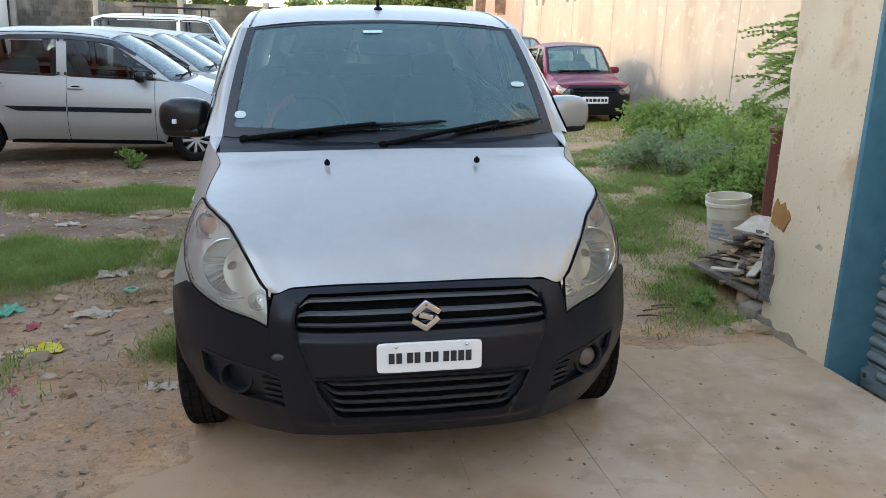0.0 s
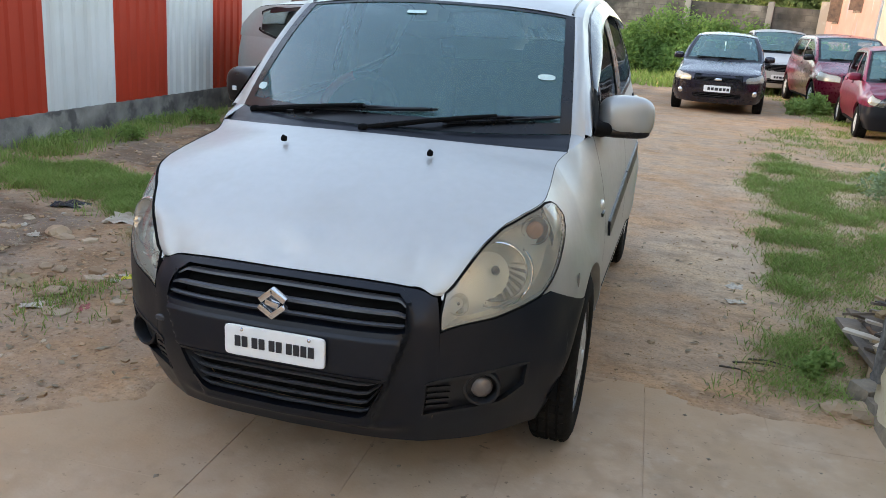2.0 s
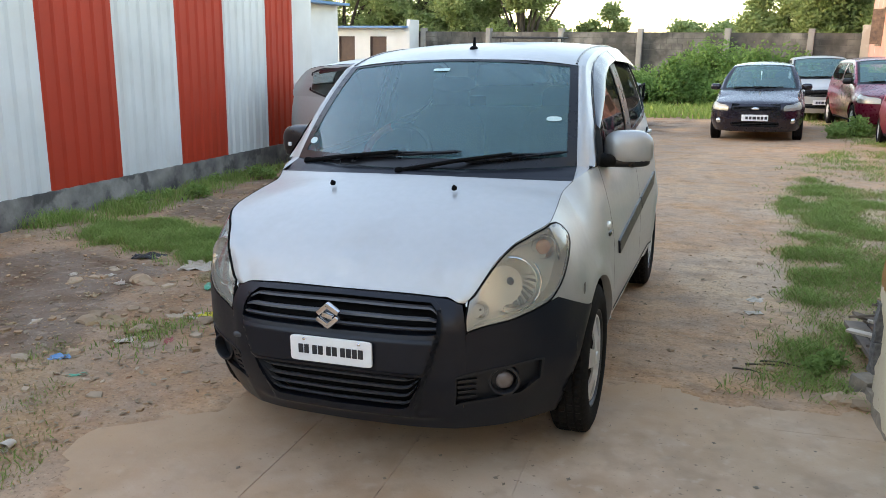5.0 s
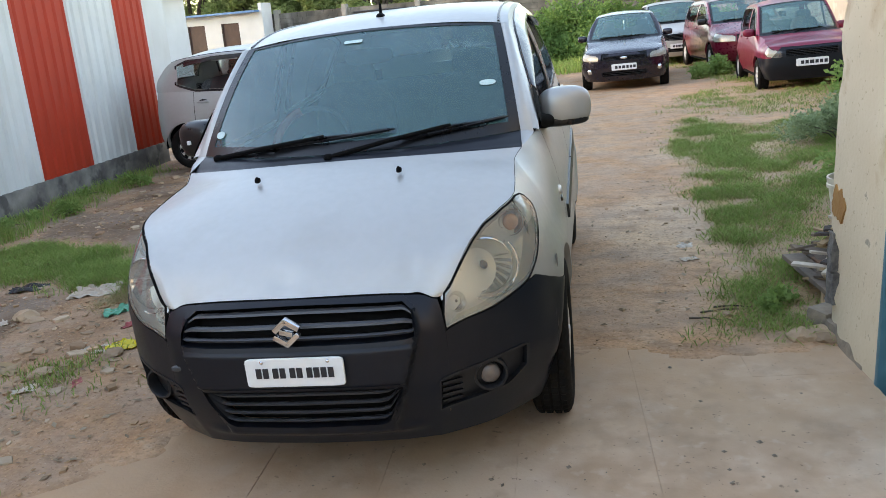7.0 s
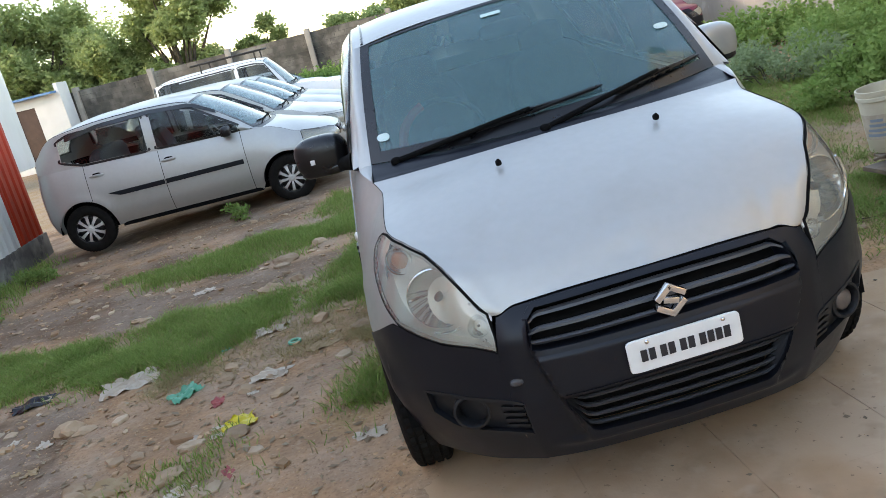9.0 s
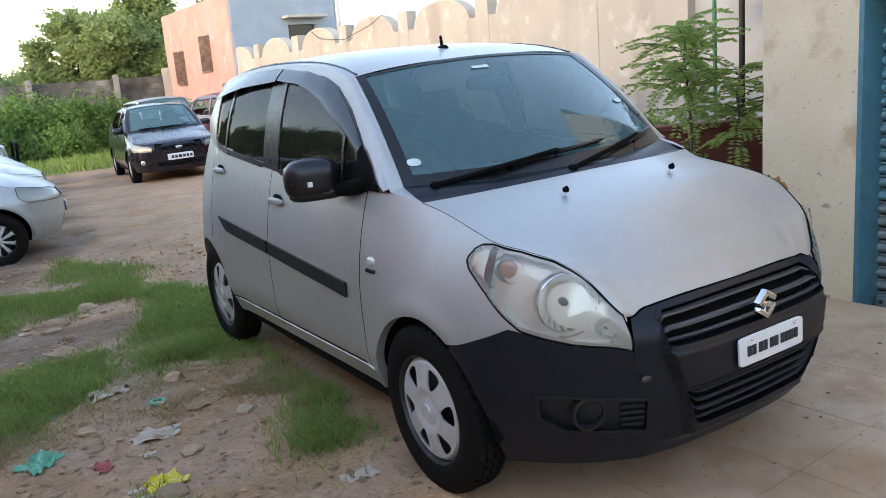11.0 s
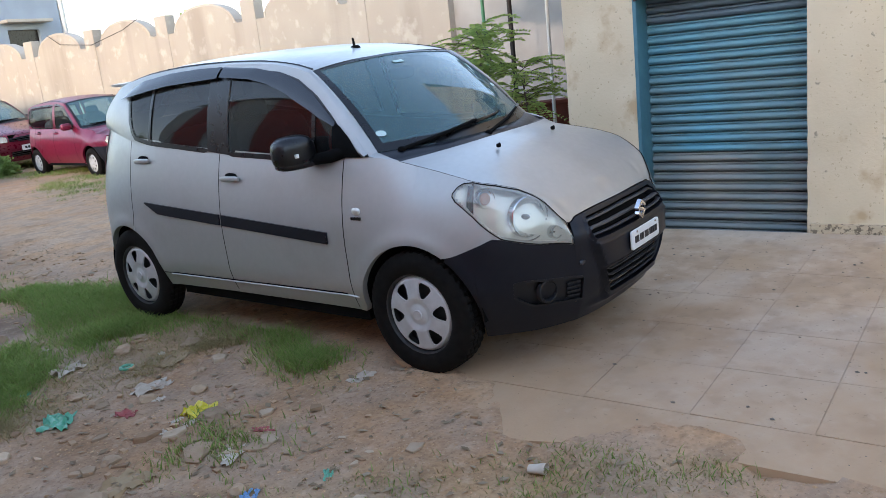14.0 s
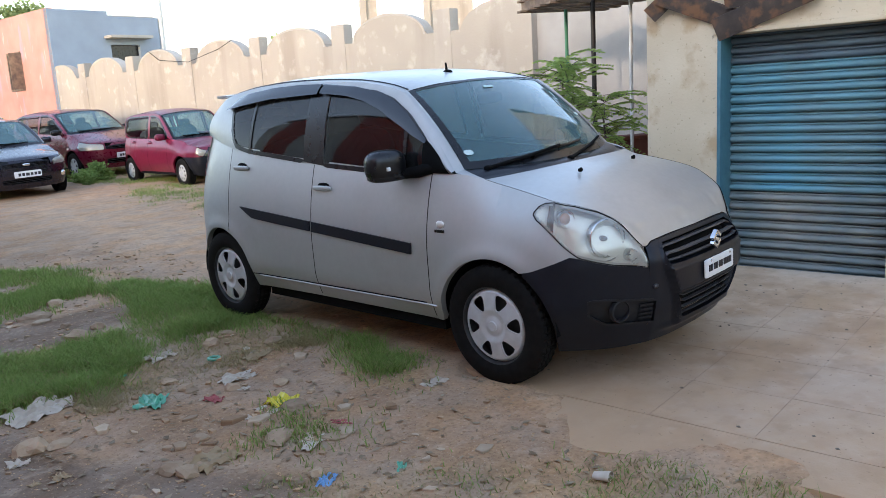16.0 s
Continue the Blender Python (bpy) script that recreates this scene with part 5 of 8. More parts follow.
pv_ = [(0.085 + 0.075 * math.cos(a) * (1 + 0.6 * noise.noise(Vector((2 * math.cos(a), 2 * math.sin(a), 5)))), -0.008, 0.665 + 0.062 * math.sin(a) * (1 + 0.6 * noise.noise(Vector((3 * math.cos(a), 3 * math.sin(a), 9))))) for a in lin(0, 2 * math.pi, 25)[:-1]]
part("bare_patch", (pv_ + [(x_, 0.01, z_) for x_, _, z_ in pv_], [tuple(range(24))] + [(i, (i + 1) % 24, (i + 1) % 24 + 24, i + 24) for i in range(24)]), M["ochre"], shop, "ochre patch where the plaster came off", smooth=False)
part("bare_foot", solid(grid_geo(lambda x, v: Vector((x, -0.012 + 0.012 * v, shop_base - 0.02 + v * (0.03 + 0.05 * step(0.45, 0.1, x) + 0.07 * noise.noise(Vector((x * 9, 3, 1)))))), lin(0.0, 0.42, 30), lin(0, 1, 4)), (0, 0.03, 0)), M["bare"], shop, "bare cement at the pillar's foot")
part("north_return", boxes([((0.0, 0.3, shop_base - 0.2), (0.2, 0.75, 3.2))], 0.01), M["cream"], shop)
rough_wall("plaster_face", S1, 6.5, shop_base - 0.05, 3.2, 0.3, shop, M["cream"], [(2.6, shop_base, 0.3, 0.008), (S1, 0.78, 0.05, 0.016), (S1 + 0.01, 0.60, 0.07, 0.014), (S1, 0.30, 0.06, 0.014), (S1 + 0.16, 0.34, 0.09, 0.006)])
rough_wall("lintel_face", S0, S1, ZT, 3.2, 0.3, shop, M["cream"])
part("lintel_band", boxes([((S0 - 0.03, -0.02, ZT), (S1 + 0.02, 0.12, ZT + 0.035))], 0.006), M["cream"], shop)
part("dado", boxes([((S1 + 0.02, -0.03, shop_base - 0.1), (6.5, 0.02, shop_base + 0.07))], 0.008), M["pitted"], shop, "crumbling plaster skirting")
part("shutter_jamb", boxes([((S0 - 0.002, -0.004, shop_base - 0.12), (S0 + 0.025, 0.245, ZT))], 0.003), M["teal"], shop, "teal painted jamb")
part("shutter_jamb", boxes([((S1 - 0.012, 0.12, shop_base), (S1 - 0.001, 0.245, ZT))], 0.003), M["teal"], shop)
slat_n = 23
sh = (ZT - shop_base - 0.03) / slat_n
prof = [(0.022, 0.0), (0.022, 0.05), (-0.004, 0.07), (-0.016, 0.25), (-0.018, 0.45), (-0.010, 0.66), (0.002, 0.74), (-0.006, 0.80), (-0.006, 0.93), (0.022, 0.94), (0.022, 1.0)]
sv, sf_ = grid_geo(lambda x, i: Vector((x, 0.212 + prof[int(i)][0] * 1.5, prof[int(i)][1] * sh)), lin(S0 + 0.02, S1 - 0.02, 8), list(range(len(prof))))
slat_me = mesh_of("slat", sv, [tuple(reversed(q)) for q in sf_], angle=60)
slat_me.materials.append(M["shutter"])
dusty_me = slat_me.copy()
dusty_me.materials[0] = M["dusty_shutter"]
darker_me = slat_me.copy()
darker_me.materials[0] = M["darker_shutter"]
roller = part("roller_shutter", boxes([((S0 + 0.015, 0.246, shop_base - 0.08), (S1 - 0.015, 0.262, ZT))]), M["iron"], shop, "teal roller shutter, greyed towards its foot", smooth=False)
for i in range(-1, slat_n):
    # lowest slats dusty; the top three a darker, greyer teal
    put("slat", dusty_me if i < 7 else (darker_me if i > slat_n - 4 else slat_me), None, roller, Matrix.Translation((0, random.uniform(-0.001, 0.001), shop_base + 0.03 + i * sh)))
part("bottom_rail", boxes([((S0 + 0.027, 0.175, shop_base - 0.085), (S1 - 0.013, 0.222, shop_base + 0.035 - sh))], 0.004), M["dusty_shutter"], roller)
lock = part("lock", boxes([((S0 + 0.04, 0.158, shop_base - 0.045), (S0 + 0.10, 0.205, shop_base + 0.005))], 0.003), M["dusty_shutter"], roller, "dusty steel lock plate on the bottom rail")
part("lock_bolt", egg((S0 + 0.07, 0.156, shop_base - 0.02), (0.011, 0.006, 0.011), 0.9, 8, 12), M["iron"], lock)
part("shop_roof", boxes([((-0.1, 0.0, 3.2), (6.5, 4, 3.3))]), M["grey_plaster"], shop, smooth=False)
part("back_wall", boxes([((0, 4, 0), (6.5, 4.2, 3.2)), ((6.3, 0.3, 0), (6.5, 4, 3.2))]), M["old_cream"], shop, smooth=False)

# broken planks leaning over the shop's eaves
for x, z, l, a, tw, w in ((0.12, 1.96, 0.55, 24, 10, 0.15), (0.52, 1.88, 0.72, -17, -6, 0.16), (0.62, 2.0, 0.6, -3, 4, 0.14), (0.02, 2.02, 0.3, -40, 5, 0.12)):
    b = boxes([((-l / 2, -0.015, -w / 2), (l / 2, 0.015, w / 2))], 0.004)
    for v in b.verts:
        v.co.z += 0.012 * noise.noise(Vector((v.co.x * 8, v.co.z * 9, x * 10)))
    p = part("plank", b, M["old_plank"], None)
    p.matrix_basis = shop_m @ pose(x + l / 2, -0.05, z, 14, a, tw)
    tagged(p, "charred weathered plank hanging from the shop's eaves", "plank", "eaves planks")

# yard beyond the pillar: grey wall, low brick wall, frame of poles and pallet
gw = part("wall_gate", boxes([((0, 0, -0.3), (5.2, 0.15, 3.3))]), M["grey_plaster"], smooth=False)
gw.matrix_basis = along((5.35, 9.0), -78.7)
tagged(gw, "grey plastered wall beyond the poles", "wall", kind="structure")
lowb = part("low_wall", boxes([((0, 0, -0.2), (1.9, 0.23, 0.83)), ((-0.02, -0.02, 0.83), (1.92, 0.25, 0.87))], 0.008), M["brick"])
lowb.matrix_basis = along((2.55, 6.35), -20)
tagged(lowb, "low dark red brick wall with a cement cap", "wall")
for x, y, r, h, mt_, lb in ((4.05, 7.05, 0.022, 2.55, "green_pipe", "green upright pipe"), (3.75, 6.35, 0.028, 2.6, "iron", "dark iron upright post"), (3.55, 5.65, 0.02, 2.6, "pipe_white", "pale upright pipe"), (3.0, 4.95, 0.018, 2.6, "pipe_white", "pale upright pipe")):
    tagged(part("pole", tube([(x, y, 0.0), (x, y, h)], r, 10), M[mt_]), lb + " carrying a wooden pallet", "pole", "pallet poles")
pal = thing("pallet", Matrix.Translation((3.3, 4.9, 2.38)) @ Matrix.Rotation(radians(68), 4, "Z"), "weathered wooden pallet laid over the poles", "pallet")
for i in range(3):
    part("bearer", boxes([((0, -0.5 + i * 0.5, 0.025), (2.5, -0.4 + i * 0.5, 0.12))], 0.004), M["wood"], pal)
for i in range(9):
    part("board", boxes([((i * 0.3, -0.55, 0.0), (i * 0.3 + 0.12, 0.65, 0.025))], 0.003), M["wood"], pal)
    part("board", boxes([((i * 0.3, -0.55, 0.12), (i * 0.3 + 0.12, 0.65, 0.145))], 0.003), M["wood"], pal)

# unfinished building, a small tree's place and a slack cable past the boundary wall
fb = thing("far_building", Matrix.Translation((12.7, 25.25, 0)) @ Matrix.Rotation(radians(-35.8), 4, "Z"), "unfinished cream building with open storeys beyond the wall", "building")
for x0, x1, y1, z0, z1, nm in ((0.0, 0.25, 0.3, 0, 6.6, "column"), (0.62, 0.95, 0.35, 0, 7.0, "column"), (2.3, 2.55, 0.3, 0, 6.6, "column")):
    part(nm, boxes([((x0, 0, z0), (x1, y1, z1))], 0.01), M["white_wall" if x0 == 0.62 else "old_cream"], fb, smooth=False)
for z in (3.0, 5.9):
    part("floor_slab", boxes([((-0.3, -0.3, z), (4.2, 4, z + 0.22))]), M["coping"], fb, smooth=False)
part("wall", boxes([((0.25, 0.1, 0), (0.62, 0.3, 5.9))]), M["old_cream"], fb, smooth=False)
part("wall", boxes([((0.95, 0.9, 0), (4.1, 1.1, 4.3))]), M["old_cream"], fb, smooth=False)
part("wall", boxes([((2.55, 0.1, 3.22), (4.1, 0.3, 5.9))]), M["old_cream"], fb, smooth=False)
tagged(part("cable", tube([(3.05, 19.45, 2.86), (3.14, 19.0, 2.62), (3.36, 17.8, 2.50), (3.58, 16.6, 2.68), (3.76, 15.75, 2.93)], 0.007, 6), M["iron"]), "thin dark cable hanging slack along the wall", "cable")

# ---- the other cars ----
def saloon(L, W, H, fo, wb, paint, hood0, belt0, belt1, cowl, rise=0.78, front=0.62, bumper=None, wr=0.285, lamp_z=(0.56, 0.70), lamp_a=(2.1, 6.4), glass_name="clear_glass", cover="cover", square=0.0, doors=None, tail=0.3, R=None, roof_w=0.74):
    """Curves of a common small car. hood0: height of the hood's lip; belt0, belt1: sill of the windows, front and back; cowl: y of the hood's end."""
    hw = W / 2 - 0.02
    q = square
    plan = [(0, 0), (0.32, 0.012), (0.52 + 0.1 * q, 0.045 - 0.02 * q), (0.68 + 0.14 * q, 0.10 - 0.05 * q), (0.84 + 0.08 * q, 0.20 - 0.09 * q), (0.93 + 0.03 * q, 0.32 - 0.1 * q), (0.97, 0.43), (0.985, 0.54)]
    top = [0.0, 0.0, 0.01, 0.03, 0.06, 0.10, 0.14, 0.17]
    rows = []
    for (x, y), t in zip(plan, top):
        rows.append((x * hw, y, 0.20 + 0.05 * y, lamp_z[0] if y > 0.04 else hood0 - 0.004, hood0 + t * (belt0 - hood0) * 2.2, 0.05 + 0.1 * y))
    rows.append((hw, fo, 0.24, lamp_z[0] - 0.02, hood0 + (belt0 - hood0) * 0.72, 0.13))
    rows.append((hw, cowl + 0.22, 0.22, 0.4, belt0, 0.09))
    mid = fo + wb * 0.6
    rows += [(hw, mid, 0.22, 0.3, (belt0 + belt1) / 2, 0.08), (hw, fo + wb - 0.25, 0.23, 0.3, belt1, 0.08), (hw * 0.99, L - 0.45, 0.25, 0.3, belt1 + 0.01, 0.075), (hw * 0.93, L - 0.2, 0.27, 0.3, belt1 + 0.01, 0.06), (hw * 0.66, L - 0.04, 0.28, 0.3, belt1 + 0.01, 0.05), (0, L, 0.28, 0.3, belt1 + 0.01, 0.045)]
    yb, yt = cowl + 0.22, cowl + 0.22 + rise * 0.66
    rh = H - 0.06
    xr = hw * roof_w
    ye = L - tail
    rail = [(yb, belt0 + 0.005, hw * 0.875), (yb + (yt - yb) * 0.5, belt0 + (rh - 0.05 - belt0) * 0.56, hw * 0.82), (yt, rh - 0.045, xr + 0.02), (yt + 0.4, rh, xr), (fo + wb - 0.5, rh, xr), (ye - 0.3, rh - 0.03, xr), (ye, rh - 0.09, xr * 0.98), (L - 0.1, belt1 + 0.12, xr * 0.97)]
    b0 = belt0 + 0.025
    y1, y2 = yb + 0.14, fo + wb * 0.60
    y3 = ye - 0.12
    win = [([(y1, b0), (y2 - 0.04, b0 + (belt1 - belt0) * 0.5)], [(y1, b0 + 0.05), (yt - 0.02, rh - 0.11), (yt + 0.2, rh - 0.06), (y2 - 0.04, rh - 0.055)]),
           ([(y2 + 0.05, b0 + (belt1 - belt0) * 0.5), (y3 - 0.25, belt1 + 0.02), (y3, belt1 + 0.10)], [(y2 + 0.05, rh - 0.055), (y3 - 0.15, rh - 0.07), (y3, rh - 0.12)])]
    l0, l1 = lamp_z
    h = [(cowl * 0.18, hood0 + 0.055), (cowl * 0.45, hood0 + (belt0 - hood0) * 0.52), (cowl * 0.75, belt0 - 0.045), (cowl, belt0 + 0.0)]
    return dict(paint=paint, bumper=bumper or paint, axles=(fo, fo + wb), R=R or wr + 0.045, zw=wr, hood_corner=2.0, hood_y=cowl + 0.1, track=hw - 0.085, wheel=(wr, 0.16, wr * 0.6),
                rows=rows, hood=h, ws_base=(cowl + 0.05, belt0 + 0.012, hw * 0.84, yb - 0.02, belt0 + 0.008), ws_top=(yt - 0.05, rh + 0.0, yt), ws_bulge=0.02,
                rail=rail, roof=[(yt + 0.35, H - 0.008), (fo + wb - 0.5, H), (ye - 0.35, H - 0.03)], roof_end=(ye + 0.05, rh - 0.06, ye - 0.02), cab_end=L - 0.14,
                doors=doors or [yb + 0.1, y2, fo + wb - 0.1], windows=win, pillars=[], side_glass=glass_name, cover=cover, a_scale=0.1,
                lamp=([(lamp_a[0], l0), (lamp_a[1] - 0.8, l0 + 0.015), (lamp_a[1], l0 + 0.07)], [(lamp_a[0], l1 - 0.03), (lamp_a[0] + 0.5, l1), (lamp_a[1] - 0.5, l1 + 0.05), (lamp_a[1], l1 + 0.05)]),
                bowls=[], openings=[], grilles=[([(0, 0.30), (1.9, 0.31)], [(0, 0.40), (1.9, 0.39)], 2, 0.03), ([(0, hood0 - 0.11), (1.7, hood0 - 0.10)], [(0, hood0 - 0.02), (1.85, hood0 - 0.02)], 3, 0.02)])


def cut_grilles(P):
    P["openings"] = [(g[0], g[1]) for g in P["grilles"]]
    return P


def cabin(root, W, cowl, belt, fo, wb, driver=-1):
    """Dark dashboard, seats and steering wheel seen through the glass."""
    hw = W / 2
    part("dashboard", merge(egg((0, cowl + 0.33, belt - 0.09), (hw - 0.14, 0.28, 0.11), 0.5, 10, 18)), M["dash"], root)
    for s in (1, -1):
        st = part("seat", merge(egg((s * 0.34, cowl + 1.15, belt - 0.45), (0.24, 0.26, 0.12), 0.5, 10, 16), egg((s * 0.34, cowl + 1.42, belt - 0.12), (0.23, 0.09, 0.34), 0.55, 10, 16, Matrix.Rotation(-0.25, 3, "X"))), M["seat"], root)
        part("headrest", egg((s * 0.34, cowl + 1.52, belt + 0.24), (0.12, 0.05, 0.085), 0.6, 10, 14), M["seat"], st)
    part("rear_seat", merge(egg((0, fo + wb - 0.25, belt - 0.15), (hw - 0.2, 0.10, 0.33), 0.4, 10, 18)), M["seat"], root)
    c = Vector((driver * 0.34, cowl + 0.66, belt - 0.015))
    mt = Matrix.Translation(c) @ Matrix.Rotation(radians(64), 4, "X")
    v, f = tube([(0.18 * math.cos(a), 0.18 * math.sin(a), 0) for a in lin(0, 2 * math.pi, 29)[:-1]], 0.014, 8, True)
    sw = part("steering_wheel", ([mt @ Vector(p) for p in v], f), M["dash"], root)
    v, f = merge(tube([(-0.17, 0, 0), (0.17, 0, 0)], 0.014, 6), tube([(0, 0, 0), (0, -0.17, 0)], 0.014, 6), egg((0, 0, 0.0), (0.06, 0.06, 0.025), 0.7, 8, 12))
    part("hub", ([mt @ Vector(p) for p in v], f), M["dash"], sw)
    return sw


def mirrors(root, S, y, z, black=True, paint=None, size=1.0):
    for s in (1, -1):
        b = S.top(S.a_y(y))
        x = s * (b.x + 0.105 * size)
        mm = M["gloss_black"] if (black or not paint) else paint
        h = part("wing_mirror", egg((x, y - 0.01, z), (0.095 * size, 0.055 * size, 0.062 * size), 0.62, 12, 18), mm, root)
        part("mirror_arm", tube([(s * (b.x + 0.0), y + 0.0, z - 0.045), (x - s * 0.05, y, z - 0.03)], 0.016 * size, 8), M["matte_black"], h)
        part("mirror_glass", egg((x, y + 0.045 * size, z), (0.08 * size, 0.004, 0.05 * size), 0.5, 8, 14), M["chrome"], h)


def trim(root, S, P, strip=None, handles=(), plate=True, mm="bumper"):
    if strip:
        y0, y1, z0, z1, w = strip
        for s in (1, -1):
            sf = lambda y, z, off=0.0: (lambda p: Vector((s * p.x, p.y, p.z)))(S.side(y, z, off))
            for a, b in ((y0, P["doors"][1] - 0.01), (P["doors"][1] + 0.01, y1)):
                lo = [(a, z0 + (z1 - z0) * (a - y0) / (y1 - y0) - w), (b, z0 + (z1 - z0) * (b - y0) / (y1 - y0) - w)]
                hi = [(u, z + 2 * w) for u, z in lo]
                if b == y1:
                    lo = [lo[0], (b - 0.13, lo[0][1] + (lo[1][1] - lo[0][1]) * (b - 0.13 - a) / (b - a)), (b, hi[1][1] - 0.004)]
                part("side_moulding", merge(sheet(sf, lo, hi, 12, 3, 0.010), ribbon(sf, outline(lo, hi, 10), 0.001, 0.010)), M[mm], root, "black side moulding")
    for y, z in handles:
        for s in (1, -1):
            p = S.side(y, z)
            part("door_handle", merge(egg((s * (p.x + 0.012), y, z), (0.012, 0.085, 0.016), 0.6, 8, 14)), M[P["paint"]], root)
            # black patch colours in the shade of the hollow behind the handle
            part("handle_recess", egg((s * (p.x - 0.003), y, z), (0.005, 0.06, 0.032), 0.8, 8, 14), M["matte_black"], root)
    if plate:
        p = S.pt(0, 0.46, 0.022)
        lettered_plate(root, Matrix.Translation(p), 0.46, 0.115, [0.045, 0.045, 0.06, 0.045, 0.045, 0.045])


def other(name, P, m, label, W, cowl, belt, strip=None, handles=(), group="parked cars", black=True, plate=True):
    root, S, cb, wi, ho, ro = car(name, P, m, label, group)
    cabin(root, W, cowl, belt, P["axles"][0], P["axles"][1] - P["axles"][0])
    mirrors(root, S, P["doors"][0] + 0.14, belt + 0.05, black, M[P["paint"]])
    trim(root, S, P, strip, handles, plate)
    for s in (-1, 1):
        c = 0.28 * s - 0.05
        part("wiper", merge(tube([wi(u, 0.05 + 0.05 * abs(u - c), 0.012) for u in lin(c - 0.38, c + 0.38, 9)], 0.008, 6), tube([wi(c - 0.36, 0.0, 0.01), wi(c, 0.06, 0.022)], 0.007, 6)), M["matte_black"], root)
    return root, S, cb, wi, ho, ro


# silver hatchback parked beside the shed, facing east, and the row behind it
P = saloon(3.66, 1.62, 1.48, 0.72, 2.40, "silver", 0.70, 0.93, 0.98, 0.80, 0.95, wr=0.278, cover="alloy", glass_name="clear_glass", lamp_z=(0.60, 0.72), doors=[1.16, 2.12, 2.98], tail=0.33)
P["grilles"][1] = ([(0, 0.63), (1.6, 0.63)], [(0, 0.68), (1.6, 0.68)], 2, 0.02)
shed_car = other("silver_car", cut_grilles(P), on_ground(-2.36, 10.32, 99.2, 0.0), "silver hatchback with black side mouldings parked by the shed", 1.62, 0.80, 0.93, (1.2, 2.78, 0.60, 0.60, 0.026), ((2.02, 0.83), (2.85, 0.85)))
for s in (1, -1):
    part("window_visor", sheet(lambda y, z, o=0.0: (lambda p: Vector((s * p.x, p.y, p.z)))(shed_car[2](y, z, o)), [(1.36, 1.20), (1.62, 1.335), (2.12, 1.37), (2.7, 1.355), (3.1, 1.29)], [(1.36, 1.235), (1.62, 1.38), (2.12, 1.415), (2.7, 1.40), (3.1, 1.34)], 24, 3, 0.02), M["smoke"], shed_car[0])
row = [("beige_car", "beige_paint", 1, 3.85, 1.64, 1.50, "pale beige hatchback parked in the row by the shed"), ("silver_car", "silver", 2, 3.8, 1.62, 1.50, "silver hatchback standing in the row of parked cars"), ("silver_car", "silver", 3, 3.9, 1.62, 1.48, "dusty silver car standing in the row of parked cars")]
for nm, pt_, k_, L_, W_, H_, lb in row:
    P = saloon(L_, W_, H_, 0.74, 2.42, pt_, 0.72, 0.95, 1.0, 0.82, 1.0, tail=0.25)
    other(nm, cut_grilles(P), on_ground(-2.36 - 0.16 * 2.05 * k_ + 0.1, 10.32 + 0.987 * 2.05 * k_, 99.2), lb, W_, 0.82, 0.95, None, ((2.05, 0.86), (2.9, 0.88)))
P = saloon(4.3, 1.70, 1.84, 0.80, 2.62, "white_paint", 0.92, 1.12, 1.14, 1.15, 0.62, bumper="bumper", wr=0.34, square=0.9, lamp_z=(0.72, 0.88), lamp_a=(2.2, 4.6), tail=0.08)
suv = other("white_jeep", cut_grilles(P), on_ground(-3.6, 18.9, 99.2), "white boxy jeep with a black roof rack and front guard", 1.70, 1.15, 1.12)
rk = [tube([(s * 0.6, 1.75, 1.98), (s * 0.6, 3.3, 1.98)], 0.02, 8) for s in (1, -1)] + [tube([(-0.6, y, 1.98), (0.6, y, 1.98)], 0.018, 8) for y in lin(1.75, 3.3, 5)] + [tube([(s * 0.6, y, 1.98), (s * 0.64, y, 1.80)], 0.018, 8) for s in (1, -1) for y in (1.9, 3.1)]
rack = part("roof_rack", rk[0], M["iron"], suv[0], "black roof rack")
for q in rk[1:]:
    part("rack_bar", q, M["iron"], rack)
part("bull_bar", merge(tube([(-0.5, -0.12, 0.45), (-0.5, -0.14, 0.95), (0.5, -0.14, 0.95), (0.5, -0.12, 0.45)], 0.03, 8), tube([(-0.75, -0.1, 0.6), (0.75, -0.1, 0.6)], 0.05, 8)), M["matte_black"], suv[0])

P = saloon(3.9, 1.64, 1.5, 0.74, 2.42, "silver", 0.72, 0.95, 1.0, 0.82, 1.0, tail=0.25)
other("silver_car", cut_grilles(P), on_ground(-5.45, 26.75, 99.2), "silver car parked beyond the jeep beside the creeper", 1.64, 0.82, 0.95, None, ((2.05, 0.86), (2.9, 0.88)))

# navy saloon on the track
P = saloon(4.28, 1.68, 1.46, 0.80, 2.49, "navy_paint", 0.71, 0.93, 0.97, 0.98, 1.0, wr=0.29, lamp_z=(0.575, 0.695), lamp_a=(2.35, 5.8), tail=0.75, bumper="navy_paint", roof_w=0.67)
P["grilles"] = [([(0, 0.585), (1.75, 0.60)], [(0, 0.665), (1.9, 0.66)], 3, 0.02), ([(0, 0.30), (1.9, 0.31)], [(0, 0.38), (1.9, 0.37)], 2, 0.03)]
navy_car = other("navy_saloon", cut_grilles(P), on_ground(-0.52, 15.9, 5.0, -0.02), "dark navy saloon with white plate on the dirt track", 1.68, 0.98, 0.93, None, ((2.2, 0.84),), black=False)
part("badge", egg((0, navy_car[1].pt(0, 0.625, 0.0).y - 0.01, 0.625), (0.065, 0.008, 0.026), 1.0, 10, 16), M["chrome"], navy_car[0], "oval chrome badge")
for s in (1, -1):
    p = navy_car[1].pt(s * 3.6, 0.40, 0.0)
    part("fog_lamp", egg(p, (0.05, 0.03, 0.05), 0.9, 10, 14), M["reflector"], navy_car[0])
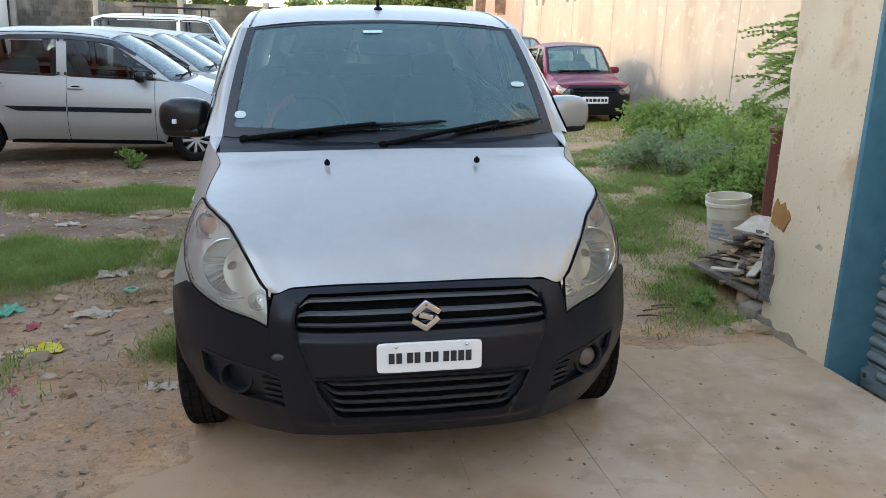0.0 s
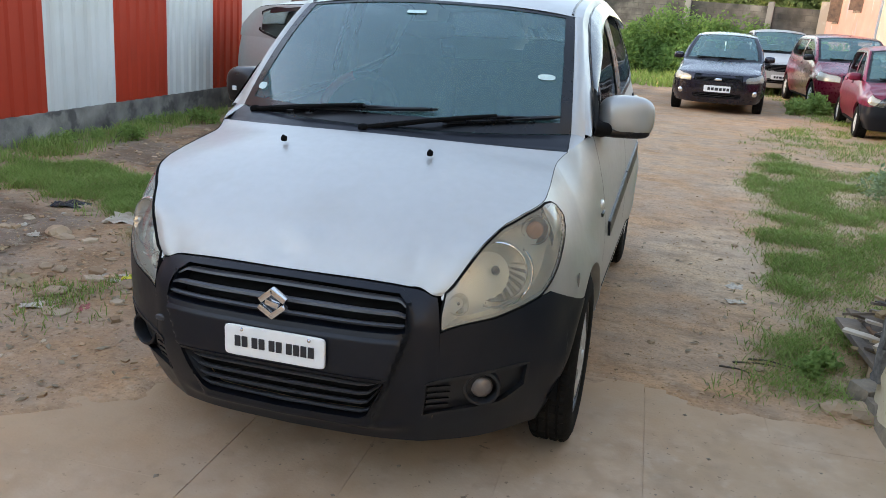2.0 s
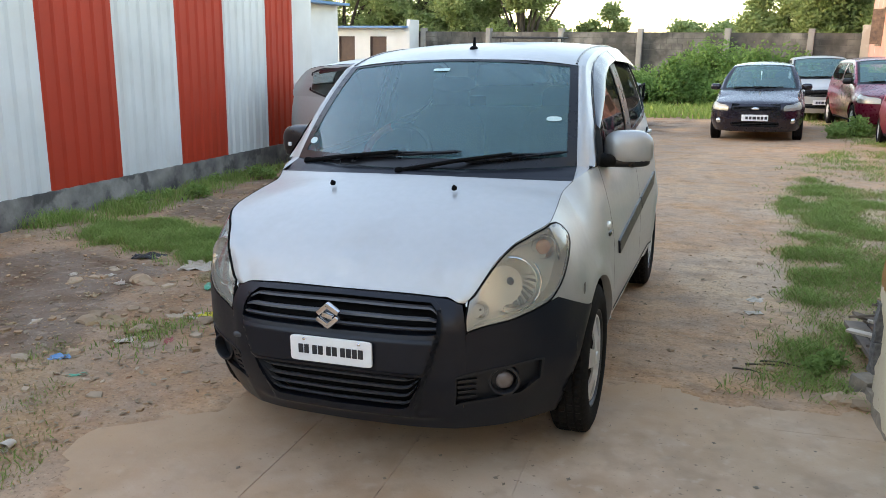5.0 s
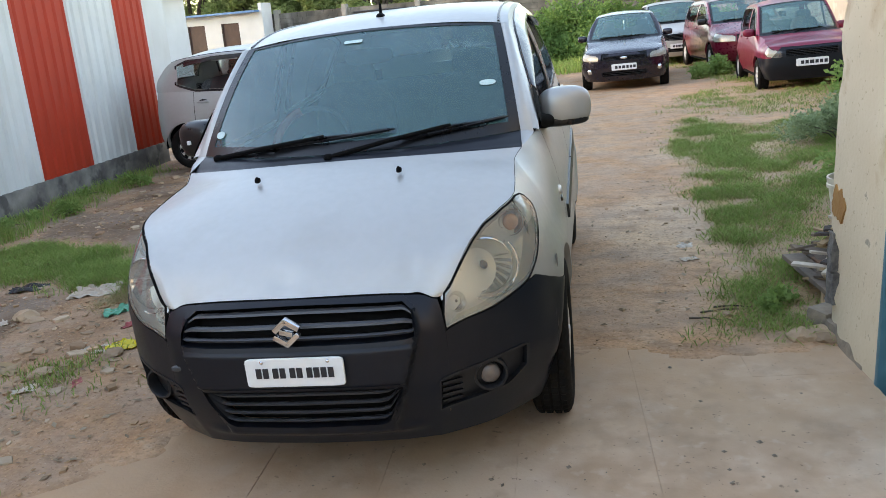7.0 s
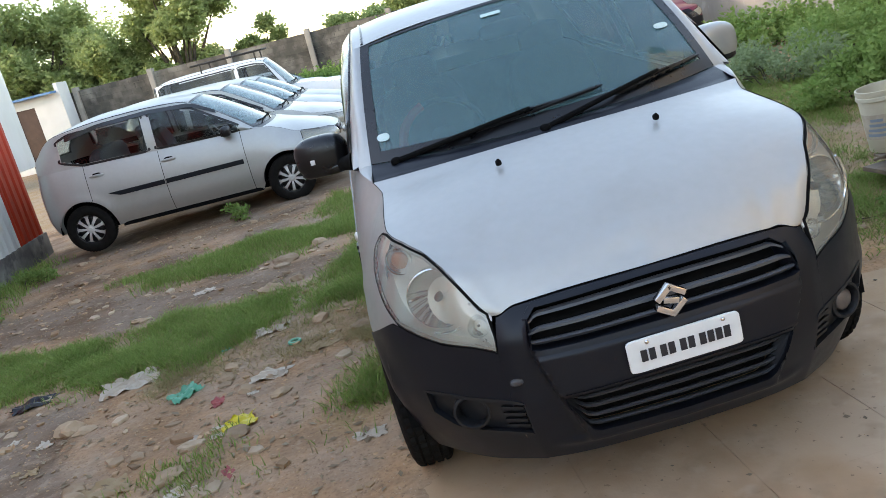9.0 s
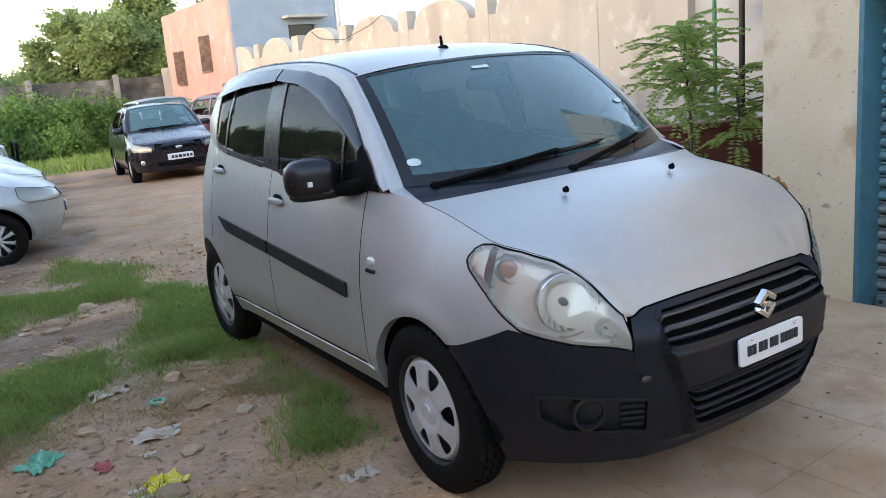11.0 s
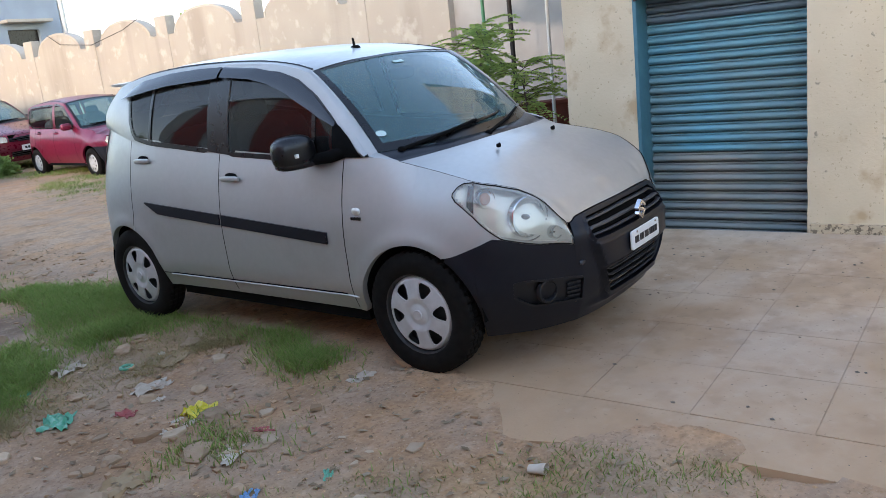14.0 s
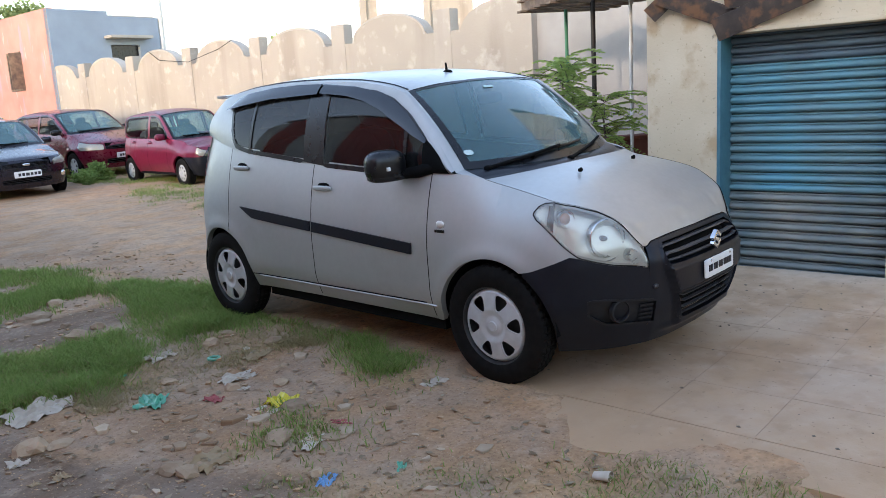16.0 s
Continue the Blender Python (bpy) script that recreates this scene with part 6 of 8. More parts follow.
part("charm", tube([(0.0, 1.45, 1.28), (0.0, 1.46, 1.10)], 0.012, 6), M["sticker"], navy_car[0])

# silver car behind it
P = saloon(4.3, 1.72, 1.58, 0.85, 2.5, "silver", 0.78, 1.0, 1.04, 1.0, 0.95, wr=0.31, lamp_z=(0.63, 0.76), tail=0.3)
P["grilles"] = [([(0, 0.60), (1.9, 0.62)], [(0, 0.75), (1.9, 0.74)], 4, 0.03), ([(0, 0.32), (1.9, 0.33)], [(0, 0.42), (1.9, 0.41)], 2, 0.03)]
other("silver_crossover", cut_grilles(P), on_ground(0.20, 22.0, 9), "silver crossover with a dark slotted grille behind the navy saloon", 1.72, 1.0, 1.0)

# maroon hatchback and the small red car by the cream wall
P = saloon(3.8, 1.69, 1.51, 0.78, 2.47, "maroon_paint", 0.74, 0.97, 1.02, 0.85, 1.0, wr=0.29, lamp_z=(0.60, 0.74), lamp_a=(2.2, 7.0), tail=0.25)
P["grilles"] = [([(0, 0.60), (1.9, 0.62)], [(0, 0.68), (1.9, 0.67)], 2, 0.03), ([(0, 0.30), (1.9, 0.31)], [(0, 0.40), (1.9, 0.39)], 2, 0.03)]
other("maroon_hatchback", cut_grilles(P), on_ground(1.93, 18.3, 14), "maroon rounded hatchback parked near the cream wall", 1.69, 0.85, 0.97, None, ((2.1, 0.88), (2.95, 0.9)))
P = saloon(3.30, 1.44, 1.405, 0.68, 2.175, "red_paint", 0.70, 0.86, 0.89, 0.86, 0.78, bumper="bumper", wr=0.262, square=1.0, lamp_z=(0.545, 0.665), lamp_a=(1.95, 4.3), cover="plain", tail=0.12)
P["grilles"] = [([(0, 0.56), (1.7, 0.56)], [(0, 0.665), (1.75, 0.665)], 4, 0.02)]
small_red = other("red_car", cut_grilles(P), on_ground(2.5, 13.85, 6.5, -0.04), "small boxy red hatchback with black bumper by the cream wall", 1.44, 0.86, 0.86, None, ((1.9, 0.80), (2.6, 0.81)), black=False)

# ---- plants ----
def leaf_mat(name, c, c2, trans=0.25):
    m = bpy.data.materials.new(name)
    m.use_nodes = True
    N, L = m.node_tree.nodes, m.node_tree.links
    b = N["Principled BSDF"]
    geo = N.new("ShaderNodeNewGeometry")
    mx = N.new("ShaderNodeMixRGB")
    mx.inputs[1].default_value, mx.inputs[2].default_value = (*c, 1), (*c2, 1)
    tc, nz = N.new("ShaderNodeTexCoord"), N.new("ShaderNodeTexNoise")
    nz.inputs["Scale"].default_value = 1.6
    L.new(tc.outputs["Object"], nz.inputs["Vector"])
    av = N.new("ShaderNodeMath")
    av.operation = "MULTIPLY_ADD"
    av.inputs[1].default_value = 0.55
    sc = N.new("ShaderNodeMath")
    sc.operation = "MULTIPLY"
    sc.inputs[1].default_value = 0.5
    L.new(nz.outputs[0], sc.inputs[0])
    L.new(geo.outputs["Random Per Island"], av.inputs[0])
    L.new(sc.outputs[0], av.inputs[2])
    L.new(av.outputs[0], mx.inputs[0])
    L.new(mx.outputs[0], b.inputs["Base Color"])
    b.inputs["Roughness"].default_value, b.inputs["Specular IOR Level"].default_value = 0.7, 0.14
    tr, ms = N.new("ShaderNodeBsdfTranslucent"), N.new("ShaderNodeMixShader")
    L.new(mx.outputs[0], tr.inputs[0])
    ms.inputs[0].default_value = trans
    L.new(b.outputs[0], ms.inputs[1])
    L.new(tr.outputs[0], ms.inputs[2])
    L.new(ms.outputs[0], N["Material Output"].inputs[0])
    return m


M["grass"] = leaf_mat("grass_blade", (0.10, 0.20, 0.035), (0.37, 0.46, 0.14), 0.35)
M["dry_grass"] = leaf_mat("dry_grass", (0.30, 0.24, 0.11), (0.42, 0.34, 0.18), 0.3)
M["leaf"] = leaf_mat("bush_leaf", (0.14, 0.25, 0.06), (0.33, 0.44, 0.15), 0.5)
M["leaf_dark"] = leaf_mat("creeper_leaf", (0.085, 0.175, 0.04), (0.24, 0.36, 0.11), 0.45)
M["leaf_grey"] = leaf_mat("grey_green_leaf", (0.20, 0.28, 0.14), (0.34, 0.41, 0.23), 0.45)
M["leaf_tree"] = leaf_mat("tree_leaf", (0.17, 0.25, 0.08), (0.42, 0.47, 0.22), 0.55)
M["leaf_frond"] = leaf_mat("frond_leaf", (0.17, 0.29, 0.07), (0.42, 0.53, 0.18), 0.5)
M["bark"] = mat("bark", (0.13, 0.10, 0.075), 0.95, 0, 0.2, 9, bump=0.4)


def under_car(x, y):
    """Inside the shade under the silver hatchback, where nothing grows."""
    q = on_ground(-0.031, 2.272, 9.2).inverted() @ Vector((x, y, 0))
    return abs(q.x) < 0.70 and 0.2 < q.y < 3.5


def lattice(x, y, k):
    """Smooth value noise in -1 .. 1 over arrays of points."""
    ix, iy = np.floor(x), np.floor(y)
    fx, fy = x - ix, y - iy
    fx, fy = fx * fx * (3 - 2 * fx), fy * fy * (3 - 2 * fy)

    def h(a, b):
        v = np.sin(a * 127.1 + b * 311.7 + k * 74.7) * 43758.5453
        return (v - np.floor(v)) * 2 - 1
    return (h(ix, iy) * (1 - fx) + h(ix + 1, iy) * fx) * (1 - fy) + (h(ix, iy + 1) * (1 - fx) + h(ix + 1, iy + 1) * fx) * fy


def edge_dists(x, y, poly):
    """edge_dist over arrays of points."""
    best, ins = np.full(x.shape, 9.0), np.zeros(x.shape, bool)
    for (x0, y0), (x1, y1) in zip(poly, poly[1:] + poly[:1]):
        dx, dy = x1 - x0, y1 - y0
        t = np.clip(((x - x0) * dx + (y - y0) * dy) / (dx * dx + dy * dy), 0, 1)
        best = np.minimum(best, np.hypot(x - x0 - dx * t, y - y0 - dy * t))
        if y0 != y1:
            ins ^= ((y0 > y) != (y1 > y)) & (x < dx * (y - y0) / dy + x0)
    return np.where(ins, best, -best)


def ramp(a, b, x):
    t = np.clip((x - a) / (b - a), 0, 1)
    return t * t * (3 - 2 * t)


def blades(poly, count, h, width, lean=0.5, seed=1, clump=0.0):
    """Tapered grass blades standing in a polygon."""
    rg = np.random.default_rng(seed)
    xs, ys = [p[0] for p in poly], [p[1] for p in poly]
    n = count * 9
    x, y = rg.uniform(min(xs) - 0.4, max(xs) + 0.4, n), rg.uniform(min(ys) - 0.4, max(ys) + 0.4, n)
    d = edge_dists(x, y, poly) + 0.12 * lattice(x * 4, y * 4, 2) + 0.06 * lattice(x * 11, y * 11, 5)
    q = 0.5 + 0.5 * lattice(x * 3.1, y * 3.1, 6)
    q2 = 0.5 + 0.5 * lattice(x * 7.5, y * 7.5, 3)
    keep = (d > -0.2) & (rg.random(n) < 0.10 * ramp(-0.2, 0, d) + ramp(-0.03, 0.15, d))
    keep &= (rg.random(n) < 0.15 + 1.3 * q) & (rg.random(n) > clump * ramp(0.62, 0.34, 0.6 * q + 0.4 * q2))
    keep &= edge_dists(x, y, SLAB) < -0.02
    pick = np.nonzero(keep)[0]
    pick = [k for k in pick[:int(count * 1.15)] if not under_car(x[k], y[k])][:count]
    x, y, q = x[pick], y[pick], q[pick]
    n = len(pick)
    z = np.array([ground_z(a, b) for a, b in zip(x.tolist(), y.tolist())]) - 0.005
    hh = h * rg.uniform(0.45, 1.15, n) * (0.55 + 0.7 * q)
    a, b = rg.uniform(0, 2 * np.pi, n), rg.uniform(0, 2 * np.pi, n)
    l = hh * lean * rg.uniform(0.3, 1.4, n)
    wx, wy, dx, dy = np.cos(a) * width, np.sin(a) * width, np.cos(b) * l, np.sin(b) * l
    v = np.stack([np.stack(p, 1) for p in ((x - wx, y - wy, z), (x + wx, y + wy, z), (x + wx * 0.7 + dx * 0.35, y + wy * 0.7 + dy * 0.35, z + hh * 0.6), (x - wx * 0.7 + dx * 0.35, y - wy * 0.7 + dy * 0.35, z + hh * 0.6), (x + dx, y + dy, z + hh))], 1)
    faces = [f for i in range(0, n * 5, 5) for f in ((i, i + 1, i + 2, i + 3), (i + 3, i + 2, i + 4))]
    return v.reshape(-1, 3).tolist(), faces


def lawn(key, count, h, width, dry=0.12, lean=0.6, clump=0.5):
    g = part("grass", blades(GRASS[key], count, h, width, lean, hash(len(key) * 7 + count) % 999, clump), M["grass"], None, smooth=False)
    tagged(g, "uneven green grass growing on the earth", "grass", kind="stuff")
    if dry:
        g = part("dry_grass", blades(GRASS[key], int(count * dry), h * 0.8, width, 1.0, count % 777, 0.3), M["dry_grass"], None, smooth=False)
        tagged(g, "dry straw-coloured grass among the green", "grass", kind="stuff")


lawn("west", 62000, 0.075, 0.0027, 0.22, 1.1, 0.35)
g = part("dry_grass", blades(GRASS["worn"], 11000, 0.04, 0.0018, 1.6, 61, 0.6), M["dry_grass"], None, smooth=False)
tagged(g, "short trampled dry grass on bare earth", "grass", kind="stuff")
lawn("middle", 22000, 0.08, 0.003, 0.25)
lawn("north", 6000, 0.06, 0.003, 0.3)
lawn("shed", 6000, 0.13, 0.004, 0.2)
lawn("tuft", 1300, 0.05, 0.0028, 0.3)
lawn("front", 1500, 0.04, 0.0026, 1.2, 1.1, 0.9)
lawn("east", 50000, 0.055, 0.003, 0.55, 1.4, 0.72)
lawn("lot", 13000, 0.06, 0.004, 0.6, 1.0, 0.92)
lawn("far", 9000, 0.28, 0.02, 0.1)


def crown(clumps, leaves, size, seed, hollow=0.5, up=0.4):
    """Leaves spread over lumps (centre, radius): thick at the rim, gaps between."""
    rg = np.random.default_rng(seed)
    tot = sum(r * r for _, r in clumps)
    out = []
    for c, r in clumps:
        n = int(leaves * r * r / tot)
        unit = lambda a: a / np.maximum(np.linalg.norm(a, axis=1, keepdims=True), 1e-6)
        d = unit(rg.normal(size=(n, 3)))
        rough = lattice(d[:, 0] * 2.6 + c.x * 3 + d[:, 2] * 1.7, d[:, 1] * 2.6 + c.z * 3 - d[:, 2] * 1.3, seed % 97)
        rr = r * (hollow + (1 - hollow) * rg.random(n) ** 0.6) * (1 + 0.5 * rough)
        p = np.array(c) + d * rr[:, None] * np.array((1, 1, 0.85))
        a = unit(rg.normal(size=(n, 3)) * np.array((1, 1, 0.6)) + np.array((0, 0, up)))
        s_ = unit(np.cross(a, rg.normal(size=(n, 3))))
        l = (size * rg.uniform(0.6, 1.3, n))[:, None]
        bend = np.cross(a, s_) * l * 0.12
        out.append(np.stack([p, p + a * l * 0.5 + s_ * l * 0.30 - bend, p + a * l, p + a * l * 0.5 - s_ * l * 0.30 - bend], 1).reshape(-1, 3))
    v = np.concatenate(out)
    return v.tolist(), [(i, i + 1, i + 2, i + 3) for i in range(0, len(v), 4)]


def bush(name, x, y, w, d, h, leaves, size, material, label, seed, lumps=9):
    rnd = random.Random(seed)
    z = ground_z(x, y)
    cl = []
    for _ in range(lumps):
        a = rnd.uniform(0, 2 * math.pi)
        q = math.sqrt(rnd.random())
        r = h * rnd.uniform(0.22, 0.42)
        px_, py_ = x + w * q * math.cos(a), y + d * q * math.sin(a)
        cl.append((Vector((px_, py_, z + max(r * 0.5, (h - r) * rnd.uniform(0.3, 1.0) * (1.1 - 0.6 * q)))), r))
    root = thing(name, Matrix.Identity(4), label, "bush", "weeds and bushes")
    part("foliage", crown(cl, leaves, size, seed, 0.35), material, root, smooth=False)
    st = []
    for c, r in cl:
        st.append(tube([(x + (c.x - x) * 0.3, y + (c.y - y) * 0.3, z - 0.03), ((x + c.x) / 2, (y + c.y) / 2, z + (c.z - z) * 0.55), tuple(c)], [0.012 * h, 0.009 * h, 0.004], 5))
    part("stems", merge(*st), M["bark"], root)
    return root


def tree(x, y, h, spread, leaves, size, seed, material="leaf_tree", label="leafy green tree beyond the block wall", low=0.17):
    rnd = random.Random(seed)
    z = gz(x, y) - 0.1
    root = thing("tree", Matrix.Identity(4), label, "tree", "trees beyond the wall")
    limbs, cl = [], []
    th = h * low
    limbs.append(tube([(x, y, z), (x + rnd.uniform(-0.2, 0.2), y, z + th * 0.6), (x + rnd.uniform(-0.3, 0.3), y, z + th * 1.2)], [0.05 * h ** 0.8, 0.04 * h ** 0.8, 0.025 * h ** 0.8], 8))
    for i in range(13):
        a = rnd.uniform(0, 2 * math.pi)
        q = math.sqrt(rnd.random())
        r = spread * rnd.uniform(0.20, 0.40)
        c = Vector((x + spread * q * math.cos(a), y + spread * 0.7 * q * math.sin(a), z + th + (h - th - r) * rnd.uniform(0.15, 1.0) * (1.08 - 0.5 * q)))
        cl.append((c, r))
        limbs.append(tube([(x, y, z + th * 0.9), ((x + c.x) / 2, (y + c.y) / 2, (z + th + c.z) / 2 + 0.1), tuple(c)], [0.02 * h ** 0.8, 0.012 * h ** 0.8, 0.006], 6))
    for i in range(6):
        a = 2 * math.pi * (i + rnd.random()) / 6
        r = spread * rnd.uniform(0.26, 0.36)
        cl.append((Vector((x + spread * 0.6 * math.cos(a), y + spread * 0.5 * math.sin(a), z + max(th + r * 0.4, 2.3 + rnd.uniform(0, 0.7)))), r))
    part("trunk", merge(*limbs), M["bark"], root)
    part("crown", crown(cl, leaves, size, seed + 5, 0.4, 0.1), M[material], root, smooth=False)
    return root


# trees beyond the block wall
for i, (x, y, h, s, n) in enumerate([(-24, 36, 10.8, 4.2, 13000), (-20.3, 35.5, 9.8, 2.8, 13000), (-17.0, 35, 6.4, 2.7, 11000), (-13.3, 35, 8.6, 2.5, 11000), (-10.0, 36, 4.5, 1.3, 3000), (-28, 33, 8, 4, 7000), (-34, 30, 9, 5, 6000), (-6.2, 38, 4.0, 1.6, 1800), (-2.4, 37, 6.6, 2.4, 9000), (0.6, 36, 8.0, 3.0, 13000), (2.6, 38, 8.6, 3.2, 13000), (-4.4, 40, 4.2, 1.6, 2500), (-23, 44, 9, 5, 7000), (5, 42, 7.5, 4, 5000)]):
    tree(x, y, h, s, int(n * 3.2), 0.19, 40 + i)
tree(8.0, 22.2, 4.2, 0.6, 1500, 0.12, 91, "leaf_tree", "small young tree behind the boundary wall")
# bushes against the wall and by the cars
bush("bush", -4.4, 28.2, 2.6, 1.2, 1.9, 15000, 0.14, M["leaf_dark"], "sprawling green creeper heaped against the block wall", 3, 16)
bush("bush", -7.4, 28.8, 2.0, 1.0, 1.4, 8500, 0.12, M["leaf_dark"], "low green creeper against the block wall", 4, 10)
bush("bush", -3.2, 29.2, 1.5, 0.8, 3.1, 9000, 0.13, M["leaf_dark"], "airy green shrub leaning over the block wall", 25, 12)
bush("bush", -1.9, 29.3, 1.6, 0.8, 2.3, 8500, 0.12, M["leaf_dark"], "tall green shrub growing against the block wall", 5, 10)
bush("bush", 0.75, 27.0, 0.7, 1.8, 2.2, 8000, 0.11, M["leaf"], "green shrub beside the pink house", 6, 10)
bush("bush", 1.05, 17.6, 0.4, 0.6, 0.5, 1900, 0.08, M["leaf"], "clump of weeds between the parked red cars", 7, 8)
# weeds by the cream wall
bush("weeds", 3.3, 11.6, 0.5, 0.7, 0.95, 3600, 0.075, M["leaf"], "leafy green weeds against the cream wall", 11, 10)
bush("weeds", 3.9, 10.4, 0.6, 0.8, 0.85, 3600, 0.075, M["leaf"], "leafy green weeds against the cream wall", 12, 10)
bush("weeds", 2.45, 8.9, 0.6, 0.8, 0.62, 4800, 0.05, M["leaf_grey"], "grey-green bushy weeds at the track's edge", 13, 12)
bush("weeds", 3.2, 8.9, 0.6, 0.9, 0.72, 4000, 0.06, M["leaf"], "dark green weeds behind the shop pillar", 14, 10)
bush("weeds", 2.55, 7.2, 0.5, 0.7, 0.60, 4200, 0.055, M["leaf"], "dense green weeds behind the paint bucket", 15, 10)
bush("weeds", 3.0, 6.6, 0.5, 0.6, 0.8, 3600, 0.06, M["leaf"], "dense green weeds behind the paint bucket", 16, 10)
bush("weeds", 4.3, 8.9, 0.6, 0.7, 0.9, 3200, 0.07, M["leaf"], "dark green weeds by the poles", 17, 9)
bush("weeds", -5.35, 6.5, 0.2, 0.5, 0.22, 900, 0.04, M["leaf"], "low broad-leaved weeds along the shed plinth", 18, 7)
bush("weeds", -5.75, 8.1, 0.22, 0.6, 0.25, 900, 0.045, M["leaf"], "low broad-leaved weeds along the shed plinth", 19, 7)
bush("weeds", -3.55, 8.95, 0.12, 0.12, 0.28, 300, 0.05, M["leaf"], "small upright weed beside the parked hatchback", 20, 4)
bush("weeds", 1.45, 4.2, 0.12, 0.2, 0.12, 500, 0.035, M["leaf"], "low weeds at the foot of the pillar", 21, 5)


def fronds(x, y, h, count, seed):
    """A sapling with feathered leaves: a stem, arching stalks and paired leaflets."""
    rnd = random.Random(seed)
    z = ground_z(x, y)
    root = thing("sapling", Matrix.Identity(4), "young sapling with feathery paired leaves beside the pillar", "sapling")
    st = [tube([(x, y, z), (x + 0.04, y + 0.03, z + h * 0.5), (x + 0.02, y + 0.08, z + h * 0.85)], [0.016, 0.012, 0.006], 6)]
    verts, faces = [], []
    for i in range(count):
        t = rnd.uniform(0.5, 1.0)
        b = Vector((x + 0.04 * t, y + 0.08 * t, z + h * t))
        a = rnd.uniform(0, 2 * math.pi)
        l = rnd.uniform(0.32, 0.58)
        rise = rnd.uniform(-0.1, 0.75)
        pts = []
        for k in range(9):
            s = k / 8
            pts.append(b + Vector((math.cos(a) * l * s, math.sin(a) * l * s, l * (rise * s - 0.45 * s * s))))
        st.append(tube(pts, [0.004 - 0.003 * k / 8 for k in range(9)], 4))
        sd = Vector((-math.sin(a), math.cos(a), 0))
        for k in range(14):
            s = 0.15 + 0.85 * k / 13
            p = pts[min(int(s * 8), 7)].lerp(pts[min(int(s * 8) + 1, 8)], s * 8 - int(s * 8)) if s < 1 else pts[8]
            for sg in (1, -1):
                d = (sd * sg + Vector((math.cos(a), math.sin(a), 0)) * 0.45 + Vector((0, 0, rnd.uniform(-0.35, 0.15)))).normalized()
                ll = 0.062 * (1.1 - 0.5 * abs(s - 0.45)) * rnd.uniform(0.85, 1.15)
                w = (Vector((math.cos(a), math.sin(a), 0)) * rnd.uniform(0.3, 1) + Vector((0, 0, rnd.uniform(0.4, 1.2)))).normalized() * 0.012
                i0 = len(verts)
                verts += [p, p + d * ll * 0.5 + w, p + d * ll, p + d * ll * 0.5 - w]
                faces.append((i0, i0 + 1, i0 + 2, i0 + 3))
    part("stem", merge(*st), M["bark"], root)
    part("foliage", (verts, faces), M["leaf_frond"], root, smooth=False)


fronds(2.5, 5.6, 1.62, 80, 5)
fronds(2.8, 5.35, 1.25, 46, 6)

# ---- stones and litter ----
M["stone"] = mat("pale_stone", (0.48, 0.34, 0.22), 0.9, 0, 0.15, 12, bump=0.3, color2=(0.34, 0.23, 0.145), piece=0.25, spec=0.15)
M["paper"] = mat("waste_paper", (0.66, 0.575, 0.46), 0.85, 0, 0.12, 18, color2=(0.46, 0.37, 0.28))
M["green_plastic"] = mat("green_plastic", (0.09, 0.42, 0.26), 0.4, 0, 0.1, 18)
M["yellow_plastic"] = mat("yellow_plastic", (0.75, 0.60, 0.03), 0.4, 0, 0.1, 18)
M["pink_rag"] = mat("red_rag", (0.45, 0.10, 0.09), 0.8, 0, 0.15, 18)
M["carton"] = mat("brown_carton", (0.42, 0.29, 0.16), 0.9, 0, 0.1, 14)
M["blue_plastic"] = mat("blue_wrapper", (0.15, 0.35, 0.6), 0.4, 0, 0.1, 18)
M["pail"] = mat("pail_plastic", (0.74, 0.69, 0.56), 0.5, 0, 0.08, 8, color2=(0.60, 0.53, 0.40))


def stone_mesh(seed, flat=0.6):
    bm = bmesh.new()
    bmesh.ops.create_icosphere(bm, subdivisions=2, radius=1)
    for v in bm.verts:
        n = v.co.normalized()
        v.co *= 1 + 0.5 * noise.noise(n * 1.3 + Vector((seed * 3.1, 0, 0)))
        v.co.z *= flat
        v.co.x *= 1.2
    me = bpy.data.meshes.new("stone")
    bm.to_mesh(me)
    bm.free()
    me.materials.append(M["stone"])
    return me


STONES = [stone_mesh(i, 0.35 + 0.1 * (i % 4)) for i in range(6)]


def stone(x, y, r, seed, label="pale broken stone lying on the earth"):
    rnd = random.Random(seed)
    ob = put("stone", STONES[seed % 6], None, None, Matrix.Translation((x, y, ground_z(x, y) + r * 0.12)) @ Matrix.Rotation(rnd.uniform(0, 6.3), 4, "Z") @ Matrix.Rotation(rnd.uniform(-0.2, 0.2), 4, "X") @ Matrix.Diagonal((r, r, r, 1)))
    return tagged(ob, label, "stone", "loose stones")


spots = [(-2.37, 6.48, 0.10), (-2.26, 5.64, 0.085), (-2.14, 6.82, 0.06), (-2.1, 5.8, 0.055), (-2.04, 3.12, 0.07), (-1.71, 3.75, 0.045), (-1.83, 3.38, 0.06), (-2.51, 3.18, 0.055), (-2.47, 3.1, 0.05), (-2.91, 3.87, 0.07), (-2.8, 3.83, 0.05), (-1.54, 4.88, 0.04), (-2.35, 5.42, 0.05), (-2.13, 4.28, 0.045), (-2.1, 4.1, 0.04), (-1.92, 3.89, 0.045)]
for i, (x, y, r) in enumerate(spots):
    stone(x, y, r, i)
rs = random.Random(77)
for i in range(150):
    x, y = rs.uniform(-5.6, -0.9), rs.uniform(1.6, 9.0)
    if edge_dist(x, y, SLAB) > -0.05 or (x > -1.25 and y > 2.2) or math.hypot(x + 3.46, y) < 0.4:
        continue
    stone(x, y, rs.choice((0.018, 0.022, 0.03, 0.035, 0.05)), i + 20)
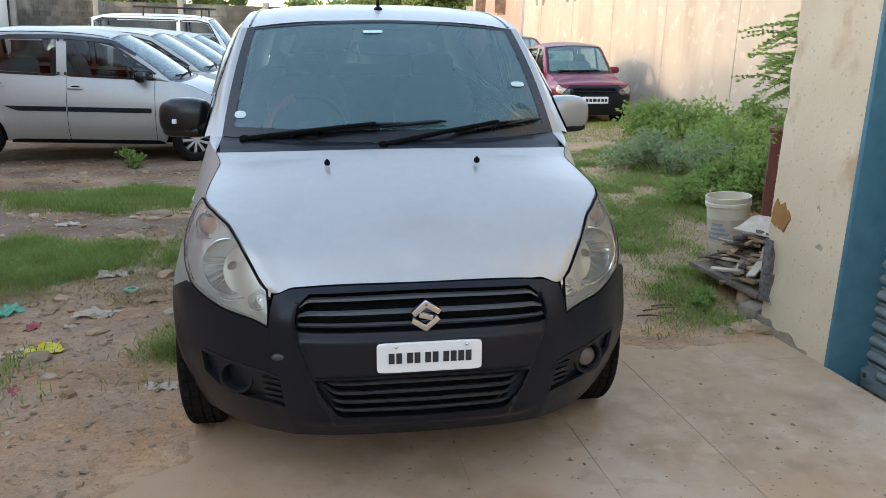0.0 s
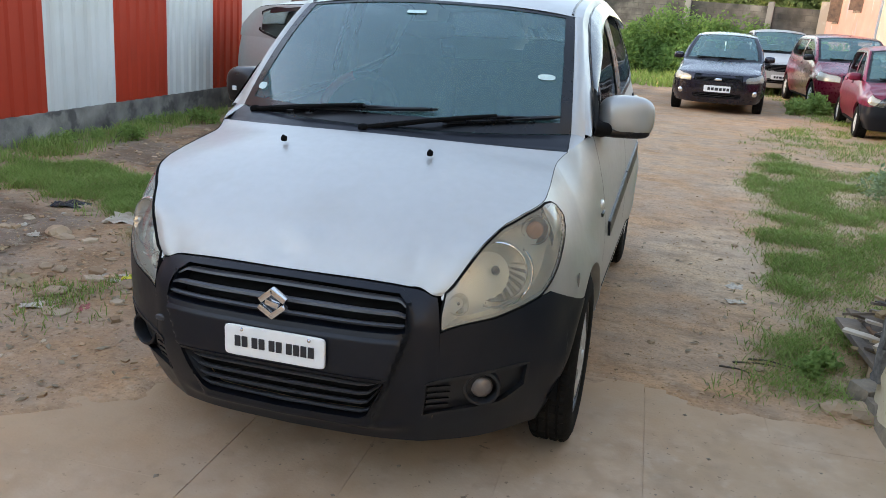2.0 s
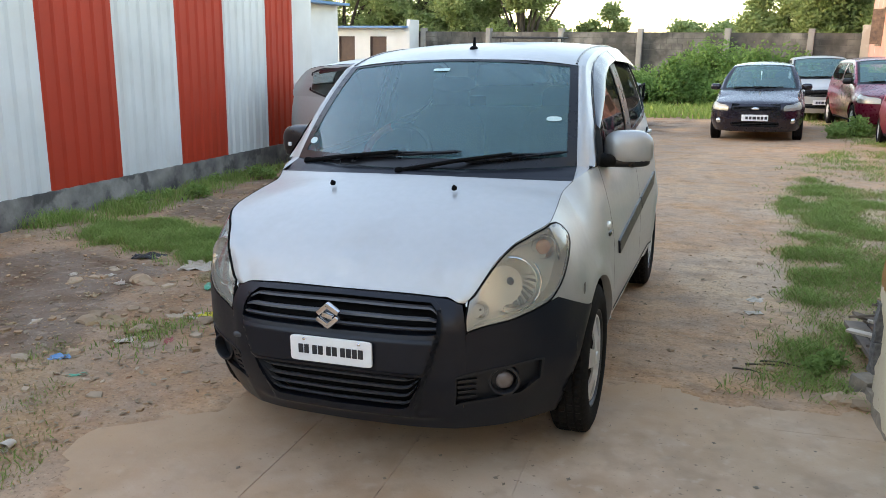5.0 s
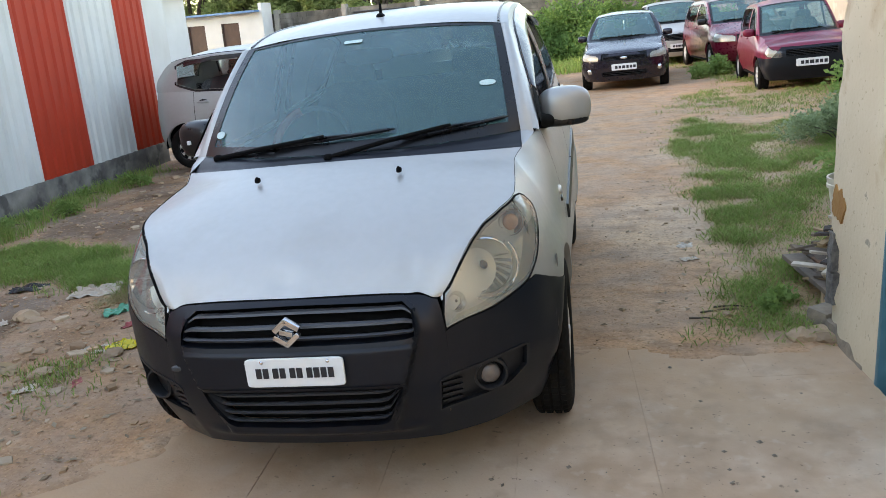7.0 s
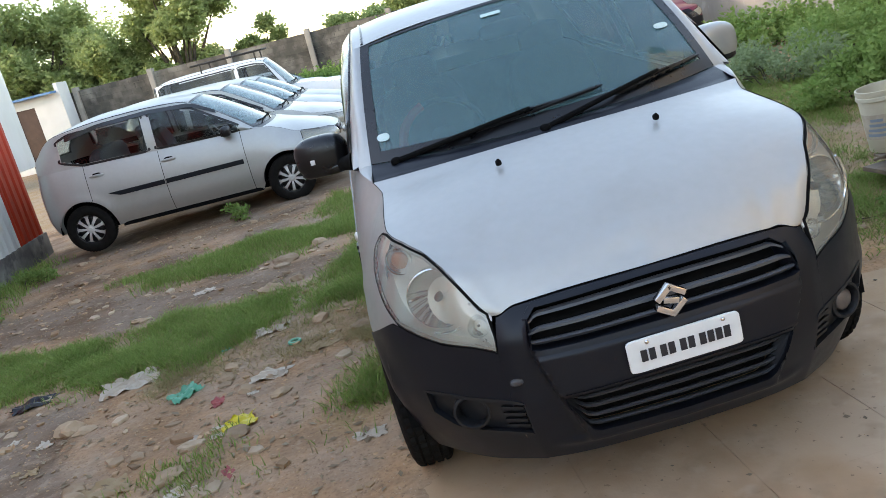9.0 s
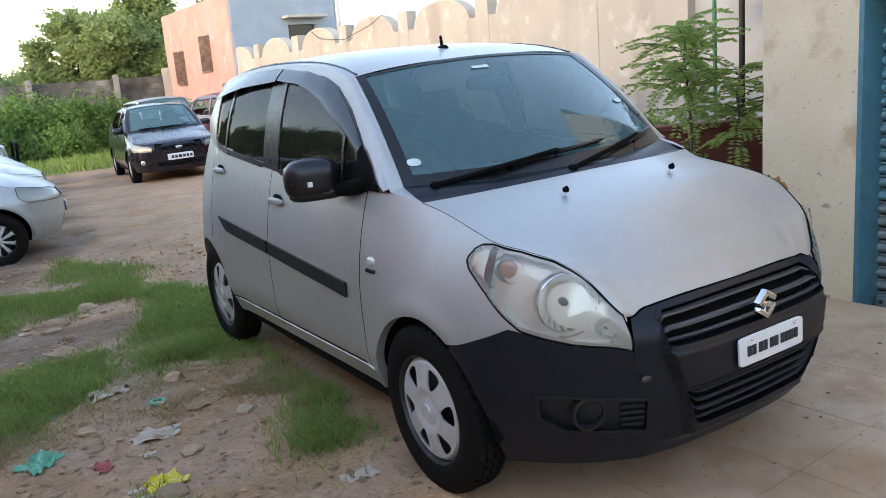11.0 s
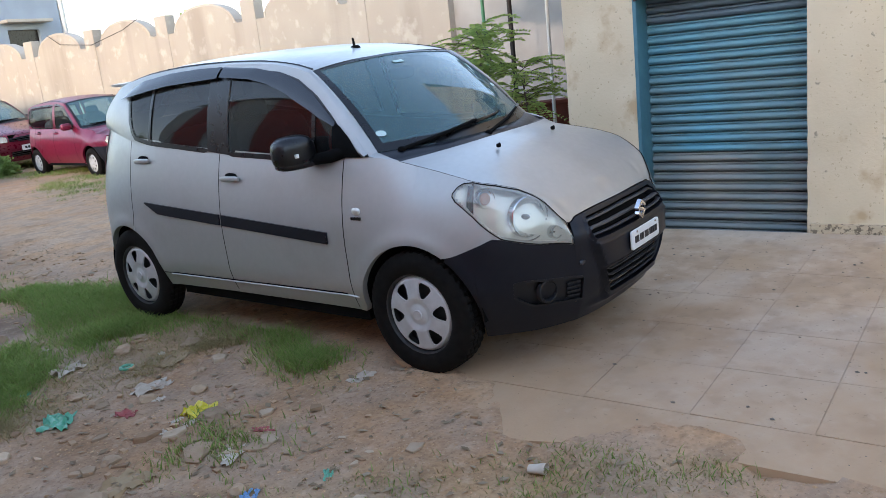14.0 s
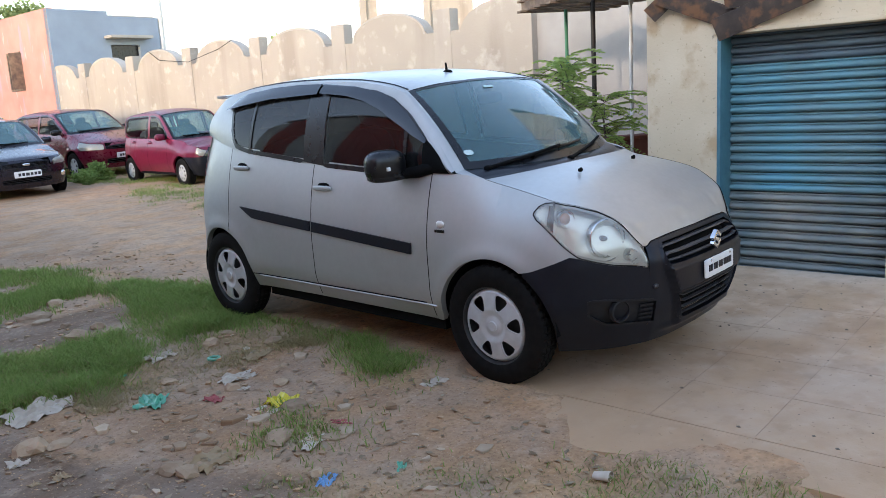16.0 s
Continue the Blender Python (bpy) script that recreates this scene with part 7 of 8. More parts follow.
for i in range(34):
    x, y = rs.uniform(0.4, 2.0), rs.uniform(3.9, 12)
    stone(x, y, rs.choice((0.014, 0.018, 0.024, 0.03)), i + 200)
# gravel over the bare parts
gv, gf = [], []
ico = [(1, 0, 0), (-1, 0, 0), (0, 1, 0), (0, -1, 0), (0, 0, 0.7), (0, 0, -0.7)]
icf = [(0, 2, 4), (2, 1, 4), (1, 3, 4), (3, 0, 4), (2, 0, 5), (1, 2, 5), (3, 1, 5), (0, 3, 5)]
for i in range(17000):
    x, y = ((rs.uniform(-5.2, 1.8), rs.uniform(0.6, 9.5)), (rs.uniform(-3.2, 1.4), rs.uniform(0.6, 4.5)), (rs.uniform(0.4, 1.9), rs.uniform(3.6, 13)) if i % 9 == 2 else (rs.uniform(-5.2, -0.8), rs.uniform(1.2, 6.5)))[i % 3]
    on = edge_dist(x, y, SLAB) > 0
    if on and rs.random() > 0.06:
        continue
    r = rs.uniform(0.002, 0.0065) * (1 + 1.2 * rs.random() ** 6) * (0.6 if on else 1)
    z = (gz(x, y) + 0.006) if on else ground_z(x, y)
    a = rs.uniform(0, 6.3)
    o = len(gv)
    for vx, vy, vz in ico:
        q = r * rs.uniform(0.7, 1.3)
        gv.append((x + (vx * math.cos(a) - vy * math.sin(a)) * q, y + (vx * math.sin(a) + vy * math.cos(a)) * q, z + vz * q * 0.5 + r * 0.1))
    gf += [tuple(k + o for k in t) for t in icf]
M["grit"] = mat("tan_grit", (0.54, 0.335, 0.19), 0.95, 0, 0.2, 20, color2=(0.40, 0.245, 0.13), island=0.3, spec=0.15)
tagged(part("gravel", (gv, gf), M["grit"], None, smooth=False), "fine gravel and crumbs strewn over the earth", "gravel", kind="stuff")


def scrap(name, x, y, w, l, turn, material, label, crumple=0.25, seed=1, lift=0.0, category="litter"):
    """A crumpled thin sheet lying on the ground."""
    rnd = random.Random(seed)
    o = Vector((rnd.uniform(0, 50), rnd.uniform(0, 50), 0))

    def f(u, v):
        n = abs(noise.noise(Vector((u * 1.7, v * 1.7, 0)) + o)) * 1.6 + 0.35 * abs(noise.noise(Vector((u * 4.5, v * 4.5, 3)) + o)) - 0.3
        e = 1 + 0.55 * noise.noise(Vector((u * 1.1, v * 1.1, 9)) + o) + 0.2 * noise.noise(Vector((u * 3.1, v * 3.1, 5)) + o)
        return Vector((u * w * e / 2, v * l * e / 2, crumple * min(w, l) * (n * 0.6 + 0.35) + 0.006))
    g = solid(grid_geo(f, lin(-1, 1, 15), lin(-1, 1, 15)), (0, 0, -0.002))
    base = ground_z(x, y) if edge_dist(x, y, SLAB) < 0 else gz(x, y) + 0.004
    ob = part(name, g, M[material], None)
    ob.matrix_basis = Matrix.Translation((x, y, base + lift)) @ Matrix.Rotation(turn, 4, "Z")
    zmin = min(v.co.z for v in ob.data.vertices)
    ob.matrix_basis = Matrix.Translation((x, y, base + lift - zmin - 0.002)) @ Matrix.Rotation(turn, 4, "Z")
    return tagged(ob, label, category, "scattered litter")


scrap("plastic_bag", -1.84, 3.50, 0.15, 0.12, 0.4, "yellow_plastic", "crumpled yellow plastic bag on the earth", 0.35, 3)
M["black_plastic_bag"] = mat("black_bag", (0.015, 0.015, 0.018), 0.35, 0, 0.1, 18)
scrap("plastic_bag", -3.43, 4.42, 0.25, 0.13, 0.5, "black_plastic_bag", "crumpled black plastic bag in the dirt", 0.35, 61)
scrap("plastic_bag", -2.31, 4.02, 0.18, 0.14, 0.9, "green_plastic", "crumpled green plastic bag in the grass", 0.4, 4)
scrap("paper", -2.02, 4.74, 0.2, 0.12, 0.3, "paper", "crumpled white paper in the grass", 0.5, 5)
scrap("paper", -1.83, 4.03, 0.2, 0.13, 0.0, "paper", "grey torn paper on the earth", 0.3, 6)
scrap("wrapper", -1.58, 4.3, 0.22, 0.09, 0.5, "carton", "torn orange and white wrapper on the earth", 0.3, 7)
scrap("paper", -1.93, 2.98, 0.17, 0.10, 0.2, "paper", "flat torn paper on the earth", 0.15, 8)
scrap("carton", -2.34, 3.13, 0.20, 0.15, 0.3, "carton", "flattened brown carton on the earth", 0.3, 9)
scrap("paper", -2.76, 4.38, 0.3, 0.2, 0.5, "paper", "heap of torn waste paper beside the grass", 0.35, 10)
scrap("rag", -2.06, 3.81, 0.07, 0.11, 0.3, "pink_rag", "small faded red rag on the earth", 0.3, 11)
scrap("wrapper", -2.08, 2.62, 0.09, 0.06, 0.8, "blue_plastic", "small blue wrapper on the earth", 0.4, 12)
scrap("clear_wrapper", -1.16, 3.12, 0.13, 0.08, 0.2, "paper", "crumpled pale wrapper beside the tyre", 0.3, 13)
scrap("carton", -2.58, 4.19, 0.08, 0.13, 0.2, "carton", "torn yellow-brown carton on the earth", 0.4, 14)
scrap("rag", -1.75, 3.05, 0.045, 0.12, 0.7, "pink_rag", "thin red rag trodden into the earth", 0.1, 15)
scrap("wrapper", -3.5, 6.95, 0.12, 0.1, 0.1, "blue_plastic", "pale blue wrapper in the grass", 0.3, 16)
scrap("paper", -2.95, 6.1, 0.16, 0.11, 0.4, "paper", "pale torn paper on damp earth", 0.3, 17)
scrap("paper", 1.02, 5.0, 0.10, 0.07, 0.4, "paper", "small torn paper on the track", 0.2, 18)
scrap("paper", 0.98, 5.35, 0.12, 0.09, 1.4, "paper", "small torn paper on the track", 0.2, 19)
scrap("paper", -3.75, 5.05, 0.14, 0.24, 0.2, "carton", "crumpled brown paper bag by the grass", 0.6, 20)
rs2 = random.Random(5)
for i in range(26):
    x, y = rs2.uniform(-3.6, -1.5), rs2.uniform(2.4, 5.4)
    if edge_dist(x, y, SLAB) > -0.1:
        continue
    scrap("scrap", x, y, rs2.uniform(0.03, 0.09), rs2.uniform(0.03, 0.07), rs2.uniform(0, 3), rs2.choice(("paper", "paper", "carton", "paper", "green_plastic")), "small scrap of litter on the earth", 0.3, 30 + i)
ring = tube([(0.045 * math.cos(a), 0.045 * math.sin(a), 0.015) for a in lin(0, 2 * math.pi, 21)[:-1]], 0.014, 8, True)
ob = part("plastic_ring", ring, M["green_plastic"])
ob.matrix_basis = Matrix.Translation((-1.8, 4.44, ground_z(-1.8, 4.44))) @ Matrix.Diagonal((0.7, 0.7, 0.7, 1))
tagged(ob, "green plastic ring in the short grass", "litter", "scattered litter")
cup = part("paper_cup", lathe([(0.001, 0.0), (0.026, 0.0), (0.036, 0.085), (0.039, 0.088), (0.034, 0.086), (0.024, 0.006), (0.001, 0.006)], 20, "z"), M["paper"])
cup.matrix_basis = Matrix.Translation((-1.36, 1.87, ground_z(-1.36, 1.87) + 0.018)) @ Matrix.Rotation(radians(84), 4, "X") @ Matrix.Rotation(0.4, 4, "Y") @ Matrix.Diagonal((0.85, 0.5, 0.75, 1))
tagged(cup, "crushed white paper cup lying in dry grass", "litter", "scattered litter")

# flat angular shards of stone and tile trodden into the waste side
def shard(x, y, r, seed):
    rnd = random.Random(seed)
    n = rnd.choice((4, 5, 5, 6))
    ang = sorted(2 * math.pi * (k + rnd.uniform(-0.3, 0.3)) / n for k in range(n))
    pts = [(r * rnd.uniform(0.7, 1.2) * math.cos(a), 0.65 * r * rnd.uniform(0.7, 1.2) * math.sin(a)) for a in ang]
    t = r * rnd.uniform(0.10, 0.26)
    v = [(a * 0.93, b * 0.93, t) for a, b in pts] + [(a, b, t * 0.6) for a, b in pts] + [(a, b, -t) for a, b in pts]
    f = [tuple(range(n))] + [(i, i + n, (i + 1) % n + n, (i + 1) % n) for i in range(n)] + [(i + n, i + 2 * n, (i + 1) % n + 2 * n, (i + 1) % n + n) for i in range(n)]
    p = part("shard", (v, f), M[rnd.choice(("shard_pale", "shard_pale", "shard_brown", "stone"))], None, smooth=False)
    p.matrix_basis = Matrix.Translation((x, y, ground_z(x, y) + t * 0.3)) @ Matrix.Rotation(rnd.uniform(0, 6.3), 4, "Z") @ Matrix.Rotation(rnd.uniform(-0.16, 0.16), 4, "X")
    tagged(p, "flat broken shard of stone or tile on the earth", "shard", "broken shards")


M["shard_pale"] = mat("pale_shard", (0.60, 0.46, 0.33), 0.9, 0, 0.12, 20, bump=0.3, color2=(0.44, 0.32, 0.21), piece=0.2, spec=0.15)
M["shard_brown"] = mat("brown_shard", (0.38, 0.24, 0.14), 0.9, 0, 0.12, 20, bump=0.3, color2=(0.28, 0.17, 0.10), piece=0.2, spec=0.15)
rsh = random.Random(123)
for i in range(130):
    x, y = ((rsh.uniform(-3.6, -1.35), rsh.gauss(4.1, 0.55)), (rsh.uniform(-4.6, -1.9), rsh.gauss(6.4, 0.5)), (rsh.uniform(-3.0, -1.4), rsh.uniform(2.0, 3.6)), (rsh.uniform(-5.2, -3.8), rsh.uniform(4.6, 9.0)))[i % 4]
    if edge_dist(x, y, SLAB) < -0.08 and not under_car(x, y):
        shard(x, y, rsh.choice((0.02, 0.025, 0.03, 0.04, 0.05, 0.065)), 900 + i)

# rubble chips, pale and dark, over the waste side of the yard
cv_, cf_ = [], []
cube_f = [(0, 1, 3, 2), (4, 6, 7, 5), (0, 4, 5, 1), (2, 3, 7, 6), (0, 2, 6, 4), (1, 5, 7, 3)]
for i in range(2000):
    if i % 4:
        x, y = rs.uniform(-5.4, -0.8), rs.uniform(1.5, 9.2)
    else:
        x, y = rs.uniform(0.35, 1.7), rs.uniform(3.7, 14)
    if edge_dist(x, y, SLAB) > -0.03 or noise.noise(Vector((x * 1.1, y * 1.1, 21))) < rs.uniform(-0.35, 0.25):
        continue
    r = rs.uniform(0.005, 0.013) * (1 + 1.3 * rs.random() ** 5) * (1 if i % 4 else 0.5)
    a = rs.uniform(0, 6.3)
    z = ground_z(x, y)
    o = len(cv_)
    for k in range(8):
        vx, vy, vz = ((k & 1) * 2 - 1) * r * rs.uniform(0.7, 1.5), ((k >> 1 & 1) * 2 - 1) * r * rs.uniform(0.5, 1.1), ((k >> 2 & 1) * 2 - 1) * r * rs.uniform(0.25, 0.6)
        cv_.append((x + vx * math.cos(a) - vy * math.sin(a), y + vx * math.sin(a) + vy * math.cos(a), z + vz + r * 0.25))
    cf_ += [tuple(k + o for k in q) for q in cube_f]
M["chip"] = mat("rubble_chip", (0.54, 0.36, 0.22), 0.95, 0, 0.2, 20, color2=(0.38, 0.24, 0.14), island=0.28, spec=0.15)
tagged(part("rubble", (cv_, cf_), M["chip"], None, smooth=False), "small broken chips of stone and plaster on the earth", "rubble", kind="stuff")

# dry leaves and chips trodden into the earth
lv, lf = [], []
for i in range(5200):
    x, y = (rs.uniform(-5.2, -0.8), rs.uniform(1.4, 9.5)) if i % 12 else (rs.uniform(0.3, 2.2), rs.uniform(3.8, 12))
    if edge_dist(x, y, SLAB) > -0.03:
        continue
    z = ground_z(x, y) + 0.003
    a, l = rs.uniform(0, 6.3), rs.uniform(0.008, 0.028)
    w = l * rs.uniform(0.25, 0.6)
    c, s_ = math.cos(a), math.sin(a)
    o = len(lv)
    for u_, v_, h_ in ((-1, 0, 0.0), (0, -1, rs.uniform(0, 0.008)), (1, 0, rs.uniform(0, 0.01)), (0, 1, rs.uniform(0, 0.008))):
        lv.append((x + c * u_ * l - s_ * v_ * w, y + s_ * u_ * l + c * v_ * w, z + h_))
    lf.append((o, o + 1, o + 2, o + 3))
M["dry_leaf"] = leaf_mat("dry_leaf", (0.16, 0.10, 0.055), (0.42, 0.33, 0.22), 0.1)
tagged(part("leaf_litter", (lv, lf), M["dry_leaf"], None, smooth=False), "dry leaves and chips strewn over the earth", "leaves", kind="stuff")

# paint pail and the heap of scrap wood by the pillar
pail = thing("paint_pail", Matrix.Translation((1.96, 5.38, ground_z(1.96, 5.38) + 0.010)) @ Matrix.Rotation(-0.09, 4, "Y"), "dirty white plastic paint pail with a faded label", "bucket")
part("bucket_wall", lathe([(0.001, 0.0), (0.12, 0.0), (0.125, 0.01), (0.142, 0.33), (0.152, 0.335), (0.152, 0.355), (0.146, 0.36), (0.150, 0.372), (0.150, 0.395), (0.140, 0.395), (0.136, 0.34), (0.118, 0.02), (0.001, 0.02)], 36, "z"), M["pail"], pail)
part("label_band", grid_geo(lambda a, z: Vector(((0.1265 + 0.05 * z) * math.cos(a), (0.1265 + 0.05 * z) * math.sin(a), z)), lin(3.0, 5.2, 20), [0.09, 0.25]), M["paper"], pail, "faded printed label")
for k in range(4):
    part("bar", grid_geo(lambda a, z: Vector(((0.1285 + 0.05 * z) * math.cos(a), (0.1285 + 0.05 * z) * math.sin(a), z)), lin(3.3 + 0.1 * k, 4.6 - 0.15 * k, 10), [0.11 + 0.032 * k, 0.128 + 0.032 * k]), M["bluegrey"], pail)
rw = random.Random(9)
heap_z = ground_z(1.8, 4.70)
shelf = part("board_base", boxes([((-0.19, -0.34, 0.085), (0.19, 0.34, 0.11))], 0.004), M["wood"])
shelf.matrix_basis = Matrix.Translation((1.77, 4.45, heap_z)) @ Matrix.Rotation(0.25, 4, "Z")
tagged(shelf, "rough board carrying a heap of scrap wood", "board")
for k in range(2):
    b = part("brick", boxes([((-0.1, -0.05, 0.0), (0.1, 0.05, 0.085))], 0.005), M["stone"])
    b.matrix_basis = Matrix.Translation((1.75, 4.25 + 0.42 * k, heap_z)) @ Matrix.Rotation(0.3 * k, 4, "Z")
    tagged(b, "grey brick under the scrap board", "brick", "bricks under the board")
for i in range(120):
    l, w = rw.uniform(0.08, 0.34), rw.uniform(0.015, 0.05)
    bm = boxes([((-l / 2, -w / 2, -0.006), (l / 2, w / 2, 0.006))])
    lay = i // 12
    sp = 1 - 0.055 * lay
    p = part("wood_scrap", bm, M[rw.choice(("wood", "wood", "carton", "paper", "old_plank"))], None, smooth=False)
    p.matrix_basis = Matrix.Translation((1.77 + 0.010 * lay + rw.uniform(-0.15, 0.15) * sp, 4.45 + rw.uniform(-0.28, 0.28) * sp, heap_z + 0.12 + lay * 0.024)) @ Matrix.Rotation(rw.uniform(0, 3.1), 4, "Z") @ Matrix.Rotation(rw.uniform(-0.28, 0.28), 4, "Y") @ Matrix.Rotation(rw.uniform(-0.3, 0.3), 4, "X")
    tagged(p, "splintered piece of scrap wood on the heap", "scrap wood", "scrap wood heap")
p = part("folded_sheet", solid(grid_geo(lambda u, v: Vector((u * 0.13, v * 0.17, 0.02 * math.sin(3 * u + v))), lin(-1, 1, 8), lin(-1, 1, 8)), (0, 0, -0.012)), M["paper"])
p.matrix_basis = Matrix.Translation((1.87, 4.50, heap_z + 0.395)) @ Matrix.Rotation(0.3, 4, "Z") @ Matrix.Rotation(-0.22, 4, "Y")
tagged(p, "folded white printed sheet on the scrap heap", "sheet")
blk = part("rubble_block", boxes([((-0.085, -0.055, 0), (0.085, 0.055, 0.085))], 0.015), M["bare"])
blk.matrix_basis = Matrix.Translation((1.66, 4.06, ground_z(1.66, 4.06) - 0.006)) @ Matrix.Rotation(0.75, 4, "Z") @ Matrix.Rotation(0.06, 4, "X")
tagged(blk, "broken grey masonry at the pillar's foot", "rubble")
for i in range(22):
    x, y = 1.5 + rw.random() * 0.35, 3.8 + rw.random() * 0.6
    stone(x, y, rw.uniform(0.02, 0.055), i + 400, "broken plaster and stone at the pillar's foot")
for i, (x, y, a, l) in enumerate(((1.1, 4.15, 0.3, 0.3), (1.16, 4.22, 0.1, 0.22), (1.05, 4.08, -0.1, 0.2))):
    p = part("twig", tube([(0, 0, 0.006), (l * 0.4, 0.01, 0.012), (l, -0.01, 0.006)], [0.005, 0.004, 0.002], 5), M["bark"])
    p.matrix_basis = Matrix.Translation((x, y, ground_z(x, y))) @ Matrix.Rotation(a, 4, "Z")
    tagged(p, "dry twig lying on the track", "twig", "dry twigs")

# ---- the hatchback's fittings ----
hsteer = cabin(hatch, 1.60, 0.76, 1.03, 0.747, 2.36)
mt = Matrix.Translation((-0.34, 0.76 + 0.66, 1.015)) @ Matrix.Rotation(radians(64), 4, "X")
v, f = tube([(0.18 * math.cos(a), 0.18 * math.sin(a), 0) for a in lin(1.9, 3.9, 14)], 0.020, 8)
part("rim_cover", ([mt @ Vector(p) for p in v], f), M["red_cover"], hsteer, "red steering wheel cover")
part("rear_view_mirror", egg((0, 1.34, 1.39), (0.11, 0.02, 0.035), 0.6, 10, 16), M["dash"], hatch)
trim(hatch, HS, HATCH, (1.27, 2.83, 0.655, 0.776, 0.029), ((2.0, 0.948), (2.83, 1.052)), plate=False)

# number plate with plain bars, bolts
plate = part("number_plate", egg((0.01, -0.052, 0.524), (0.157, 0.005, 0.046), 0.14, 10, 20), M["plate"], hatch, "white plate with plain dark bars", angle=60)
x = -0.112
for n_ in (2, 2, 2, 4):
    for _ in range(n_):
        part("bar", boxes([((x, -0.0605, 0.508), (x + 0.017, -0.056, 0.540))]), M["ink"], plate, smooth=False)
        x += 0.0225
    x += 0.009
for s in (-0.09, 0.12):
    part("bolt", egg((s, -0.059, 0.560), (0.006, 0.004, 0.006), 1.0, 8, 10), M["chrome"], plate)

# badge: two chrome chevrons and a short bar that make a lozenge
fold = [(0.036, 0.014), (0.0, 0.037), (-0.033, 0.009), (0.033, -0.009), (0.0, -0.037), (-0.036, -0.014)]
segs = []
for (xa, za), (xb, zb) in zip(fold, fold[1:]):
    l = math.hypot(xb - xa, zb - za) + (0.012 if abs(xb - xa) < 0.05 else -0.026)
    segs.append(((-l / 2, -0.011, -0.0085), (l / 2, 0.011, 0.0085), Matrix.Translation(((xa + xb) / 2, -0.040, 0.648 + (za + zb) / 2)) @ Matrix.Rotation(-math.atan2(zb - za, xb - xa), 4, "Y")))
part("badge", boxes(segs, 0.003), M["chrome"], hatch, "chrome lozenge badge")

# fog lamp recesses
for s in (1, -1):
    sf = lambda a, z, off=0.0: HS.pt(s * a, z, off)
    fl = (lambda g: g) if s > 0 else (lambda g: (g[0], [tuple(reversed(q)) for q in g[1]]))
    lo, hi = HATCH["openings"][2]
    rec = part("fog_recess", fl(sheet(sf, lo, hi, 20, 8, -0.016)), M["fog_trim"], hatch)
    bord = outline(lo, hi, 20)
    part("recess_wall", fl(grid_geo(lambda i, d: sf(*bord[int(i) % len(bord)], 0.004 - 0.028 * d), lin(0, len(bord), len(bord) + 1), [0, 1])), M["bumper"], rec)
    part("recess_rim", ribbon(sf, bord, 0.007, 0.007, 0.13, inner=0.003), M["fog_trim"], rec)
    ca, cz = 3.85, 0.402
    c = sf(ca, cz, -0.006)
    ax = (sf(ca, cz, 0.1) - sf(ca, cz, 0.0)).normalized() * 0.45 + Vector((0, -1, 0)) * 0.55
    mx_ = Matrix.Translation(c) @ ax.to_track_quat("X", "Z").to_matrix().to_4x4()
    rg = lathe([(0.043, -0.05), (0.043, 0.004), (0.047, 0.011), (0.055, 0.009), (0.058, -0.012)], 32)
    part("bezel", ([mx_ @ p for p in rg[0]], rg[1]), M["fog_trim"], rec)
    dk = lathe([(0.001, -0.045), (0.044, -0.045)], 24)
    part("socket", ([mx_ @ p for p in dk[0]], dk[1]), M["matte_black"], rec)
    if s > 0:
        lp = egg((-0.006, 0, 0), (0.016, 0.033, 0.033), 1.0, 12, 18)
        part("fog_lamp", ([mx_ @ p for p in lp[0]], lp[1]), M["fog"], rec, "cloudy round fog lamp")
    for k in range(4):
        zz = 0.348 + 0.022 * k
        part("rib", fl(merge(grid_geo(lambda a, w: sf(a, zz + (0.004, 0.006, -0.004, -0.006)[int(w)], (-0.016, -0.004, -0.003, -0.016)[int(w)]), lin(2.55, 3.25, 10), [0, 1, 2, 3]))), M["fog_trim"], rec, angle=20)
part("tow_cover", sheet(lambda a, z, o=0.0: HS.pt(a, z, o), [(-2.62, 0.492), (-2.25, 0.492)], [(-2.62, 0.514), (-2.25, 0.514)], 6, 3, 0.006), M["gloss_black"], hatch)
part("tow_eye", egg(HS.pt(-2.42, 0.503, 0.004), (0.022, 0.008, 0.011), 0.8, 8, 12), M["slat"], hatch)

# windscreen: wipers, stickers, washer jets
def wiper(p0, p1, b0, b1):
    w = part("wiper", merge(tube([HWIND(*p0, 0.012), HWIND((p0[0] + p1[0]) / 2, (p0[1] + p1[1]) / 2, 0.030), HWIND(*p1, 0.030)], [0.011, 0.009, 0.007], 8)), M["matte_black"], hatch)
    n = 13
    bl = [HWIND(b0[0] + (b1[0] - b0[0]) * i / (n - 1), b0[1] + (b1[1] - b0[1]) * i / (n - 1), 0.014) for i in range(n)]
    part("wiper_blade", tube(bl, [0.005] + [0.009] * (n - 2) + [0.004], 6), M["gloss_black"], w)
    part("blade_bridge", tube([bl[2], HWIND((b0[0] + b1[0]) / 2, (b0[1] + b1[1]) / 2, 0.030), bl[10]], 0.005, 6), M["gloss_black"], w)
    part("pivot", egg(HWIND(*p0, 0.012), (0.02, 0.018, 0.016), 0.8, 8, 12), M["matte_black"], w)


wiper((-0.86, -0.02), (-0.12, 0.085), (-0.60, 0.045), (0.30, 0.115))
wiper((-0.08, -0.03), (0.62, 0.075), (0.34, 0.040), (0.94, 0.10))


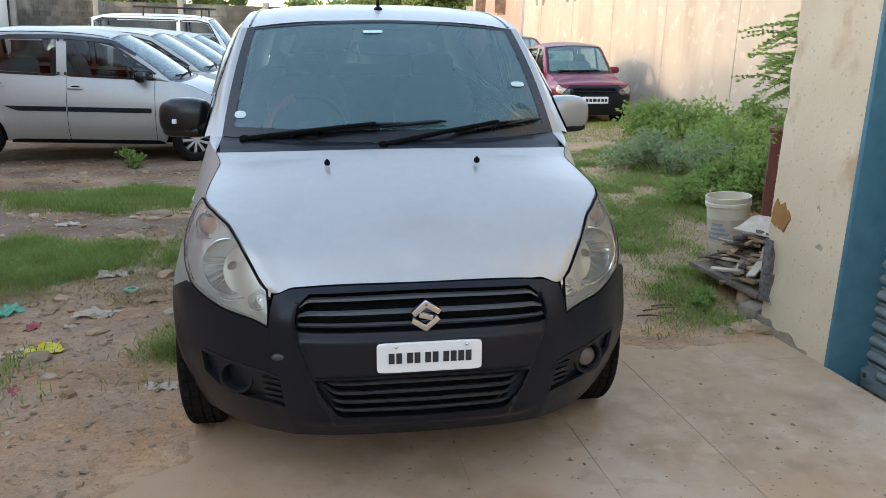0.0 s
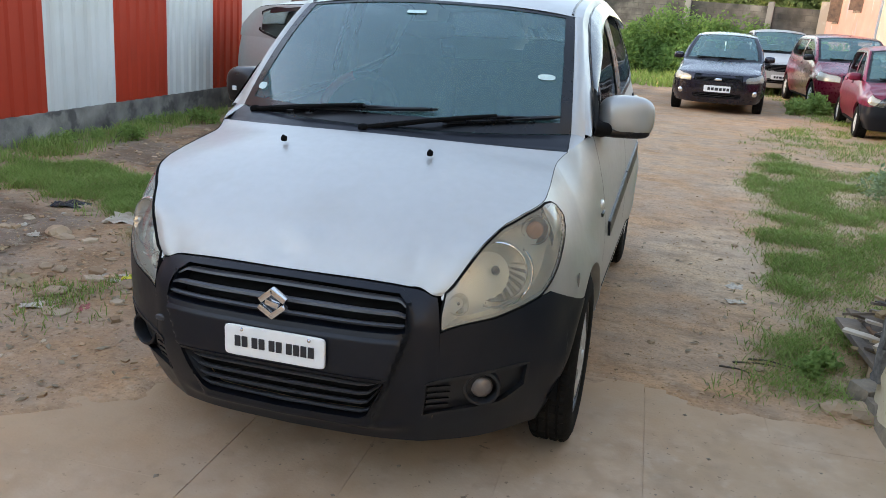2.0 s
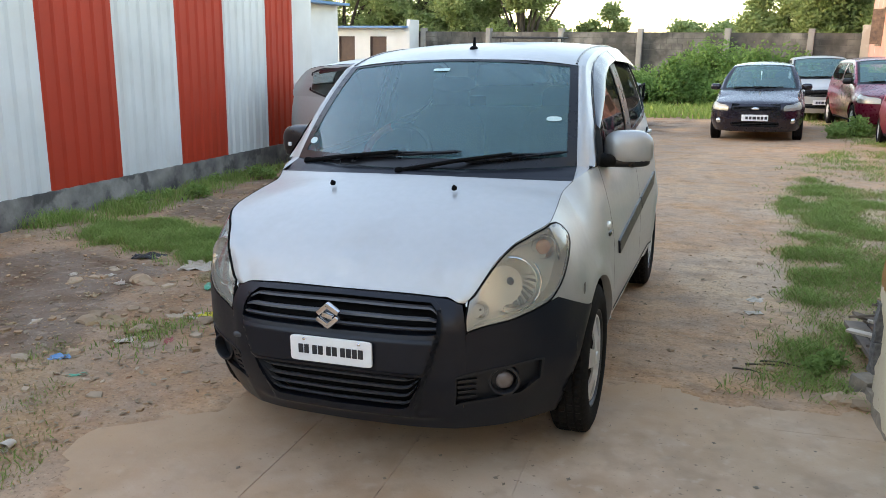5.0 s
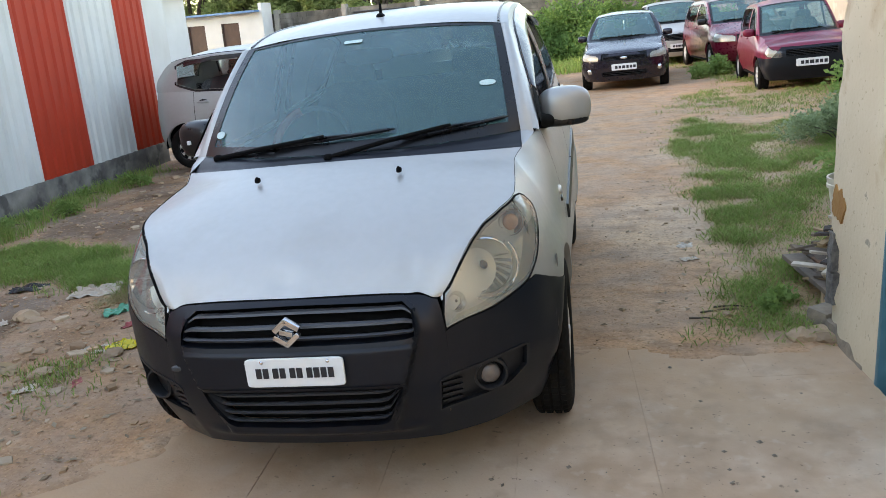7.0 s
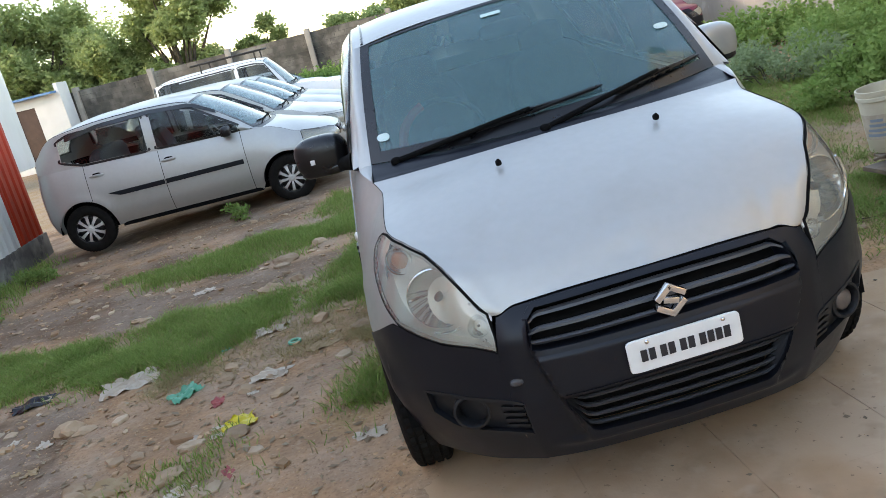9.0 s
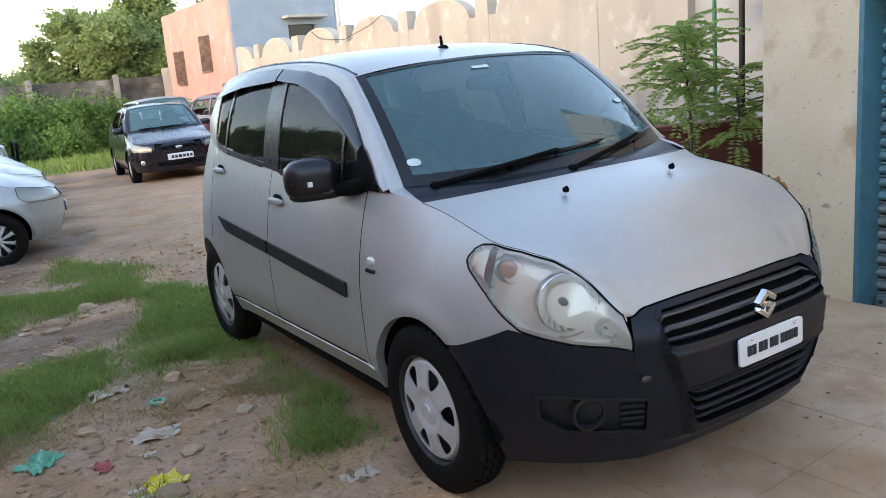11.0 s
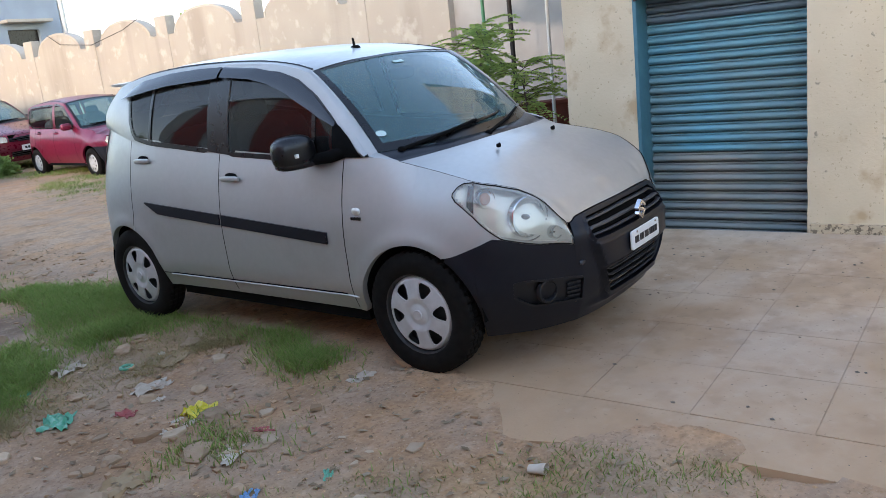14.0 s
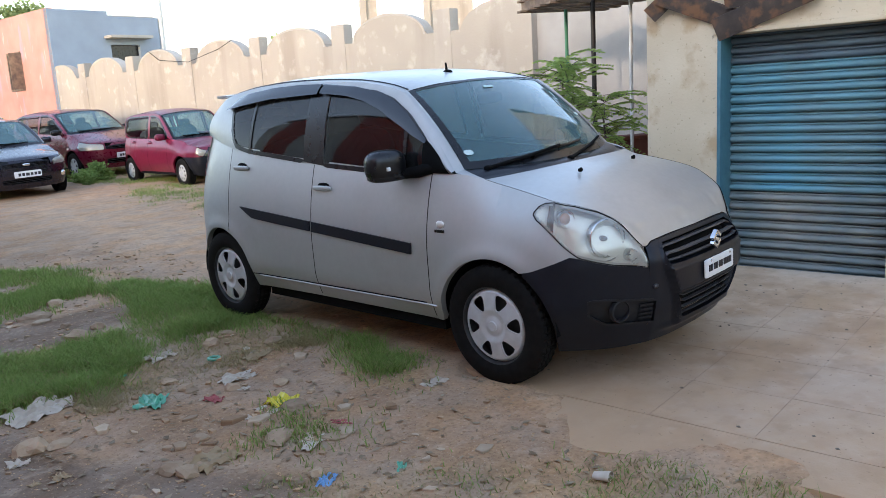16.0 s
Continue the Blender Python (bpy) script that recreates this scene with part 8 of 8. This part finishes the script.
def decal(u0, u1, v0, v1, round_=True):
    n = 18
    c = HWIND((u0 + u1) / 2, (v0 + v1) / 2, 0.005)
    pts = [HWIND((u0 + u1) / 2 + (u1 - u0) / 2 * (abs(math.cos(a)) ** (0.8 if round_ else 0.2)) * math.copysign(1, math.cos(a)), (v0 + v1) / 2 + (v1 - v0) / 2 * (abs(math.sin(a)) ** (0.8 if round_ else 0.2)) * math.copysign(1, math.sin(a)), 0.005) for a in lin(0, 2 * math.pi, n + 1)[:-1]]
    part("sticker", ([c] + pts, [(0, i + 1, (i + 1) % n + 1) for i in range(n)]), M["sticker"], hatch, "small pale green windscreen sticker", smooth=False)


decal(-0.945, -0.875, 0.135, 0.19)
decal(0.80, 0.90, 0.375, 0.42)
decal(-0.155, -0.015, 0.855, 0.885, False)
for s in (-0.267, 0.262):
    part("washer_jet", merge(egg((s, 0.553, 1.013), (0.010, 0.012, 0.010), 0.7, 8, 12), egg((s, 0.548, 1.021), (0.005, 0.006, 0.006), 0.8, 8, 12)), M["matte_black"], hatch)
part("antenna", merge(egg((0, 1.66, 1.552), (0.022, 0.036, 0.022), 0.9, 10, 16), tube([(0, 1.665, 1.56), (0, 1.672, 1.615)], [0.009, 0.006], 10)), M["matte_black"], hatch)

# mirrors
for s, mm in ((1, "silver"), (-1, "gloss_black")):
    tilt = Matrix.Rotation(radians(14 * s), 3, "Z")
    mx0 = 0.855 if s < 0 else 0.832
    h = part("wing_mirror", egg((s * mx0, 1.372, 1.098), (0.112, 0.072, 0.084), 0.68, 18, 28, tilt), M[mm], hatch, "silver mirror housing" if s > 0 else "black mirror housing")
    part("mirror_base", egg((s * (mx0 - 0.01), 1.37, 1.042), (0.110, 0.066, 0.028), 0.6, 10, 20, tilt), M["gloss_black"], h)
    part("mirror_arm", tube([(s * 0.71, 1.16, 1.075), (s * 0.745, 1.24, 1.055), (s * (mx0 - 0.06), 1.345, 1.045)], [0.035, 0.032, 0.026], 10), M["matte_black"], h)
    part("mirror_glass", egg((s * (mx0 - 0.016), 1.436, 1.098), (0.090, 0.004, 0.062), 0.5, 8, 16, tilt), M["chrome"], h)
    cabs = lambda y, z, o=0.0: (lambda p: Vector((s * p.x, p.y, p.z)))(HCAB(y, z, o))
    fl = (lambda g: g) if s > 0 else (lambda g: (g[0], [tuple(reversed(q)) for q in g[1]]))
    part("mirror_sail", fl(sheet(cabs, [(1.03, 1.046), (1.215, 1.050)], [(1.03, 1.056), (1.10, 1.135), (1.17, 1.20), (1.215, 1.225)], 12, 6, 0.010)), M["matte_black"], hatch)
    # smoked wind deflectors
    for lo, hi in (([(1.20, 1.20), (1.30, 1.245), (1.38, 1.292), (1.56, 1.385), (1.70, 1.435), (1.85, 1.468), (2.10, 1.493)], [(1.20, 1.215), (1.28, 1.285), (1.36, 1.352), (1.46, 1.418), (1.585, 1.472), (1.82, 1.517), (2.10, 1.543)]),
                   ([(2.12, 1.490), (2.59, 1.478), (2.80, 1.459), (3.12, 1.425)], [(2.12, 1.545), (2.33, 1.551), (2.61, 1.546), (2.91, 1.520), (3.03, 1.490), (3.12, 1.435)])):
        def vis(y, z, o=0.0):
            l, h_ = at(lo, y), at(hi, y)
            t = (h_ - z) / max(h_ - l, 0.001)
            return cabs(y, z, 0.008 + (0.010 + 0.016 * step(1.2, 1.5, y)) * math.sin(min(t, 1) * 1.5))
        g = sheet(vis, lo, hi, 36, 8)
        part("wind_deflector", fl(solid(g, (-s * 0.003 if s > 0 else 0.003, 0, 0))), M["smoke"], hatch, "smoked plastic wind deflector")
    for y, z0, z1 in ((2.76, 1.168, 1.485), (1.352, 1.058, 1.31)):
        part("window_bar", fl(sheet(cabs, [(y - 0.012, z0), (y + 0.012, z0)], [(y - 0.012, z1), (y + 0.012, z1)], 3, 8, 0.006)), M["gloss_black"], hatch)
    # sill seam, side repeater
    part("sill_seam", tube([(lambda p: (s * p.x, p.y, p.z))(HS.side(y, 0.364, 0.001)) for y in lin(1.2, 2.76, 24)], 0.0035, 6), M["matte_black"], hatch)
    part("sill_flange", tube([(lambda p: (s * p.x, p.y, p.z))(HS.side(y, 0.354, 0.001)) for y in lin(1.12, 2.70, 24)], 0.0055, 6), M["silver"], hatch)
    p = HS.side(1.064, 0.795)
    part("side_repeater", egg((s * p.x, 1.064, 0.795), (0.011, 0.028, 0.019), 0.9, 10, 14), M["housing"], hatch)
    q = HS.side(1.066, 0.760).x
    for k in range(4):
        part("name_bar", boxes([((min(s * (q - 0.004), s * (q + 0.007)), 1.034 + 0.017 * k, 0.753), (max(s * (q - 0.004), s * (q + 0.007)), 1.046 + 0.017 * k, 0.768))], 0.002), M["gloss_black"], hatch)
    # rear lamp and lower plastic
    sd = lambda y, z, o=0.0: (lambda p: Vector((s * p.x, p.y, p.z)))(HS.side(y, z, o))
    part("rear_lamp", fl(sheet(sd, [(3.47, 0.98), (3.62, 0.95)], [(3.47, 1.22), (3.62, 1.235)], 8, 6, 0.006)), M["red_paint"], hatch)
part("spoiler", egg((0, 3.43, 1.512), (0.50, 0.10, 0.014), 0.4, 8, 24), M["silver"], hatch)
part("sticker", boxes([((-0.904, 1.298, 1.077), (-0.886, 1.312, 1.096))], 0.002), M["plate"], hatch, "small white square sticker on the mirror")
# scuffed paint at the fender's edge
part("fender_scuff", egg(HS.side(0.505, 0.66, 0.0), (0.003, 0.016, 0.028), 0.8, 8, 12), M["plinth"], hatch)

# grit and crumbs of earth blown over the apron
gv, gf = [], []
rgr = random.Random(77)
while len(gv) < 6 * 420:
    c = site(rgr.uniform(-0.6, 2.3), 3.4 - 5.5 * rgr.random() ** 1.6)
    r = 0.002 + 0.009 * rgr.random() ** 3
    if not in_poly(c.x, c.y, SLAB):
        continue
    n = len(gv)
    z = gz(c.x, c.y) + 0.0065
    for d in ((1, 0, 0.4), (0.1, 1, 0.5), (-1, 0.2, 0.4), (0, -1, 0.3), (0.1, 0, 1.0), (0, 0, -0.1)):
        gv.append((c.x + d[0] * r * rgr.uniform(0.7, 1.4), c.y + d[1] * r * rgr.uniform(0.7, 1.4), z + d[2] * r * 0.8))
    gf += [(n + i, n + (i + 1) % 4, n + 4) for i in range(4)] + [(n + (i + 1) % 4, n + i, n + 5) for i in range(4)]
tagged(part("grit", (gv, gf), M["bare"], None, smooth=False), "dark grit and crumbs of earth on the cement apron", "grit", kind="stuff")

# ---- cement squares of the apron, each proud of its joints ----
TS = 0.46


def tile_mesh(length):
    """One cement square, or the southern part of one where the apron ends."""
    b = boxes([((-TS / 2 + 0.0014, -TS / 2 + 0.0019, -0.02), (TS / 2 - 0.0014, TS * (length - 0.5) - 0.0019, 0.0))])
    me = bpy.data.meshes.new("tile")
    b.to_mesh(me)
    b.free()
    me.materials.append(M["slab"])
    return me


TILE = tile_mesh(1)
org = Vector((0.774, 3.798, 0))
for i in range(-6, 6):
    for j in range(-16, 1):
        c = org + UX * (TS * (i + 0.5)) + UY * (TS * (j - 0.5))
        corners = [(dx, dy) for dx in (-1, 1) for dy in ((-1,) if j == 0 else (-1, 1))]
        if not all(in_poly(c.x + dx * 0.2, c.y + dy * 0.2, SLAB) for dx, dy in corners):
            continue
        me = TILE if j < 0 else tile_mesh(0.70 - 0.06 * i + random.uniform(-0.02, 0.02))
        put("tile", me, None, apron, Matrix.Translation((c.x, c.y, gz(c.x, c.y) + 0.0068 + random.uniform(-0.0004, 0.0004))) @ Matrix.Rotation(math.atan2(0.196, 0.981), 4, "Z") @ Matrix.Rotation(radians(-1.69), 4, "Y"))
edge_me = apron.data
edge_me.materials[0] = M["slab"]
